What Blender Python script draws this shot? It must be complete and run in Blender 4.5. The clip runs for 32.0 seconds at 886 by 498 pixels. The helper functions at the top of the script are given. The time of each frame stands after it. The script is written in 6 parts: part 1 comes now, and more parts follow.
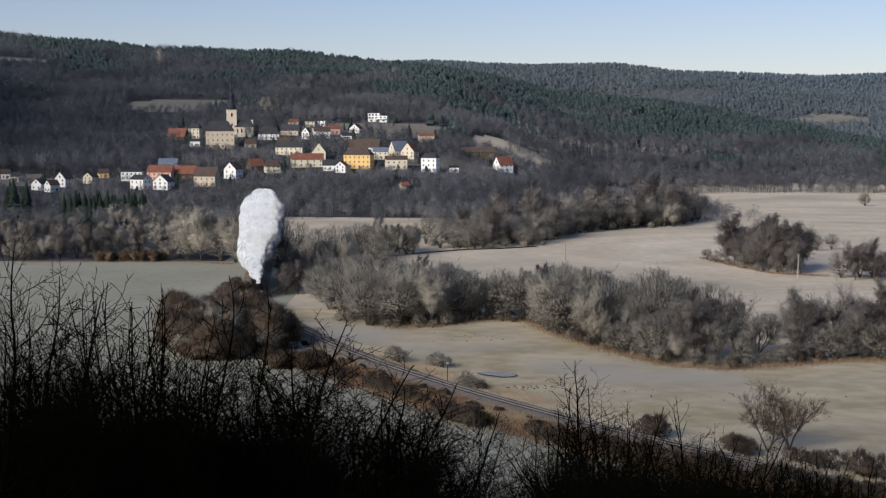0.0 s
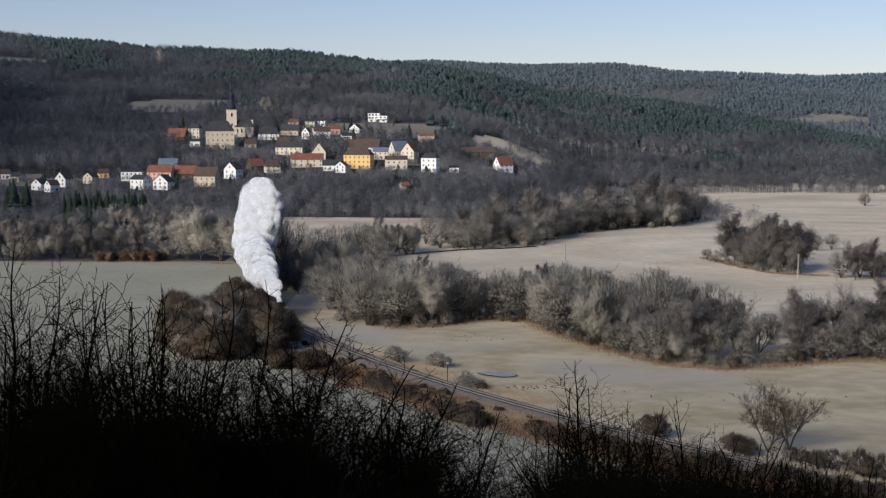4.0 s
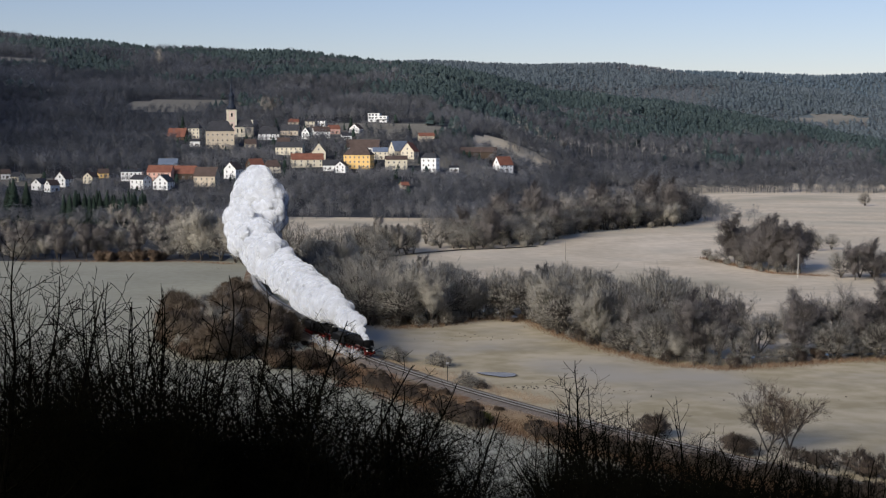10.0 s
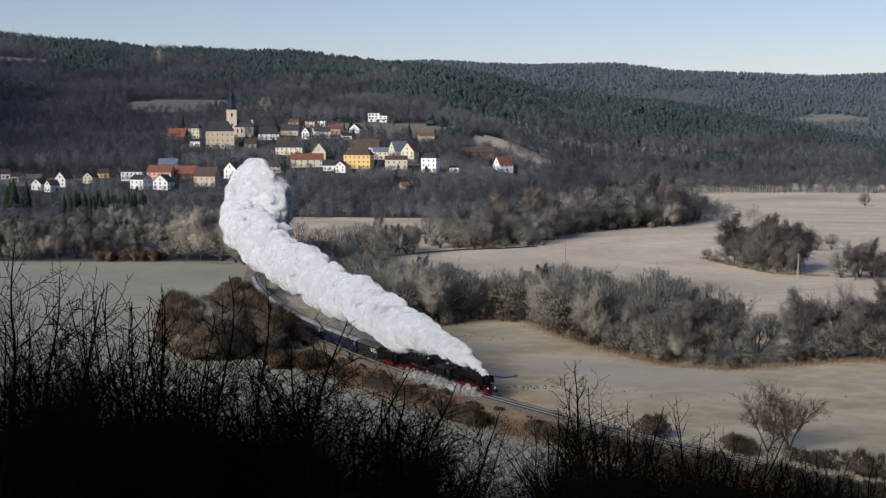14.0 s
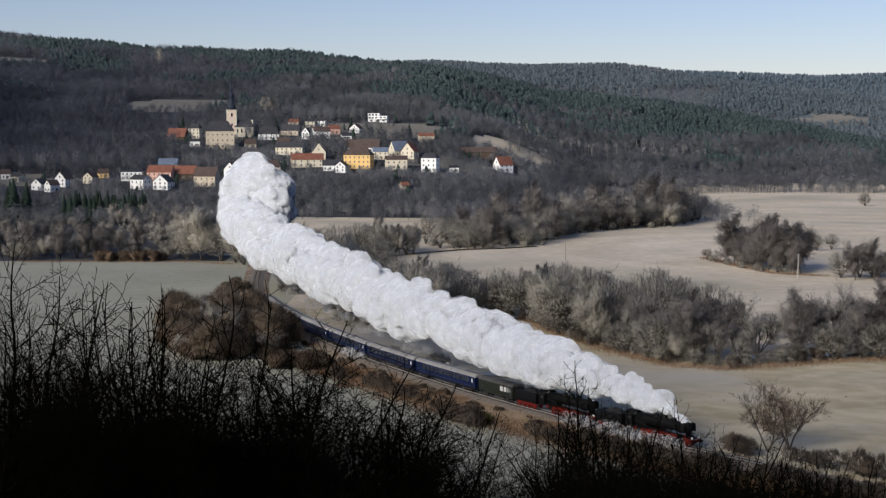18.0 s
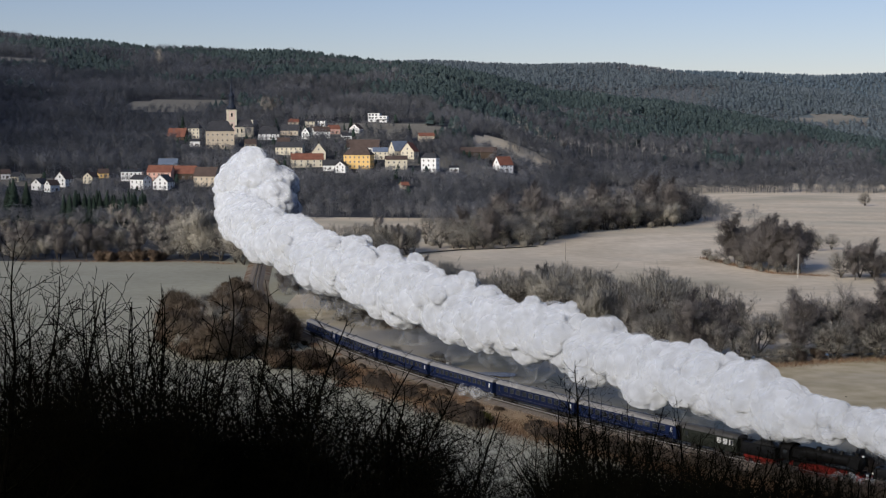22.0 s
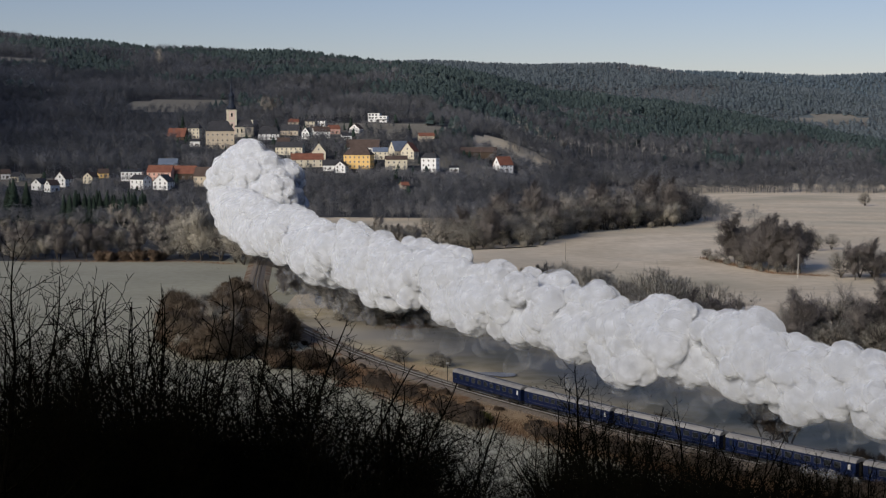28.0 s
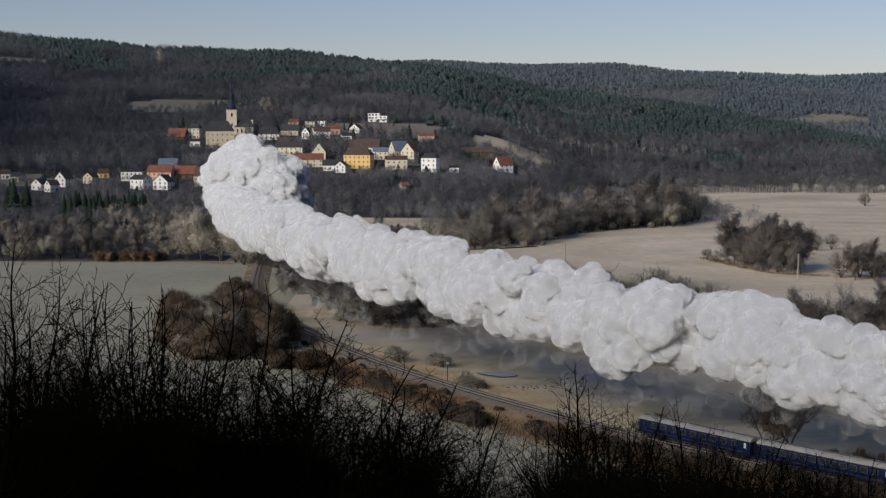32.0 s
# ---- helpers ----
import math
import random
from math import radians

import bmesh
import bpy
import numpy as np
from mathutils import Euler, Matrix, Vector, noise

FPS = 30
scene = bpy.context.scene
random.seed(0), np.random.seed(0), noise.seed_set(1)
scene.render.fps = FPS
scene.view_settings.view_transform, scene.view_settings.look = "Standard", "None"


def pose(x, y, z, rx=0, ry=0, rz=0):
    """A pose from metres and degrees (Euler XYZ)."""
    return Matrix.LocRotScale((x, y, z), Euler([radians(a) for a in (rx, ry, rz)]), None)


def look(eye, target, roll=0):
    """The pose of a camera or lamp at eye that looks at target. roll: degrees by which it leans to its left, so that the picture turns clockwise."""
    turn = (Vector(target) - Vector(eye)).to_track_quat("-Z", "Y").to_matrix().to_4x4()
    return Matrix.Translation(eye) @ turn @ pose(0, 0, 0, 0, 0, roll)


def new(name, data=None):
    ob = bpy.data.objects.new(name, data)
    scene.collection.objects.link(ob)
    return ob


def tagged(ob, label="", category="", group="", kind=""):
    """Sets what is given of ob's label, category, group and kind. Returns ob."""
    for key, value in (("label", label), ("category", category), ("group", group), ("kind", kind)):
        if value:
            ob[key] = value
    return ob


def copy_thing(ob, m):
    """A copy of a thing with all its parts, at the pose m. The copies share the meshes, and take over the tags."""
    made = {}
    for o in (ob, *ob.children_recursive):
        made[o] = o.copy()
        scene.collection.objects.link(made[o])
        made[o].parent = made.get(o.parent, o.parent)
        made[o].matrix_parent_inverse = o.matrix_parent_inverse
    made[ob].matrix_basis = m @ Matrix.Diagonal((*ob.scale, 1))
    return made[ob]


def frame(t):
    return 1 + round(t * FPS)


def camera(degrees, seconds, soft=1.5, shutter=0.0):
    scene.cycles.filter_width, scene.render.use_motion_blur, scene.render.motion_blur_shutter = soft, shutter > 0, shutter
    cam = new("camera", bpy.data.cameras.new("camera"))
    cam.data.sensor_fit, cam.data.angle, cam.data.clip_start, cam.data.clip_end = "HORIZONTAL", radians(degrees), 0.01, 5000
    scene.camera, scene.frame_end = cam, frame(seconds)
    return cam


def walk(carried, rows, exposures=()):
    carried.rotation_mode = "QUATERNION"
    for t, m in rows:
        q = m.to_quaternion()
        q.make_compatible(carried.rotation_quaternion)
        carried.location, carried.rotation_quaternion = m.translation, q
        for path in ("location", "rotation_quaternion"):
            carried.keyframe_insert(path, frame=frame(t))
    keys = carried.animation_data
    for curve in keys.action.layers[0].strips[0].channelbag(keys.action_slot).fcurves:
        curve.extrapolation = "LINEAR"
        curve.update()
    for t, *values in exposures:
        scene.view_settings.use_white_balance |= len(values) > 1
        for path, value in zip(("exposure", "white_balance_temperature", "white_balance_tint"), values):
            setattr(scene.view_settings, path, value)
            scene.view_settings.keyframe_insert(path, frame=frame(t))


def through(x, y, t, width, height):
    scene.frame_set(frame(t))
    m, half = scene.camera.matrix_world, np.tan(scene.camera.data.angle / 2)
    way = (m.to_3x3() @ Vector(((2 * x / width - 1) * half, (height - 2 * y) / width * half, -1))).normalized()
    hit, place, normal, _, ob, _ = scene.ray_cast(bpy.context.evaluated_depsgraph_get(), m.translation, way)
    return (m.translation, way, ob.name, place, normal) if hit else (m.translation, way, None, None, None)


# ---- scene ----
EYE = (0.0, 0.0, 54.9)
cam = camera(36.18, 32.0, soft=1.25)
PATH = [(0.0, pose(*EYE, 85.094, 0, 0)), (32.0, pose(*EYE, 85.094, 0, 0))]
walk(cam, PATH, exposures=[(0.0, 0.0, 6330, 11), (19.0, -0.02, 6330, 11), (22.0, -0.14, 6330, 11), (25.0, -0.2, 6420, 11), (28.0, -0.34, 6520, 11), (32.0, -0.4, 6560, 11)])

# ---- light: hazy winter morning, low sun behind the hill on which the camera stands
SUN_AZ, SUN_EL = 219.0, 23.0   # compass degrees from +y, clockwise
world = bpy.data.worlds.new("winter_sky")
scene.world = world
world.use_nodes = True
_wn = world.node_tree.nodes
_sky = _wn.new("ShaderNodeTexSky")
_sky.sky_type, _sky.sun_disc = "NISHITA", False
_sky.sun_elevation, _sky.sun_rotation = radians(SUN_EL), radians(SUN_AZ)
_sky.air_density, _sky.dust_density, _sky.ozone_density, _sky.altitude = 1.0, 0.35, 3.2, 400
_bg = _wn["Background"]
_bg.inputs["Strength"].default_value = 0.092
_tone = _wn.new("ShaderNodeMix")
_tone.data_type, _tone.blend_type = "RGBA", "MULTIPLY"
_tone.inputs["Factor"].default_value, _tone.inputs["B"].default_value = 1.0, (1.17, 1.0, 1.06, 1)
world.node_tree.links.new(_sky.outputs["Color"], _tone.inputs["A"])
world.node_tree.links.new(_tone.outputs["Result"], _bg.inputs["Color"])
_sun = bpy.data.lights.new("sun", "SUN")
_sun.energy, _sun.angle, _sun.color = 4.35, radians(32.0), (1.0, 0.925, 0.815)
_a, _e = radians(SUN_AZ), radians(SUN_EL)
_to = Vector((math.sin(_a) * math.cos(_e), math.cos(_a) * math.cos(_e), math.sin(_e)))
new("sun", _sun).matrix_world = look(_to * 900, (0, 0, 0))


# ---- materials
def mat(name, a, b, scale=1.5, fine=14.0, rough=0.85, bump=0.25, metal=0.0, rnd=0.0, spec=0.3, island=0.0, trans=0.0, spots=None, contrast=1.0, streak=None):
    """Two tones mixed by a coarse and a fine noise, with relief; rnd varies whole objects, island loose pieces."""
    m = bpy.data.materials.new(name)
    m.use_nodes = True
    nt = m.node_tree
    n, ln = nt.nodes, nt.links
    p = n["Principled BSDF"]
    tc = n.new("ShaderNodeTexCoord")
    big, small = n.new("ShaderNodeTexNoise"), n.new("ShaderNodeTexNoise")
    for k, sc in ((big, scale), (small, fine)):
        k.inputs["Scale"].default_value = sc
        k.inputs["Detail"].default_value = 5
        ln.new(tc.outputs["Object"], k.inputs["Vector"])
    if streak:
        mp = n.new("ShaderNodeMapping")
        mp.inputs["Scale"].default_value = streak
        ln.new(tc.outputs["Object"], mp.inputs["Vector"])
        ln.new(mp.outputs[0], small.inputs["Vector"])
    add = n.new("ShaderNodeMath")
    add.operation = "MULTIPLY_ADD"
    add.inputs[1].default_value = 0.45
    ln.new(small.outputs["Fac"], add.inputs[0])
    half = n.new("ShaderNodeMath")
    half.operation = "MULTIPLY"
    half.inputs[1].default_value = 0.55
    ln.new(big.outputs["Fac"], half.inputs[0])
    ln.new(half.outputs[0], add.inputs[2])
    ramp = n.new("ShaderNodeMapRange")
    ramp.inputs["From Min"].default_value = 0.5 - 0.16 / contrast
    ramp.inputs["From Max"].default_value = 0.5 + 0.16 / contrast
    ln.new(add.outputs[0], ramp.inputs["Value"])
    mix = n.new("ShaderNodeMix")
    mix.data_type = "RGBA"
    mix.inputs["A"].default_value, mix.inputs["B"].default_value = (*a, 1), (*b, 1)
    ln.new(ramp.outputs[0], mix.inputs["Factor"])
    col = mix.outputs["Result"]
    if spots:
        tint, sc, lo, hi = spots
        sn = n.new("ShaderNodeTexNoise")
        sn.inputs["Scale"].default_value, sn.inputs["Detail"].default_value = sc, 6
        ln.new(tc.outputs["Object"], sn.inputs["Vector"])
        mr = n.new("ShaderNodeMapRange")
        mr.inputs["From Min"].default_value, mr.inputs["From Max"].default_value = lo, hi
        ln.new(sn.outputs["Fac"], mr.inputs["Value"])
        mx = n.new("ShaderNodeMix")
        mx.data_type = "RGBA"
        ln.new(mr.outputs[0], mx.inputs["Factor"])
        ln.new(col, mx.inputs["A"])
        mx.inputs["B"].default_value = (*tint, 1)
        col = mx.outputs["Result"]
    if rnd or island:
        hsv = n.new("ShaderNodeHueSaturation")
        src = n.new("ShaderNodeObjectInfo").outputs["Random"] if rnd else n.new("ShaderNodeNewGeometry").outputs["Random Per Island"]
        r = n.new("ShaderNodeMapRange")
        w = rnd or island
        r.inputs["To Min"].default_value, r.inputs["To Max"].default_value = 1 - w, 1 + w
        ln.new(src, r.inputs["Value"])
        ln.new(r.outputs[0], hsv.inputs["Value"])
        ln.new(col, hsv.inputs["Color"])
        col = hsv.outputs["Color"]
    ln.new(col, p.inputs["Base Color"])
    p.inputs["Roughness"].default_value = rough
    p.inputs["Metallic"].default_value = metal
    p.inputs["Specular IOR Level"].default_value = spec
    if bump:
        bp = n.new("ShaderNodeBump")
        bp.inputs["Strength"].default_value = bump
        bp.inputs["Distance"].default_value = 0.05
        ln.new(small.outputs["Fac"], bp.inputs["Height"])
        ln.new(bp.outputs["Normal"], p.inputs["Normal"])
    if trans:
        out = n["Material Output"]
        ms, tr = n.new("ShaderNodeMixShader"), n.new("ShaderNodeBsdfTranslucent")
        ln.new(col, tr.inputs["Color"])
        ms.inputs[0].default_value = trans
        ln.new(p.outputs[0], ms.inputs[1])
        ln.new(tr.outputs[0], ms.inputs[2])
        ln.new(ms.outputs[0], out.inputs["Surface"])
    return m


FROST = mat("frosted_grass", (0.575, 0.485, 0.352), (0.765, 0.665, 0.525), 0.022, 0.3, 0.95, 0.5, spots=((0.46, 0.41, 0.305), 0.011, 0.46, 0.66), contrast=1.4, streak=(0.7, 0.9, 1))


def tractor_bands(m, x, y, scale):
    """Faint curved mowing bands round a place of the meadow."""
    n, ln = m.node_tree.nodes, m.node_tree.links
    p = n["Principled BSDF"]
    old = p.inputs["Base Color"].links[0].from_socket
    tc, mp, wv, mr, mx = n.new("ShaderNodeTexCoord"), n.new("ShaderNodeMapping"), n.new("ShaderNodeTexWave"), n.new("ShaderNodeMapRange"), n.new("ShaderNodeMix")
    mp.inputs["Location"].default_value = (-x, -y, 0)
    wv.wave_type, wv.rings_direction = "RINGS", "Z"
    for key, val in (("Scale", scale), ("Distortion", 7.0), ("Detail", 3.0), ("Detail Scale", 0.6)):
        wv.inputs[key].default_value = val
    mr.inputs["To Min"].default_value, mr.inputs["To Max"].default_value = 0.94, 1.02
    mx.data_type, mx.blend_type = "RGBA", "MULTIPLY"
    mx.inputs["Factor"].default_value = 1.0
    ln.new(tc.outputs["Object"], mp.inputs["Vector"])
    ln.new(mp.outputs[0], wv.inputs["Vector"])
    ln.new(wv.outputs["Fac"], mr.inputs["Value"])
    ln.new(old, mx.inputs["A"])
    ln.new(mr.outputs[0], mx.inputs["B"])
    ln.new(mx.outputs["Result"], p.inputs["Base Color"])


tractor_bands(FROST, 150, 640, 0.008)
NEARFIELD = mat("thawing_meadow", (0.41, 0.345, 0.214), (0.6, 0.515, 0.358), 0.035, 0.22, 0.95, 0.5, spots=((0.46, 0.42, 0.345), 0.018, 0.5, 0.66), contrast=1.7, streak=(0.8, 0.9, 1))
tractor_bands(NEARFIELD, 20, 460, 0.011)
GREENFROST = mat("frosted_green_field", (0.285, 0.28, 0.21), (0.385, 0.375, 0.30), 0.02, 0.4, 0.95, 0.4)
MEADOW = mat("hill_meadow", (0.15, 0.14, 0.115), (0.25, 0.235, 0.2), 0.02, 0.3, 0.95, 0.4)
# leaf litter, its brown lowered to stand for the near slope's shade
LITTER = mat("shaded_leaf_litter", (0.018, 0.014, 0.010), (0.042, 0.032, 0.023), 0.05, 1.2, 0.95, 0.6)
# forest floor, its colour shifted slightly to blue for haze
FORESTFLOOR = mat("hazed_forest_floor", (0.030, 0.033, 0.037), (0.062, 0.064, 0.069), 0.015, 0.2, 0.95, 0.4)
REED = mat("dry_reed_grass", (0.155, 0.092, 0.052), (0.30, 0.20, 0.125), 0.15, 3.0, 0.95, 0.4, island=0.25)
BALLAST = mat("track_ballast", (0.12, 0.1, 0.083), (0.26, 0.225, 0.19), 0.6, 9.0, 0.95, 0.9)
EMBANK = mat("embankment_grass", (0.15, 0.12, 0.08), (0.32, 0.27, 0.21), 0.08, 1.2, 0.95, 0.6, spots=((0.16, 0.09, 0.05), 0.12, 0.52, 0.62))
RAILTOP = mat("rail_steel", (0.3, 0.285, 0.27), (0.46, 0.445, 0.42), 3, 30, 0.45, 0.05, 0.4)
SLEEPER = mat("sleeper_wood", (0.075, 0.064, 0.053), (0.15, 0.13, 0.108), 2, 14, 0.9, 0.4, rnd=0.25)
# near-slope bark and twigs coloured almost black to stand for hill shade
BARKF = mat("shade_dark_bark", (0.003, 0.0027, 0.0019), (0.0075, 0.0066, 0.0045), 1.5, 12, 1.0, 0, rnd=0.25, spec=0.0)
TWIGF = mat("shade_dark_twigs", (0.0032, 0.003, 0.0018), (0.0085, 0.008, 0.0048), 1.5, 12, 1.0, 0, rnd=0.25, spec=0.0)
BARK = mat("grey_bark", (0.055, 0.048, 0.04), (0.125, 0.11, 0.093), 1.5, 12, 0.9, 0.5, rnd=0.2)
WILLOW = mat("willow_twigs", (0.335, 0.31, 0.26), (0.61, 0.575, 0.495), 0.5, 3, 0.9, 0, rnd=0.18, trans=0.35)
ALDER = mat("alder_twigs", (0.28, 0.258, 0.228), (0.545, 0.506, 0.45), 0.5, 3, 0.9, 0, rnd=0.2, trans=0.3)
DARKALDER = mat("dark_alder_twigs", (0.145, 0.13, 0.121), (0.305, 0.276, 0.255), 0.5, 3, 0.9, 0, rnd=0.2, trans=0.25)
BRUSH = mat("brown_brush", (0.085, 0.06, 0.041), (0.2, 0.143, 0.098), 0.6, 4, 0.9, 0, rnd=0.3, trans=0.1)
HEDGE = mat("hedge_twigs", (0.10, 0.078, 0.06), (0.235, 0.185, 0.145), 0.5, 3, 0.9, 0, rnd=0.25, trans=0.2)
GREENTWIG = mat("yellow_green_shoots", (0.13, 0.125, 0.03), (0.27, 0.25, 0.07), 0.5, 3, 0.9, 0, trans=0.2)
THICKET = mat("brown_thicket", (0.125, 0.097, 0.07), (0.27, 0.215, 0.16), 0.5, 3, 0.9, 0, rnd=0.28, trans=0.2)
BIRCHBARK = mat("birch_bark", (0.35, 0.33, 0.30), (0.55, 0.52, 0.48), 0.5, 4, 0.8, 0.2)
# haze is put into these far colours: bluer and paler with distance
FARTWIG = mat("hazed_bare_wood", (0.165, 0.17, 0.178), (0.37, 0.368, 0.372), 0.012, 0.09, 0.95, 0, contrast=1.6, trans=0.5)
# second copy of the bare wood, darkened to stand for hillside shade
DARKTWIG = mat("shade_dark_bare_wood", (0.132, 0.142, 0.157), (0.275, 0.282, 0.298), 0.012, 0.09, 0.95, 0, contrast=1.6, trans=0.5)
FARFLOOR = mat("hazed_hillside", (0.085, 0.112, 0.122), (0.14, 0.165, 0.172), 0.01, 0.1, 0.95, 0.2)
FARBARE = mat("hazed_far_bare_wood", (0.20, 0.205, 0.215), (0.33, 0.32, 0.32), 0.006, 0.06, 0.95, 0, contrast=1.6, trans=0.4)
FARSPRUCE = mat("hazed_spruce_wood", (0.052, 0.082, 0.083), (0.095, 0.13, 0.125), 0.012, 0.12, 0.95, 0, island=0.1, trans=0.3)
HORIZON = mat("hazed_horizon_wood", (0.15, 0.21, 0.25), (0.21, 0.26, 0.295), 0.004, 0.05, 0.95, 0, island=0.1, trans=0.4)
FARHAZE = mat("hazed_distant_wood", (0.135, 0.175, 0.195), (0.2, 0.24, 0.262), 0.006, 0.06, 0.95, 0, island=0.08, trans=0.4)
SPRUCE = mat("spruce_needles", (0.012, 0.026, 0.02), (0.035, 0.055, 0.04), 0.5, 4, 0.9, 0, rnd=0.2)
WATER = mat("river_water", (0.02, 0.025, 0.025), (0.04, 0.045, 0.045), 0.1, 1.0, 0.06, 0.05, spec=0.6)
BLACK = mat("locomotive_black_paint", (0.0035, 0.0035, 0.0038), (0.009, 0.0088, 0.0085), 1.5, 12, 0.5, 0.1, spec=0.14)
SOOT = mat("sooty_iron", (0.004, 0.004, 0.004), (0.012, 0.0115, 0.011), 2, 20, 0.75, 0.3, spec=0.15)
RED = mat("red_wheel_paint", (0.11, 0.009, 0.006), (0.2, 0.018, 0.011), 2, 20, 0.5, 0.1)
STEEL = mat("rod_steel", (0.25, 0.25, 0.25), (0.5, 0.5, 0.5), 3, 20, 0.35, 0.1, 0.9)
COAL = mat("coal", (0.008, 0.008, 0.008), (0.03, 0.03, 0.03), 3, 12, 0.5, 1.0)
BLUE = mat("carriage_blue_paint", (0.0032, 0.009, 0.038), (0.0065, 0.0165, 0.06), 0.8, 8, 0.4, 0.05, rnd=0.2, spec=0.3)
ROOFLIGHT = mat("carriage_roof_grey", (0.24, 0.235, 0.23), (0.40, 0.385, 0.37), 0.4, 5, 0.5, 0.15, rnd=0.15)
ROOFDARK = mat("carriage_roof_dark", (0.05, 0.05, 0.05), (0.11, 0.105, 0.10), 0.4, 5, 0.6, 0.15)
GREEN = mat("van_dark_green_paint", (0.016, 0.019, 0.014), (0.032, 0.035, 0.027), 0.8, 8, 0.5, 0.1, spec=0.2)
UNDER = mat("underframe_dirt", (0.018, 0.016, 0.015), (0.05, 0.045, 0.04), 2, 14, 0.85, 0.3)
GLASS = mat("dark_window_glass", (0.02, 0.024, 0.028), (0.05, 0.055, 0.06), 1, 5, 0.08, 0, spec=0.6)
FRAME = mat("grey_window_frame", (0.085, 0.085, 0.095), (0.15, 0.15, 0.16), 2, 15, 0.5, 0.05)
CURTAIN = mat("pale_blind", (0.5, 0.5, 0.48), (0.7, 0.7, 0.67), 2, 15, 0.8, 0.1)
LAMPGLASS = mat("lamp_glass", (0.8, 0.8, 0.75), (0.95, 0.93, 0.88), 2, 15, 0.2, 0)


# ---- mesh helpers
class Geo:
    def __init__(self):
        self.v, self.f, self.n = [], [], 0

    def add(self, vs, fs):
        self.v.extend(tuple(p) for p in vs)
        self.f.extend(tuple(i + self.n for i in q) for q in fs)
        self.n = len(self.v)
        return self

    def box(self, c, s, bev=0.0):
        x, y, z = c
        a, b, h = s[0] / 2, s[1] / 2, s[2] / 2
        if not bev:
            vs = [(x + i * a, y + j * b, z + k * h) for k in (-1, 1) for j in (-1, 1) for i in (-1, 1)]
            return self.add(vs, [(0, 2, 3, 1), (4, 5, 7, 6), (0, 1, 5, 4), (2, 6, 7, 3), (0, 4, 6, 2), (1, 3, 7, 5)])
        e = min(bev, a * 0.9, b * 0.9, h * 0.9)
        vs = []
        for zz, q in ((-h, e), (-h + e, 0), (h - e, 0), (h, e)):
            aa, bb = a - q, b - q
            vs += [(x + i, y + j, z + zz) for i, j in ((-aa + e, -bb), (aa - e, -bb), (aa, -bb + e), (aa, bb - e), (aa - e, bb), (-aa + e, bb), (-aa, bb - e), (-aa, -bb + e))]
        fs = [tuple(range(7, -1, -1)), tuple(range(24, 32))]
        for r in range(3):
            fs += [(r * 8 + i, r * 8 + (i + 1) % 8, r * 8 + 8 + (i + 1) % 8, r * 8 + 8 + i) for i in range(8)]
        return self.add(vs, fs)

    def tube(self, p0, p1, r0, r1=None, n=12, caps=True):
        r1 = r0 if r1 is None else r1
        p0, p1 = Vector(p0), Vector(p1)
        d = (p1 - p0).normalized()
        u = d.orthogonal().normalized()
        w = d.cross(u)
        vs = []
        for p, r in ((p0, r0), (p1, r1)):
            vs += [p + (u * math.cos(t) + w * math.sin(t)) * r for t in (i * math.tau / n for i in range(n))]
        fs = [(i, (i + 1) % n, n + (i + 1) % n, n + i) for i in range(n)]
        if caps:
            fs += [tuple(range(n - 1, -1, -1)), tuple(range(n, 2 * n))]
        return self.add(vs, fs)

    def lathe(self, profile, n=16, at=(0, 0, 0)):
        """profile: (radius, z) from below to above."""
        vs = [(at[0] + r * math.cos(i * math.tau / n), at[1] + r * math.sin(i * math.tau / n), at[2] + z) for r, z in profile for i in range(n)]
        fs = [(k * n + i, k * n + (i + 1) % n, (k + 1) * n + (i + 1) % n, (k + 1) * n + i) for k in range(len(profile) - 1) for i in range(n)]
        return self.add(vs, fs + [tuple(range(n - 1, -1, -1)), tuple(range((len(profile) - 1) * n, len(profile) * n))])

    def sweep(self, outline, x0, x1):
        """An outline in the (y, z) plane, counter-clockwise seen from +x, drawn along x."""
        n = len(outline)
        vs = [(x, y, z) for x in (x0, x1) for y, z in outline]
        fs = [(i, (i + 1) % n, n + (i + 1) % n, n + i) for i in range(n)]
        return self.add(vs, [tuple(range(n - 1, -1, -1)), tuple(range(n, 2 * n))] + fs)


def as_mesh(name, geo, material, smooth=True):
    if isinstance(geo, bpy.types.Mesh):
        return geo
    me = bpy.data.meshes.new(name)
    me.from_pydata(geo.v, [], geo.f)
    me.materials.append(material)
    if smooth:
        me.shade_smooth()
        me.set_sharp_from_angle(angle=radians(38))
    return me


def bulk_mesh(name, v, tris, material, normals=None):
    """A large triangle mesh from arrays, with normals of its own where they are given."""
    me = bpy.data.meshes.new(name)
    v, tris = np.ascontiguousarray(v, np.float32), np.ascontiguousarray(tris, np.int32)
    me.vertices.add(len(v))
    me.vertices.foreach_set("co", v.ravel())
    me.loops.add(tris.size)
    me.loops.foreach_set("vertex_index", tris.ravel())
    me.polygons.add(len(tris))
    me.polygons.foreach_set("loop_start", np.arange(0, tris.size, 3, dtype=np.int32))
    me.materials.append(material)
    if normals is not None:
        me.polygons.foreach_set("use_smooth", np.ones(len(tris), bool))
        me.attributes.new("custom_normal", "FLOAT_VECTOR", "POINT").data.foreach_set("vector", np.ascontiguousarray(normals, np.float32).ravel())
    me.update(calc_edges=True)
    return me


def unit(v):
    return v / (np.linalg.norm(v, axis=-1, keepdims=True) + 1e-9)


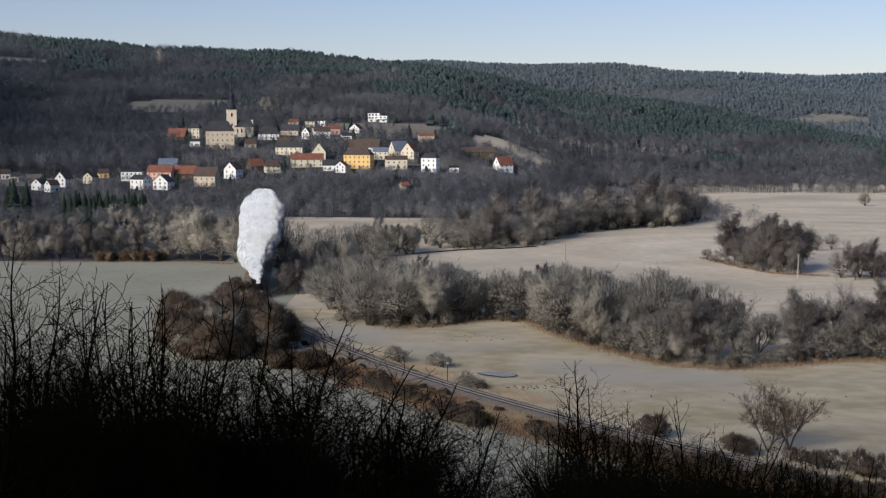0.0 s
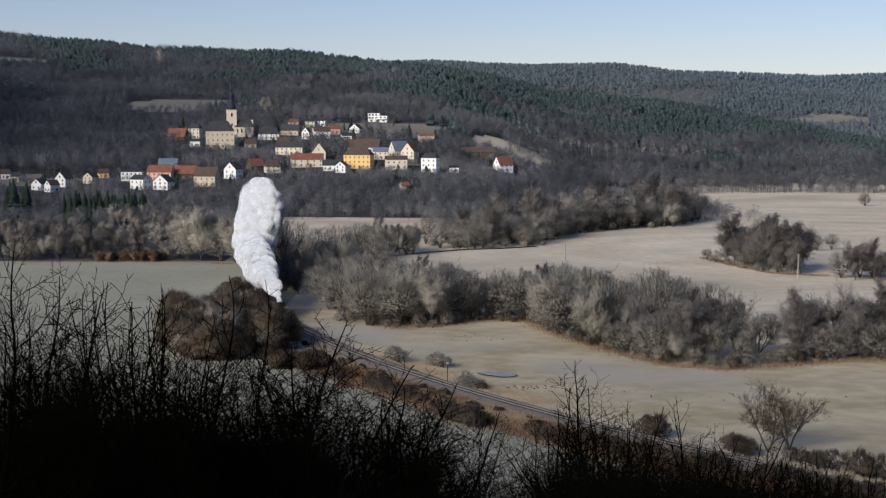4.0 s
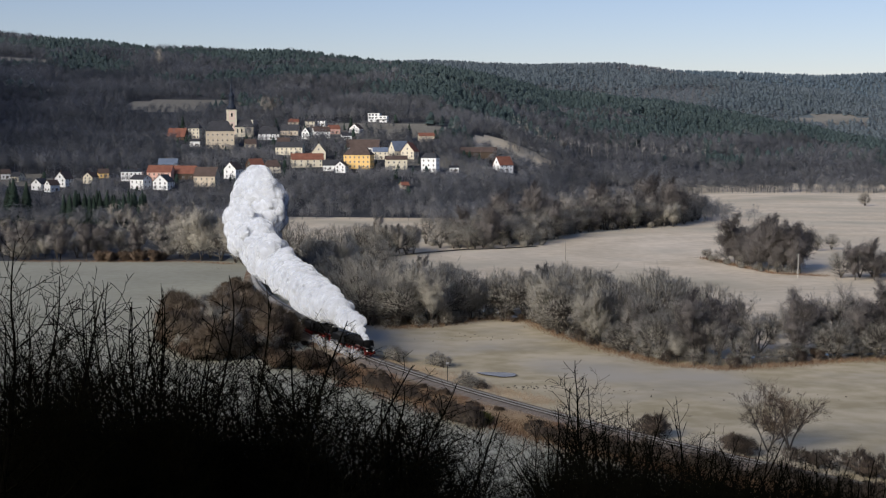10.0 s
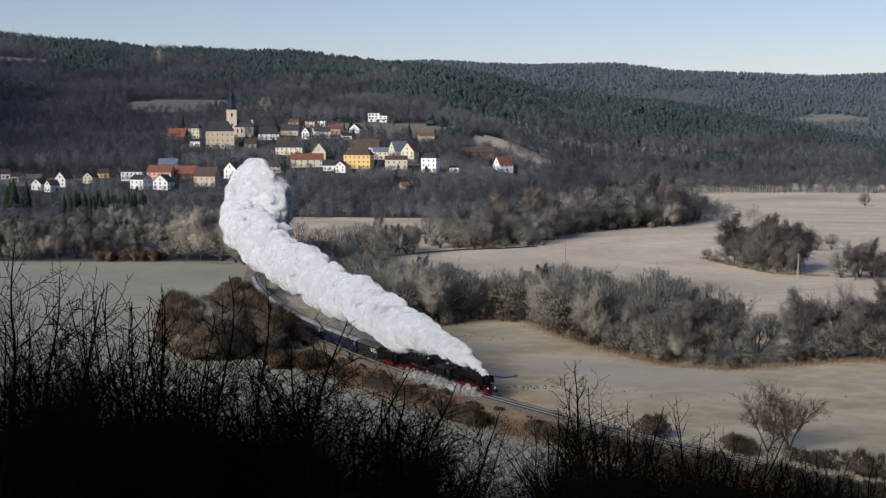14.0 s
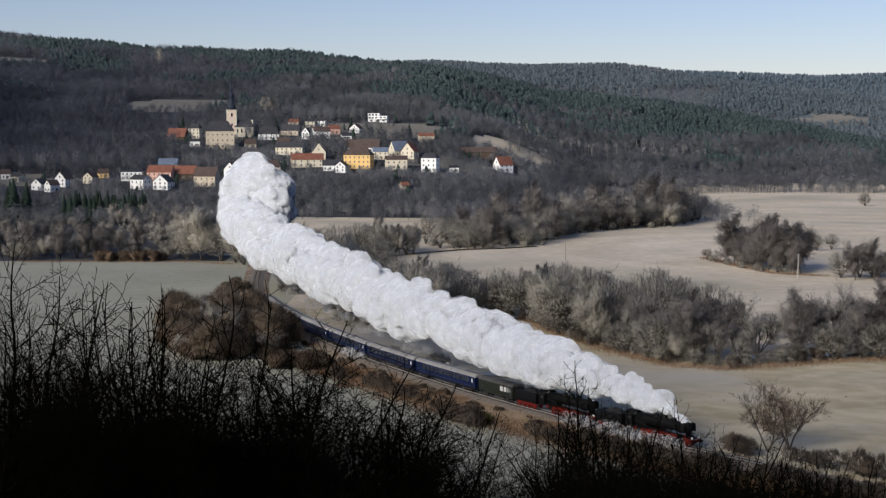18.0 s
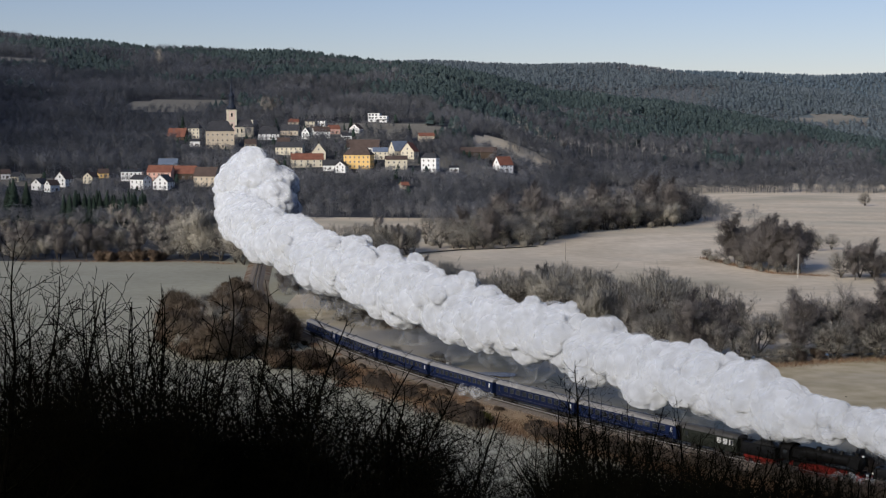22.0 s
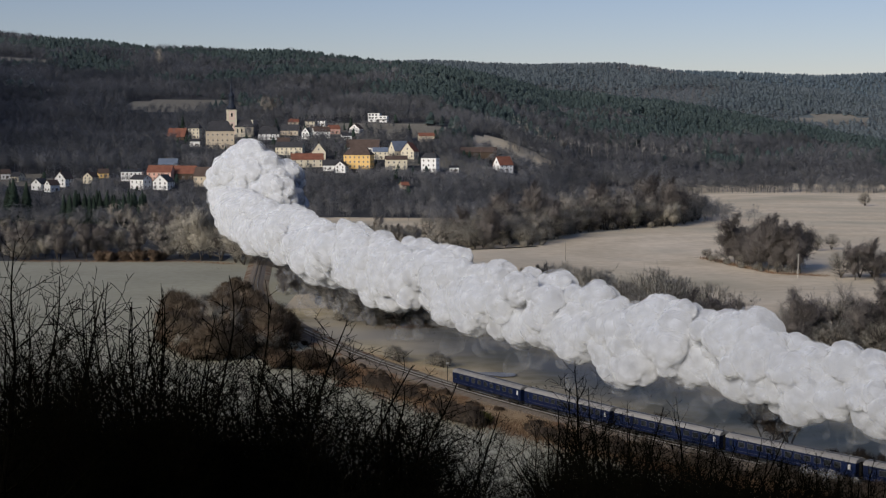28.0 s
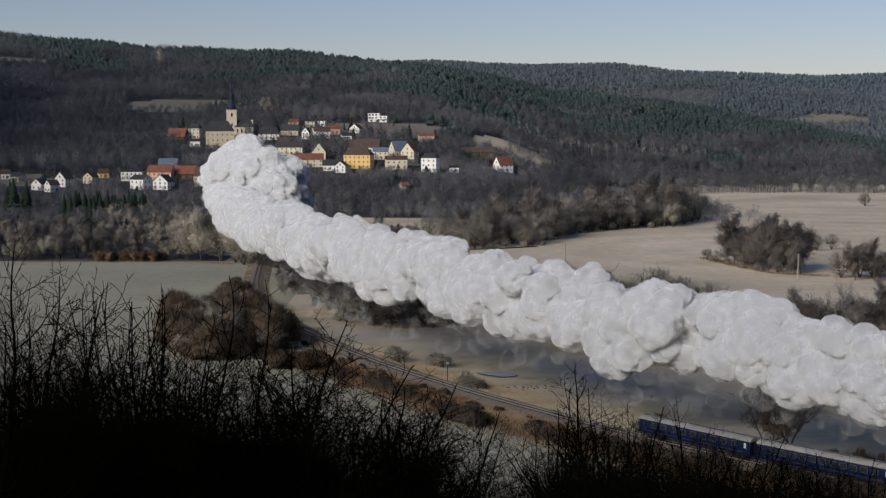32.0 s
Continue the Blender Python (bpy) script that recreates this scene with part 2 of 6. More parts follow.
def wound(v, tris, way):
    """The triangles, each wound so that it faces along the ways of its corners."""
    a, b, c = v[tris[:, 0]], v[tris[:, 1]], v[tris[:, 2]]
    back = (np.cross(b - a, c - a) * way[tris].sum(1)).sum(1) < 0
    out = tris.copy()
    out[back] = out[back][:, ::-1]
    return out


def part(name, geo, material, parent, label="", at=None):
    ob = new(name, as_mesh(name, geo, material))
    ob.parent = parent
    if at is not None:
        ob.matrix_basis = at
    return tagged(ob, label) if label else ob


def thing(name, label, category, m=None, group="", kind=""):
    ob = tagged(new(name), label, category, group, kind)
    ob.empty_display_size = 0.2
    if m is not None:
        ob.matrix_basis = m
    return ob


# ---- the lie of the land
def sstep(a, b, x):
    t = np.clip((x - a) / (b - a), 0, 1)
    return t * t * (3 - 2 * t)


def smin(a, b, k):
    h = np.clip(0.5 + 0.5 * (b - a) / k, 0, 1)
    return b * (1 - h) + a * h - k * h * (1 - h)


def wob(x, y, s, seed=0.0):
    """A cheap rolling noise of about unit size."""
    return (np.sin(x / s + 1.3 * np.sin(y / s * 0.7 + seed) + seed) + np.sin(y / s * 1.1 + 1.7 * np.sin(x / s * 0.6 - seed) + 2 * seed)) * 0.5


FLOOR = -1.2


def village_hill(x, y):
    # far left, out of view, foot and crest are raised to cast shade
    foot = np.interp(x, [-1000, -700, -400, 0, 60, 150, 300, 600, 1000], [500, 760, 880, 900, 1000, 1230, 1330, 1420, 1500])
    crest = np.interp(x, [-1500, -900, -640, -572, -280, -146, -61, 0, 85, 158, 230, 308, 383, 457, 509, 580, 720], [350, 342, 199, 194, 171, 157, 143, 134, 124, 112, 105, 95, 79, 61, 47, 33, 0])
    up = (y - foot) * 0.155
    z = smin(up, crest + wob(x, y, 60, 1) * 3, 25.0)
    back = sstep(2000, 2700, y)
    return z * (1 - back) - 30 * back


def back_ridge(x, y):
    crest = np.interp(x, [-900, -108, -31, 227, 408, 500, 587, 726, 840, 900, 1100, 1500], [246, 219, 226, 210, 210, 198, 173, 148, 135, 112, 70, 20])
    up = (y - 2150) * 0.2
    back = sstep(3300, 4000, y)
    return smin(up, crest + wob(x, y, 130, 3) * 4, 30.0) * (1 - back) - 30 * back


def far_ridge(x, y):
    crest = np.interp(x, [-3000, 500, 745, 978, 1211, 1405, 3000], [205, 238, 244, 236, 224, 232, 245])
    return smin((y - 3500) * 0.3, crest + wob(x, y, 200, 5) * 3, 30.0)


def shade_spur(x, y):
    """A steep spur added out of view, only to shade the slope beyond it."""
    top = np.interp(y, [250, 330, 450, 600, 700, 800, 1000, 1200, 1500, 1900], [0, 50, 90, 120, 140, 165, 280, 310, 320, 0])
    return top * np.exp(-((x + 0.327 * y + 300) / 140.0) ** 2) - 4


def camera_hill(x, y):
    t = y + 0.75 * np.maximum(0.0, x - 25) + wob(x, y, 37, 2) * 2.0 * sstep(10, 60, np.abs(y))
    # the unseen rise behind the camera is steepened to shade the near slope
    z = 53.2 - 0.309 * np.maximum(t, -12) - 0.72 * np.minimum(t + 12, 0)
    top = np.interp(x, [-900, -430, -200, 0, 250, 900], [300, 280, 220, 170, 120, 90])
    return smin(z, top, 20.0)


def height(x, y):
    x, y = np.asarray(x, float), np.asarray(y, float)
    z = np.maximum(village_hill(x, y), np.maximum(back_ridge(x, y), far_ridge(x, y)))
    z = np.maximum(np.maximum(z, shade_spur(x, y)), camera_hill(x, y))
    return np.maximum(z, FLOOR + wob(x, y, 45, 4) * 0.12)


# ---- the railway's line: straight, then one long curve
def rail_at(s):
    """Place and heading (radians from -y towards +x) at s metres along the line."""
    s = np.asarray(s, float)
    k, h0 = 0.00194, 0.1086
    sc = np.maximum(s, 0.0)
    h = h0 + k * sc
    x = -70.1 - (np.cos(h) - math.cos(h0)) / k + np.minimum(s, 0) * math.sin(h0)
    y = 505.0 - (np.sin(h) - math.sin(h0)) / k - np.minimum(s, 0) * math.cos(h0)
    return x, y, h


def nose_at(t):
    return 53.0 + 12.8 * t + 0.05 * t * t if t < 18.0 else 299.6 + 14.6 * (t - 18.0)


# ---- ground, track, river
def build_ground():
    def spaced(*runs):
        out = []
        for a, b, d in runs:
            out.extend(np.arange(a, b, d))
        return np.array(sorted(set(np.round(out, 3))))
    xs = spaced((-4900, -1500, 170), (-1500, -420, 40), (-420, 420, 9), (420, 1500, 40), (1500, 4901, 170))
    ys = spaced((-900, -60, 30), (-60, 620, 7), (620, 1500, 16), (1500, 3400, 38), (3400, 4901, 75))
    gx, gy = np.meshgrid(xs, ys)
    gz = height(gx, gy)
    me = bpy.data.meshes.new("ground")
    nx, ny = len(xs), len(ys)
    v = np.stack([gx, gy, gz], -1).reshape(-1, 3)
    i = np.arange(nx * ny).reshape(ny, nx)
    q = np.stack([i[:-1, :-1], i[:-1, 1:], i[1:, 1:], i[1:, :-1]], -1).reshape(-1, 4)
    me.vertices.add(len(v))
    me.vertices.foreach_set("co", v.astype(np.float32).ravel())
    me.loops.add(q.size)
    me.loops.foreach_set("vertex_index", q.astype(np.int32).ravel())
    me.polygons.add(len(q))
    me.polygons.foreach_set("loop_start", np.arange(0, q.size, 4, dtype=np.int32))
    for m in (FROST, GREENFROST, MEADOW, LITTER, FORESTFLOOR, FARFLOOR, NEARFIELD, EMBANK):
        me.materials.append(m)
    c = v[q].mean(1)
    cx, cy, cz = c.T
    kind = np.zeros(len(q), int)
    kind[cy < np.interp(cx, [-40, -3, 13, 27, 35, 55, 67, 130], [430, 412, 420, 405, 380, 335, 328, 342])] = 6
    kind[(cx < -46 - (505 - cy) * 0.12) & (cy > 180) & (cy < 640)] = 1
    rs = np.arange(-200.0, 600.0, 5.0)
    rx, ry, _h = rail_at(rs)
    beside = cx - np.interp(cy, ry[::-1], rx[::-1])
    kind[(beside < -5) & (cy < 640) & (cy > 60)] = 1
    kind[(beside < -3) & (beside > -17 - 4 * wob(cx, cy, 9, 3)) & (cy < 345) & (cy > 150)] = 7
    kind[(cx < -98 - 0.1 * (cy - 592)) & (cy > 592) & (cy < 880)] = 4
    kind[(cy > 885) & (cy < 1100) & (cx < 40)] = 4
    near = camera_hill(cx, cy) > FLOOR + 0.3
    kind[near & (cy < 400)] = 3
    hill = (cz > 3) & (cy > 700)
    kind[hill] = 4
    # hillsides beyond here take the haze-tinted colour
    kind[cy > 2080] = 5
    for x, y, a, b in MEADOWS:
        kind[hill & (((cx - x) / a) ** 2 + ((cy - y) / b) ** 2 < 1)] = 2
    kind[((cx - 726) / 75) ** 2 + ((cy - 2545) / 45) ** 2 < 1] = 2
    kind[((cx - 64) / 42) ** 2 + ((cy - 1250) / 62) ** 2 < 1] = 0
    me.polygons.foreach_set("material_index", kind.astype(np.int32))
    me.update(calc_edges=True)
    me.shade_smooth()
    return tagged(new("ground", me), "valley floor of frosted meadows with wooded hills round it", "ground", kind="structure")


# clearings on the village hill: place and half sizes
MEADOWS = [(-272, 1425, 62, 50), (-62, 1262, 75, 52), (64, 1250, 42, 62), (-560, 1777, 60, 30), (-330, 1010, 60, 20), (280, 1490, 48, 20), (10, 1100, 45, 30)]
PALE_TREES = [(-360, 1745, "birch", 2.1), (-172, 1343, "birch", 1.6), (-168, 1346, "birch", 1.5), (79, 1349, "birch", 1.1), (95, 1352, "birch", 1.0), (104, 1356, "birch", 1.2), (112, 1362, "birch", 1.0), (120, 1370, "birch", 1.1),
              (-287, 907, "spruce", 1.1), (-280, 912, "spruce", 0.9), (-292, 915, "spruce", 1.0), (-85, 1258, "spruce", 0.8), (-30, 1212, "spruce", 0.75), (-235, 1230, "spruce", 0.9), (-115, 700, "birch", 0.9), (-122, 720, "birch", 1.0), (-108, 740, "birch", 0.9)]
build_ground()


def ribbon(line, half, z, below=None):
    """A band along points of the plan; half: half width at each."""
    g = Geo()
    pts = [Vector((x, y, 0)) for x, y in line]
    row = []
    for k, p in enumerate(pts):
        d = (pts[min(k + 1, len(pts) - 1)] - pts[max(k - 1, 0)]).normalized()
        nrm = Vector((-d.y, d.x, 0))
        row.append((p, nrm))
    vs, fs = [], []
    for k, (p, nrm) in enumerate(row):
        h = half[k] if isinstance(half, (list, tuple)) else half
        vs += [p + nrm * h + Vector((0, 0, z)), p - nrm * h + Vector((0, 0, z))]
    for k in range(len(row) - 1):
        fs.append((2 * k, 2 * k + 1, 2 * k + 3, 2 * k + 2))
    return g.add(vs, fs)


TRACK_S = np.arange(-230.0, 600.0, 4.0)


def along(section, s_list, closed=False):
    """A cross-section of (offset to the left, z) carried along the line."""
    g = Geo()
    vs, fs, n = [], [], len(section)
    for s in s_list:
        x, y, h = (float(a) for a in rail_at(s))
        lx, ly = math.cos(h), math.sin(h)      # left of the way of travel
        vs += [(x + lx * o, y + ly * o, z) for o, z in section]
    m = n if closed else n - 1
    for k in range(len(s_list) - 1):
        fs += [(k * n + i, (k + 1) * n + i, (k + 1) * n + (i + 1) % n, k * n + (i + 1) % n) for i in range(m)]
    return g.add(vs, fs)


def build_track():
    tr = thing("railway_track", "single railway track on grey ballast over a low grassy bank", "railway track", kind="structure")
    part("embankment", along([(6.2, -1.6), (3.6, -0.66), (-3.6, -0.66), (-6.2, -1.6)], TRACK_S), EMBANK, tr, "low bank of dry brown grass")
    part("ballast", along([(2.9, -0.70), (1.75, -0.30), (-1.75, -0.30), (-2.9, -0.70)], TRACK_S), BALLAST, tr)
    for side in (0.75, -0.75):
        part("rail", along([(side + 0.07, -0.18), (side + 0.012, -0.13), (side + 0.036, -0.03), (side + 0.036, 0.0), (side - 0.036, 0.0), (side - 0.036, -0.03), (side - 0.012, -0.13), (side - 0.07, -0.18)], TRACK_S, True), RAILTOP, tr)
    g = Geo().box((0, 0, -0.24), (0.26, 2.6, 0.14), 0.02)
    me = as_mesh("sleeper", g, SLEEPER)
    rest = Geo()
    for k in range(960):
        s = -200 + k * 0.65
        x, y, h = (float(a) for a in rail_at(s))
        m = pose(x, y, 0, 0, 0, math.degrees(h) - 90)
        if 150 <= s < 345:
            ob = new("sleeper", me)
            ob.parent, ob.matrix_basis = tr, m
        else:
            rest.add([m @ Vector(p) for p in g.v], g.f)
    tagged(part("sleepers", rest, SLEEPER, tr), kind="stuff")


build_track()


# ---- the train


def spoked(r, n, w=0.13):
    """A wheel on the y axis."""
    g = Geo()
    N = 24
    ring = [(r + 0.03, -w / 2 - 0.03), (r + 0.03, -w / 2), (r, -w / 2), (r, w / 2), (r - 0.13, w / 2), (r - 0.13, -w / 2)]
    vs = [(a * math.cos(i * math.tau / N), b, a * math.sin(i * math.tau / N)) for i in range(N) for a, b in ring]
    m = len(ring)
    g.add(vs, [(i * m + j, i * m + (j + 1) % m, (i + 1) % N * m + (j + 1) % m, (i + 1) % N * m + j) for i in range(N) for j in range(m)])
    g.tube((0, -w * 0.7, 0), (0, w * 0.7, 0), 0.17, n=12)
    for k in range(n):
        a = k * math.tau / n
        g.tube((0.1 * math.cos(a), 0, 0.1 * math.sin(a)), ((r - 0.1) * math.cos(a), 0, (r - 0.1) * math.sin(a)), 0.045, 0.035, 5)
    return g


def wheelset(parent, x, r, spokes, material, counter=0.0):
    """Two wheels on an axle: a part that turns."""
    g = Geo()
    for sgn in (0.75, -0.75):
        w = spoked(r, spokes)
        g.add([(a, b + sgn, c) for a, b, c in w.v], w.f)
        if counter:
            g.box((-r * 0.55, sgn, 0), (0.3, 0.12, r * 0.8), 0.05)
            g.tube((counter, sgn - 0.15, 0), (counter, sgn + 0.15, 0), 0.08, n=8)
    g.tube((0, -0.75, 0), (0, 0.75, 0), 0.09, n=8)
    ob = part("wheelset", g, material, parent, at=pose(x, 0, r))
    ROLLING.append((ob, x, r))
    return ob


ROLLING = []
RODS = []
CRANK, DRIVER = 0.3, 0.72


def locomotive(label):
    """x forward, buffers at +11.45 and -11.45; engine ahead, tender behind."""
    t = thing("steam_locomotive", label, "locomotive", group="steam locomotives")
    t.scale = (1.062, 1.05, 1.05)
    zc, rb = 3.05, 0.93
    part("boiler", Geo().tube((-0.6, 0, zc), (7.3, 0, zc), rb, n=28), BLACK, t)
    for x in (0.2, 1.5, 2.8, 4.1, 5.4, 6.6):
        part("boiler_band", Geo().tube((x - 0.04, 0, zc), (x + 0.04, 0, zc), rb + 0.012, n=28), SOOT, t)
    sb = Geo().tube((7.3, 0, zc), (9.35, 0, zc), rb + 0.03, n=28)
    sb.tube((9.35, 0, zc), (9.5, 0, zc), rb - 0.05, rb - 0.3, n=28)
    smokebox = part("smokebox", sb, SOOT, t, "sooty black smokebox with a round door")
    part("door_ring", Geo().tube((9.35, 0, zc), (9.42, 0, zc), rb * 0.82, n=28).tube((9.5, 0, zc), (9.6, 0, zc), 0.09, n=10), SOOT, smokebox)
    part("chimney", Geo().lathe([(0.42, 0), (0.34, 0.08), (0.33, 0.45), (0.38, 0.5), (0.38, 0.58)], 18, (8.5, 0, zc + rb - 0.02)), SOOT, t)
    for x, r, h in ((5.9, 0.42, 0.5), (3.9, 0.46, 0.55), (2.0, 0.42, 0.48)):
        part("dome", Geo().lathe([(r + 0.1, -0.1), (r, 0.05), (r, h * 0.55), (r * 0.8, h * 0.85), (r * 0.35, h)], 18, (x, 0, zc + rb - 0.06)), BLACK, t)
    part("firebox", Geo().box((-1.3, 0, 2.85), (2.6, 1.75, 1.9), 0.3).box((-0.9, 0, 1.9), (2.2, 1.3, 0.9), 0.05), BLACK, t)
    roof = [(1.5, 3.45), (1.25, 3.85), (0.7, 4.12), (0, 4.2), (-0.7, 4.12), (-1.25, 3.85), (-1.5, 3.45)]
    cab = Geo().sweep([(1.5, 1.55), (1.5, 3.45), (1.44, 3.45), (1.44, 1.6), (-1.44, 1.6), (-1.44, 3.45), (-1.5, 3.45), (-1.5, 1.55)], -3.9, -2.3)
    cab.box((-2.33, 0, 2.6), (0.06, 2.9, 1.9))
    cabin = part("cab", cab, BLACK, t, "black driver's cab")
    part("cab_roof", Geo().sweep([(y, z) for y, z in roof] + [(y, z - 0.07) for y, z in reversed(roof)], -4.2, -2.1), SOOT, cabin)
    for sgn in (1, -1):
        part("cab_window", Geo().box((-3.0, sgn * 1.505, 2.95), (0.75, 0.03, 0.6), 0.01), GLASS, cabin)
        part("running_board", Geo().box((3.6, sgn * 1.25, 1.95), (11.4, 0.55, 0.07), 0.02), BLACK, t)
        d = Geo().sweep([(sgn * 1.42 + 0.02, 2.35), (sgn * 1.3 + 0.02, 3.75), (sgn * 1.3 - 0.02, 3.75), (sgn * 1.42 - 0.02, 2.35)], 7.6, 9.5)
        for x in (7.9, 9.2):
            d.tube((x, sgn * 0.9, 3.3), (x, sgn * 1.34, 3.2), 0.025, n=6)
        part("smoke_deflector", d, BLACK, t, "black wing plate beside the smokebox")
        part("frame_plate", Geo().box((3.4, sgn * 0.52, 1.12), (12.4, 0.1, 0.75), 0.02), RED, t, "red plate frame")
        cy = Geo().tube((7.6, sgn * 1.12, 1.0), (8.75, sgn * 1.12, 1.0), 0.42, n=18)
        cy.tube((7.7, sgn * 1.12, 1.62), (8.65, sgn * 1.12, 1.62), 0.24, n=14)
        cy.box((8.17, sgn * 1.05, 1.35), (0.9, 0.5, 0.6), 0.06)
        part("cylinder", cy, BLACK, t)
        RODS.append((part("side_rod", Geo().box((2.7, sgn * 0.95, 0.72), (6.2, 0.06, 0.14), 0.02), STEEL, t), "side", sgn))
        RODS.append((part("main_rod", Geo().box((1.45, 0, 0), (2.9, 0.07, 0.15), 0.02), STEEL, t), "main", sgn))
        part("slide_bar", Geo().box((6.9, sgn * 1.12, 1.25), (1.7, 0.1, 0.12), 0.02), STEEL, t)
        part("air_pipe", Geo().tube((-0.4, sgn * 1.0, 3.25), (7.2, sgn * 1.0, 3.25), 0.035, n=6), SOOT, t)
        part("buffer", Geo().tube((10.7, sgn * 0.88, 1.05), (11.2, sgn * 0.88, 1.05), 0.11, n=12).tube((11.2, sgn * 0.88, 1.05), (11.3, sgn * 0.88, 1.05), 0.24, n=14), SOOT, t)
        part("headlight", Geo().tube((10.55, sgn * 0.85, 1.62), (10.8, sgn * 0.85, 1.62), 0.16, 0.19, 14), LAMPGLASS, t, "round front lamp")
        part("step", Geo().box((10.3, sgn * 1.2, 0.75), (0.5, 0.35, 0.05), 0.01).box((10.3, sgn * 1.2, 1.25), (0.06, 0.3, 1.0), 0.01), RED, t)
    part("headlight", Geo().tube((9.35, 0, 4.12), (9.6, 0, 4.12), 0.13, 0.16, 14), LAMPGLASS, t, "round front lamp")
    part("buffer_beam", Geo().box((10.6, 0, 1.05), (0.22, 2.7, 0.55), 0.03), RED, t, "red buffer beam")
    part("front_platform", Geo().box((9.95, 0, 1.5), (1.4, 2.1, 0.08), 0.02).box((9.5, 0, 1.7), (0.08, 1.9, 0.4), 0.02), BLACK, t)
    part("ash_pan", Geo().box((-0.9, 0, 1.05), (2.6, 1.3, 0.8), 0.1), SOOT, t)
    for k in range(5):
        wheelset(t, -0.2 + k * 1.45, 0.72, 12, RED, 0.3)
    wheelset(t, 9.3, 0.43, 9, RED)
    # tender
    tb = Geo().box((-8.05, 0, 1.35), (6.1, 2.6, 0.3), 0.05)
    tb.sweep([(1.42, 1.5), (1.42, 2.75), (1.15, 3.15), (-1.15, 3.15), (-1.42, 2.75), (-1.42, 1.5)], -11.0, -4.9)
    tender = part("tender", tb, BLACK, t, "black coal tender")
    co, rng = Geo(), random.Random(5)
    vs, fs = [], []
    for i in range(13):
        for j in range(7):
            u, w = i / 12, j / 6
            edge = min(u, 1 - u, w, 1 - w)
            vs.append((-9.6 + 4.4 * u, -1.0 + 2.0 * w, 3.05 + (0.65 * min(1, edge * 4)) * (0.75 + 0.5 * rng.random())))
    fs = [(i * 7 + j, (i + 1) * 7 + j, (i + 1) * 7 + j + 1, i * 7 + j + 1) for i in range(12) for j in range(6)]
    part("coal_load", co.add(vs, fs), COAL, tender)
    part("tender_hatch", Geo().lathe([(0.35, 3.1), (0.35, 3.3), (0.2, 3.36)], 14, (-10.4, 0, 0)), BLACK, tender)
    part("tender_frame", Geo().box((-8.05, 0.95, 0.9), (5.8, 0.08, 0.5), 0.02).box((-8.05, -0.95, 0.9), (5.8, 0.08, 0.5), 0.02), RED, t)
    for sgn in (1, -1):
        part("buffer", Geo().tube((-11.0, sgn * 0.88, 1.05), (-11.35, sgn * 0.88, 1.05), 0.11, n=12).tube((-11.35, sgn * 0.88, 1.05), (-11.45, sgn * 0.88, 1.05), 0.24, n=14), SOOT, t)
    for x in (-5.9, -7.4, -8.8, -10.3):
        wheelset(t, x, 0.48, 9, RED)
    return t


def coach_roof(half, eave, top):
    pts = []
    for k in range(11):
        a = math.pi * k / 10
        pts.append((half * math.cos(a), eave + (top - eave) * math.sin(a) ** 0.8))
    return pts


def bogie(t, x):
    g = Geo()
    for sgn in (1, -1):
        g.box((x, sgn * 1.0, 0.55), (3.4, 0.14, 0.28), 0.04)
        for dx in (-1.25, 1.25):
            g.box((x + dx, sgn * 1.02, 0.5), (0.4, 0.22, 0.4), 0.05)
        g.tube((x, sgn * 1.02, 0.4), (x, sgn * 1.02, 0.8), 0.16, n=10)
    g.box((x, 0, 0.72), (0.7, 2.3, 0.25), 0.04)
    part("bogie", g, UNDER, t)
    for dx in (-1.25, 1.25):
        wheelset(t, x + dx, 0.47, 8, UNDER)


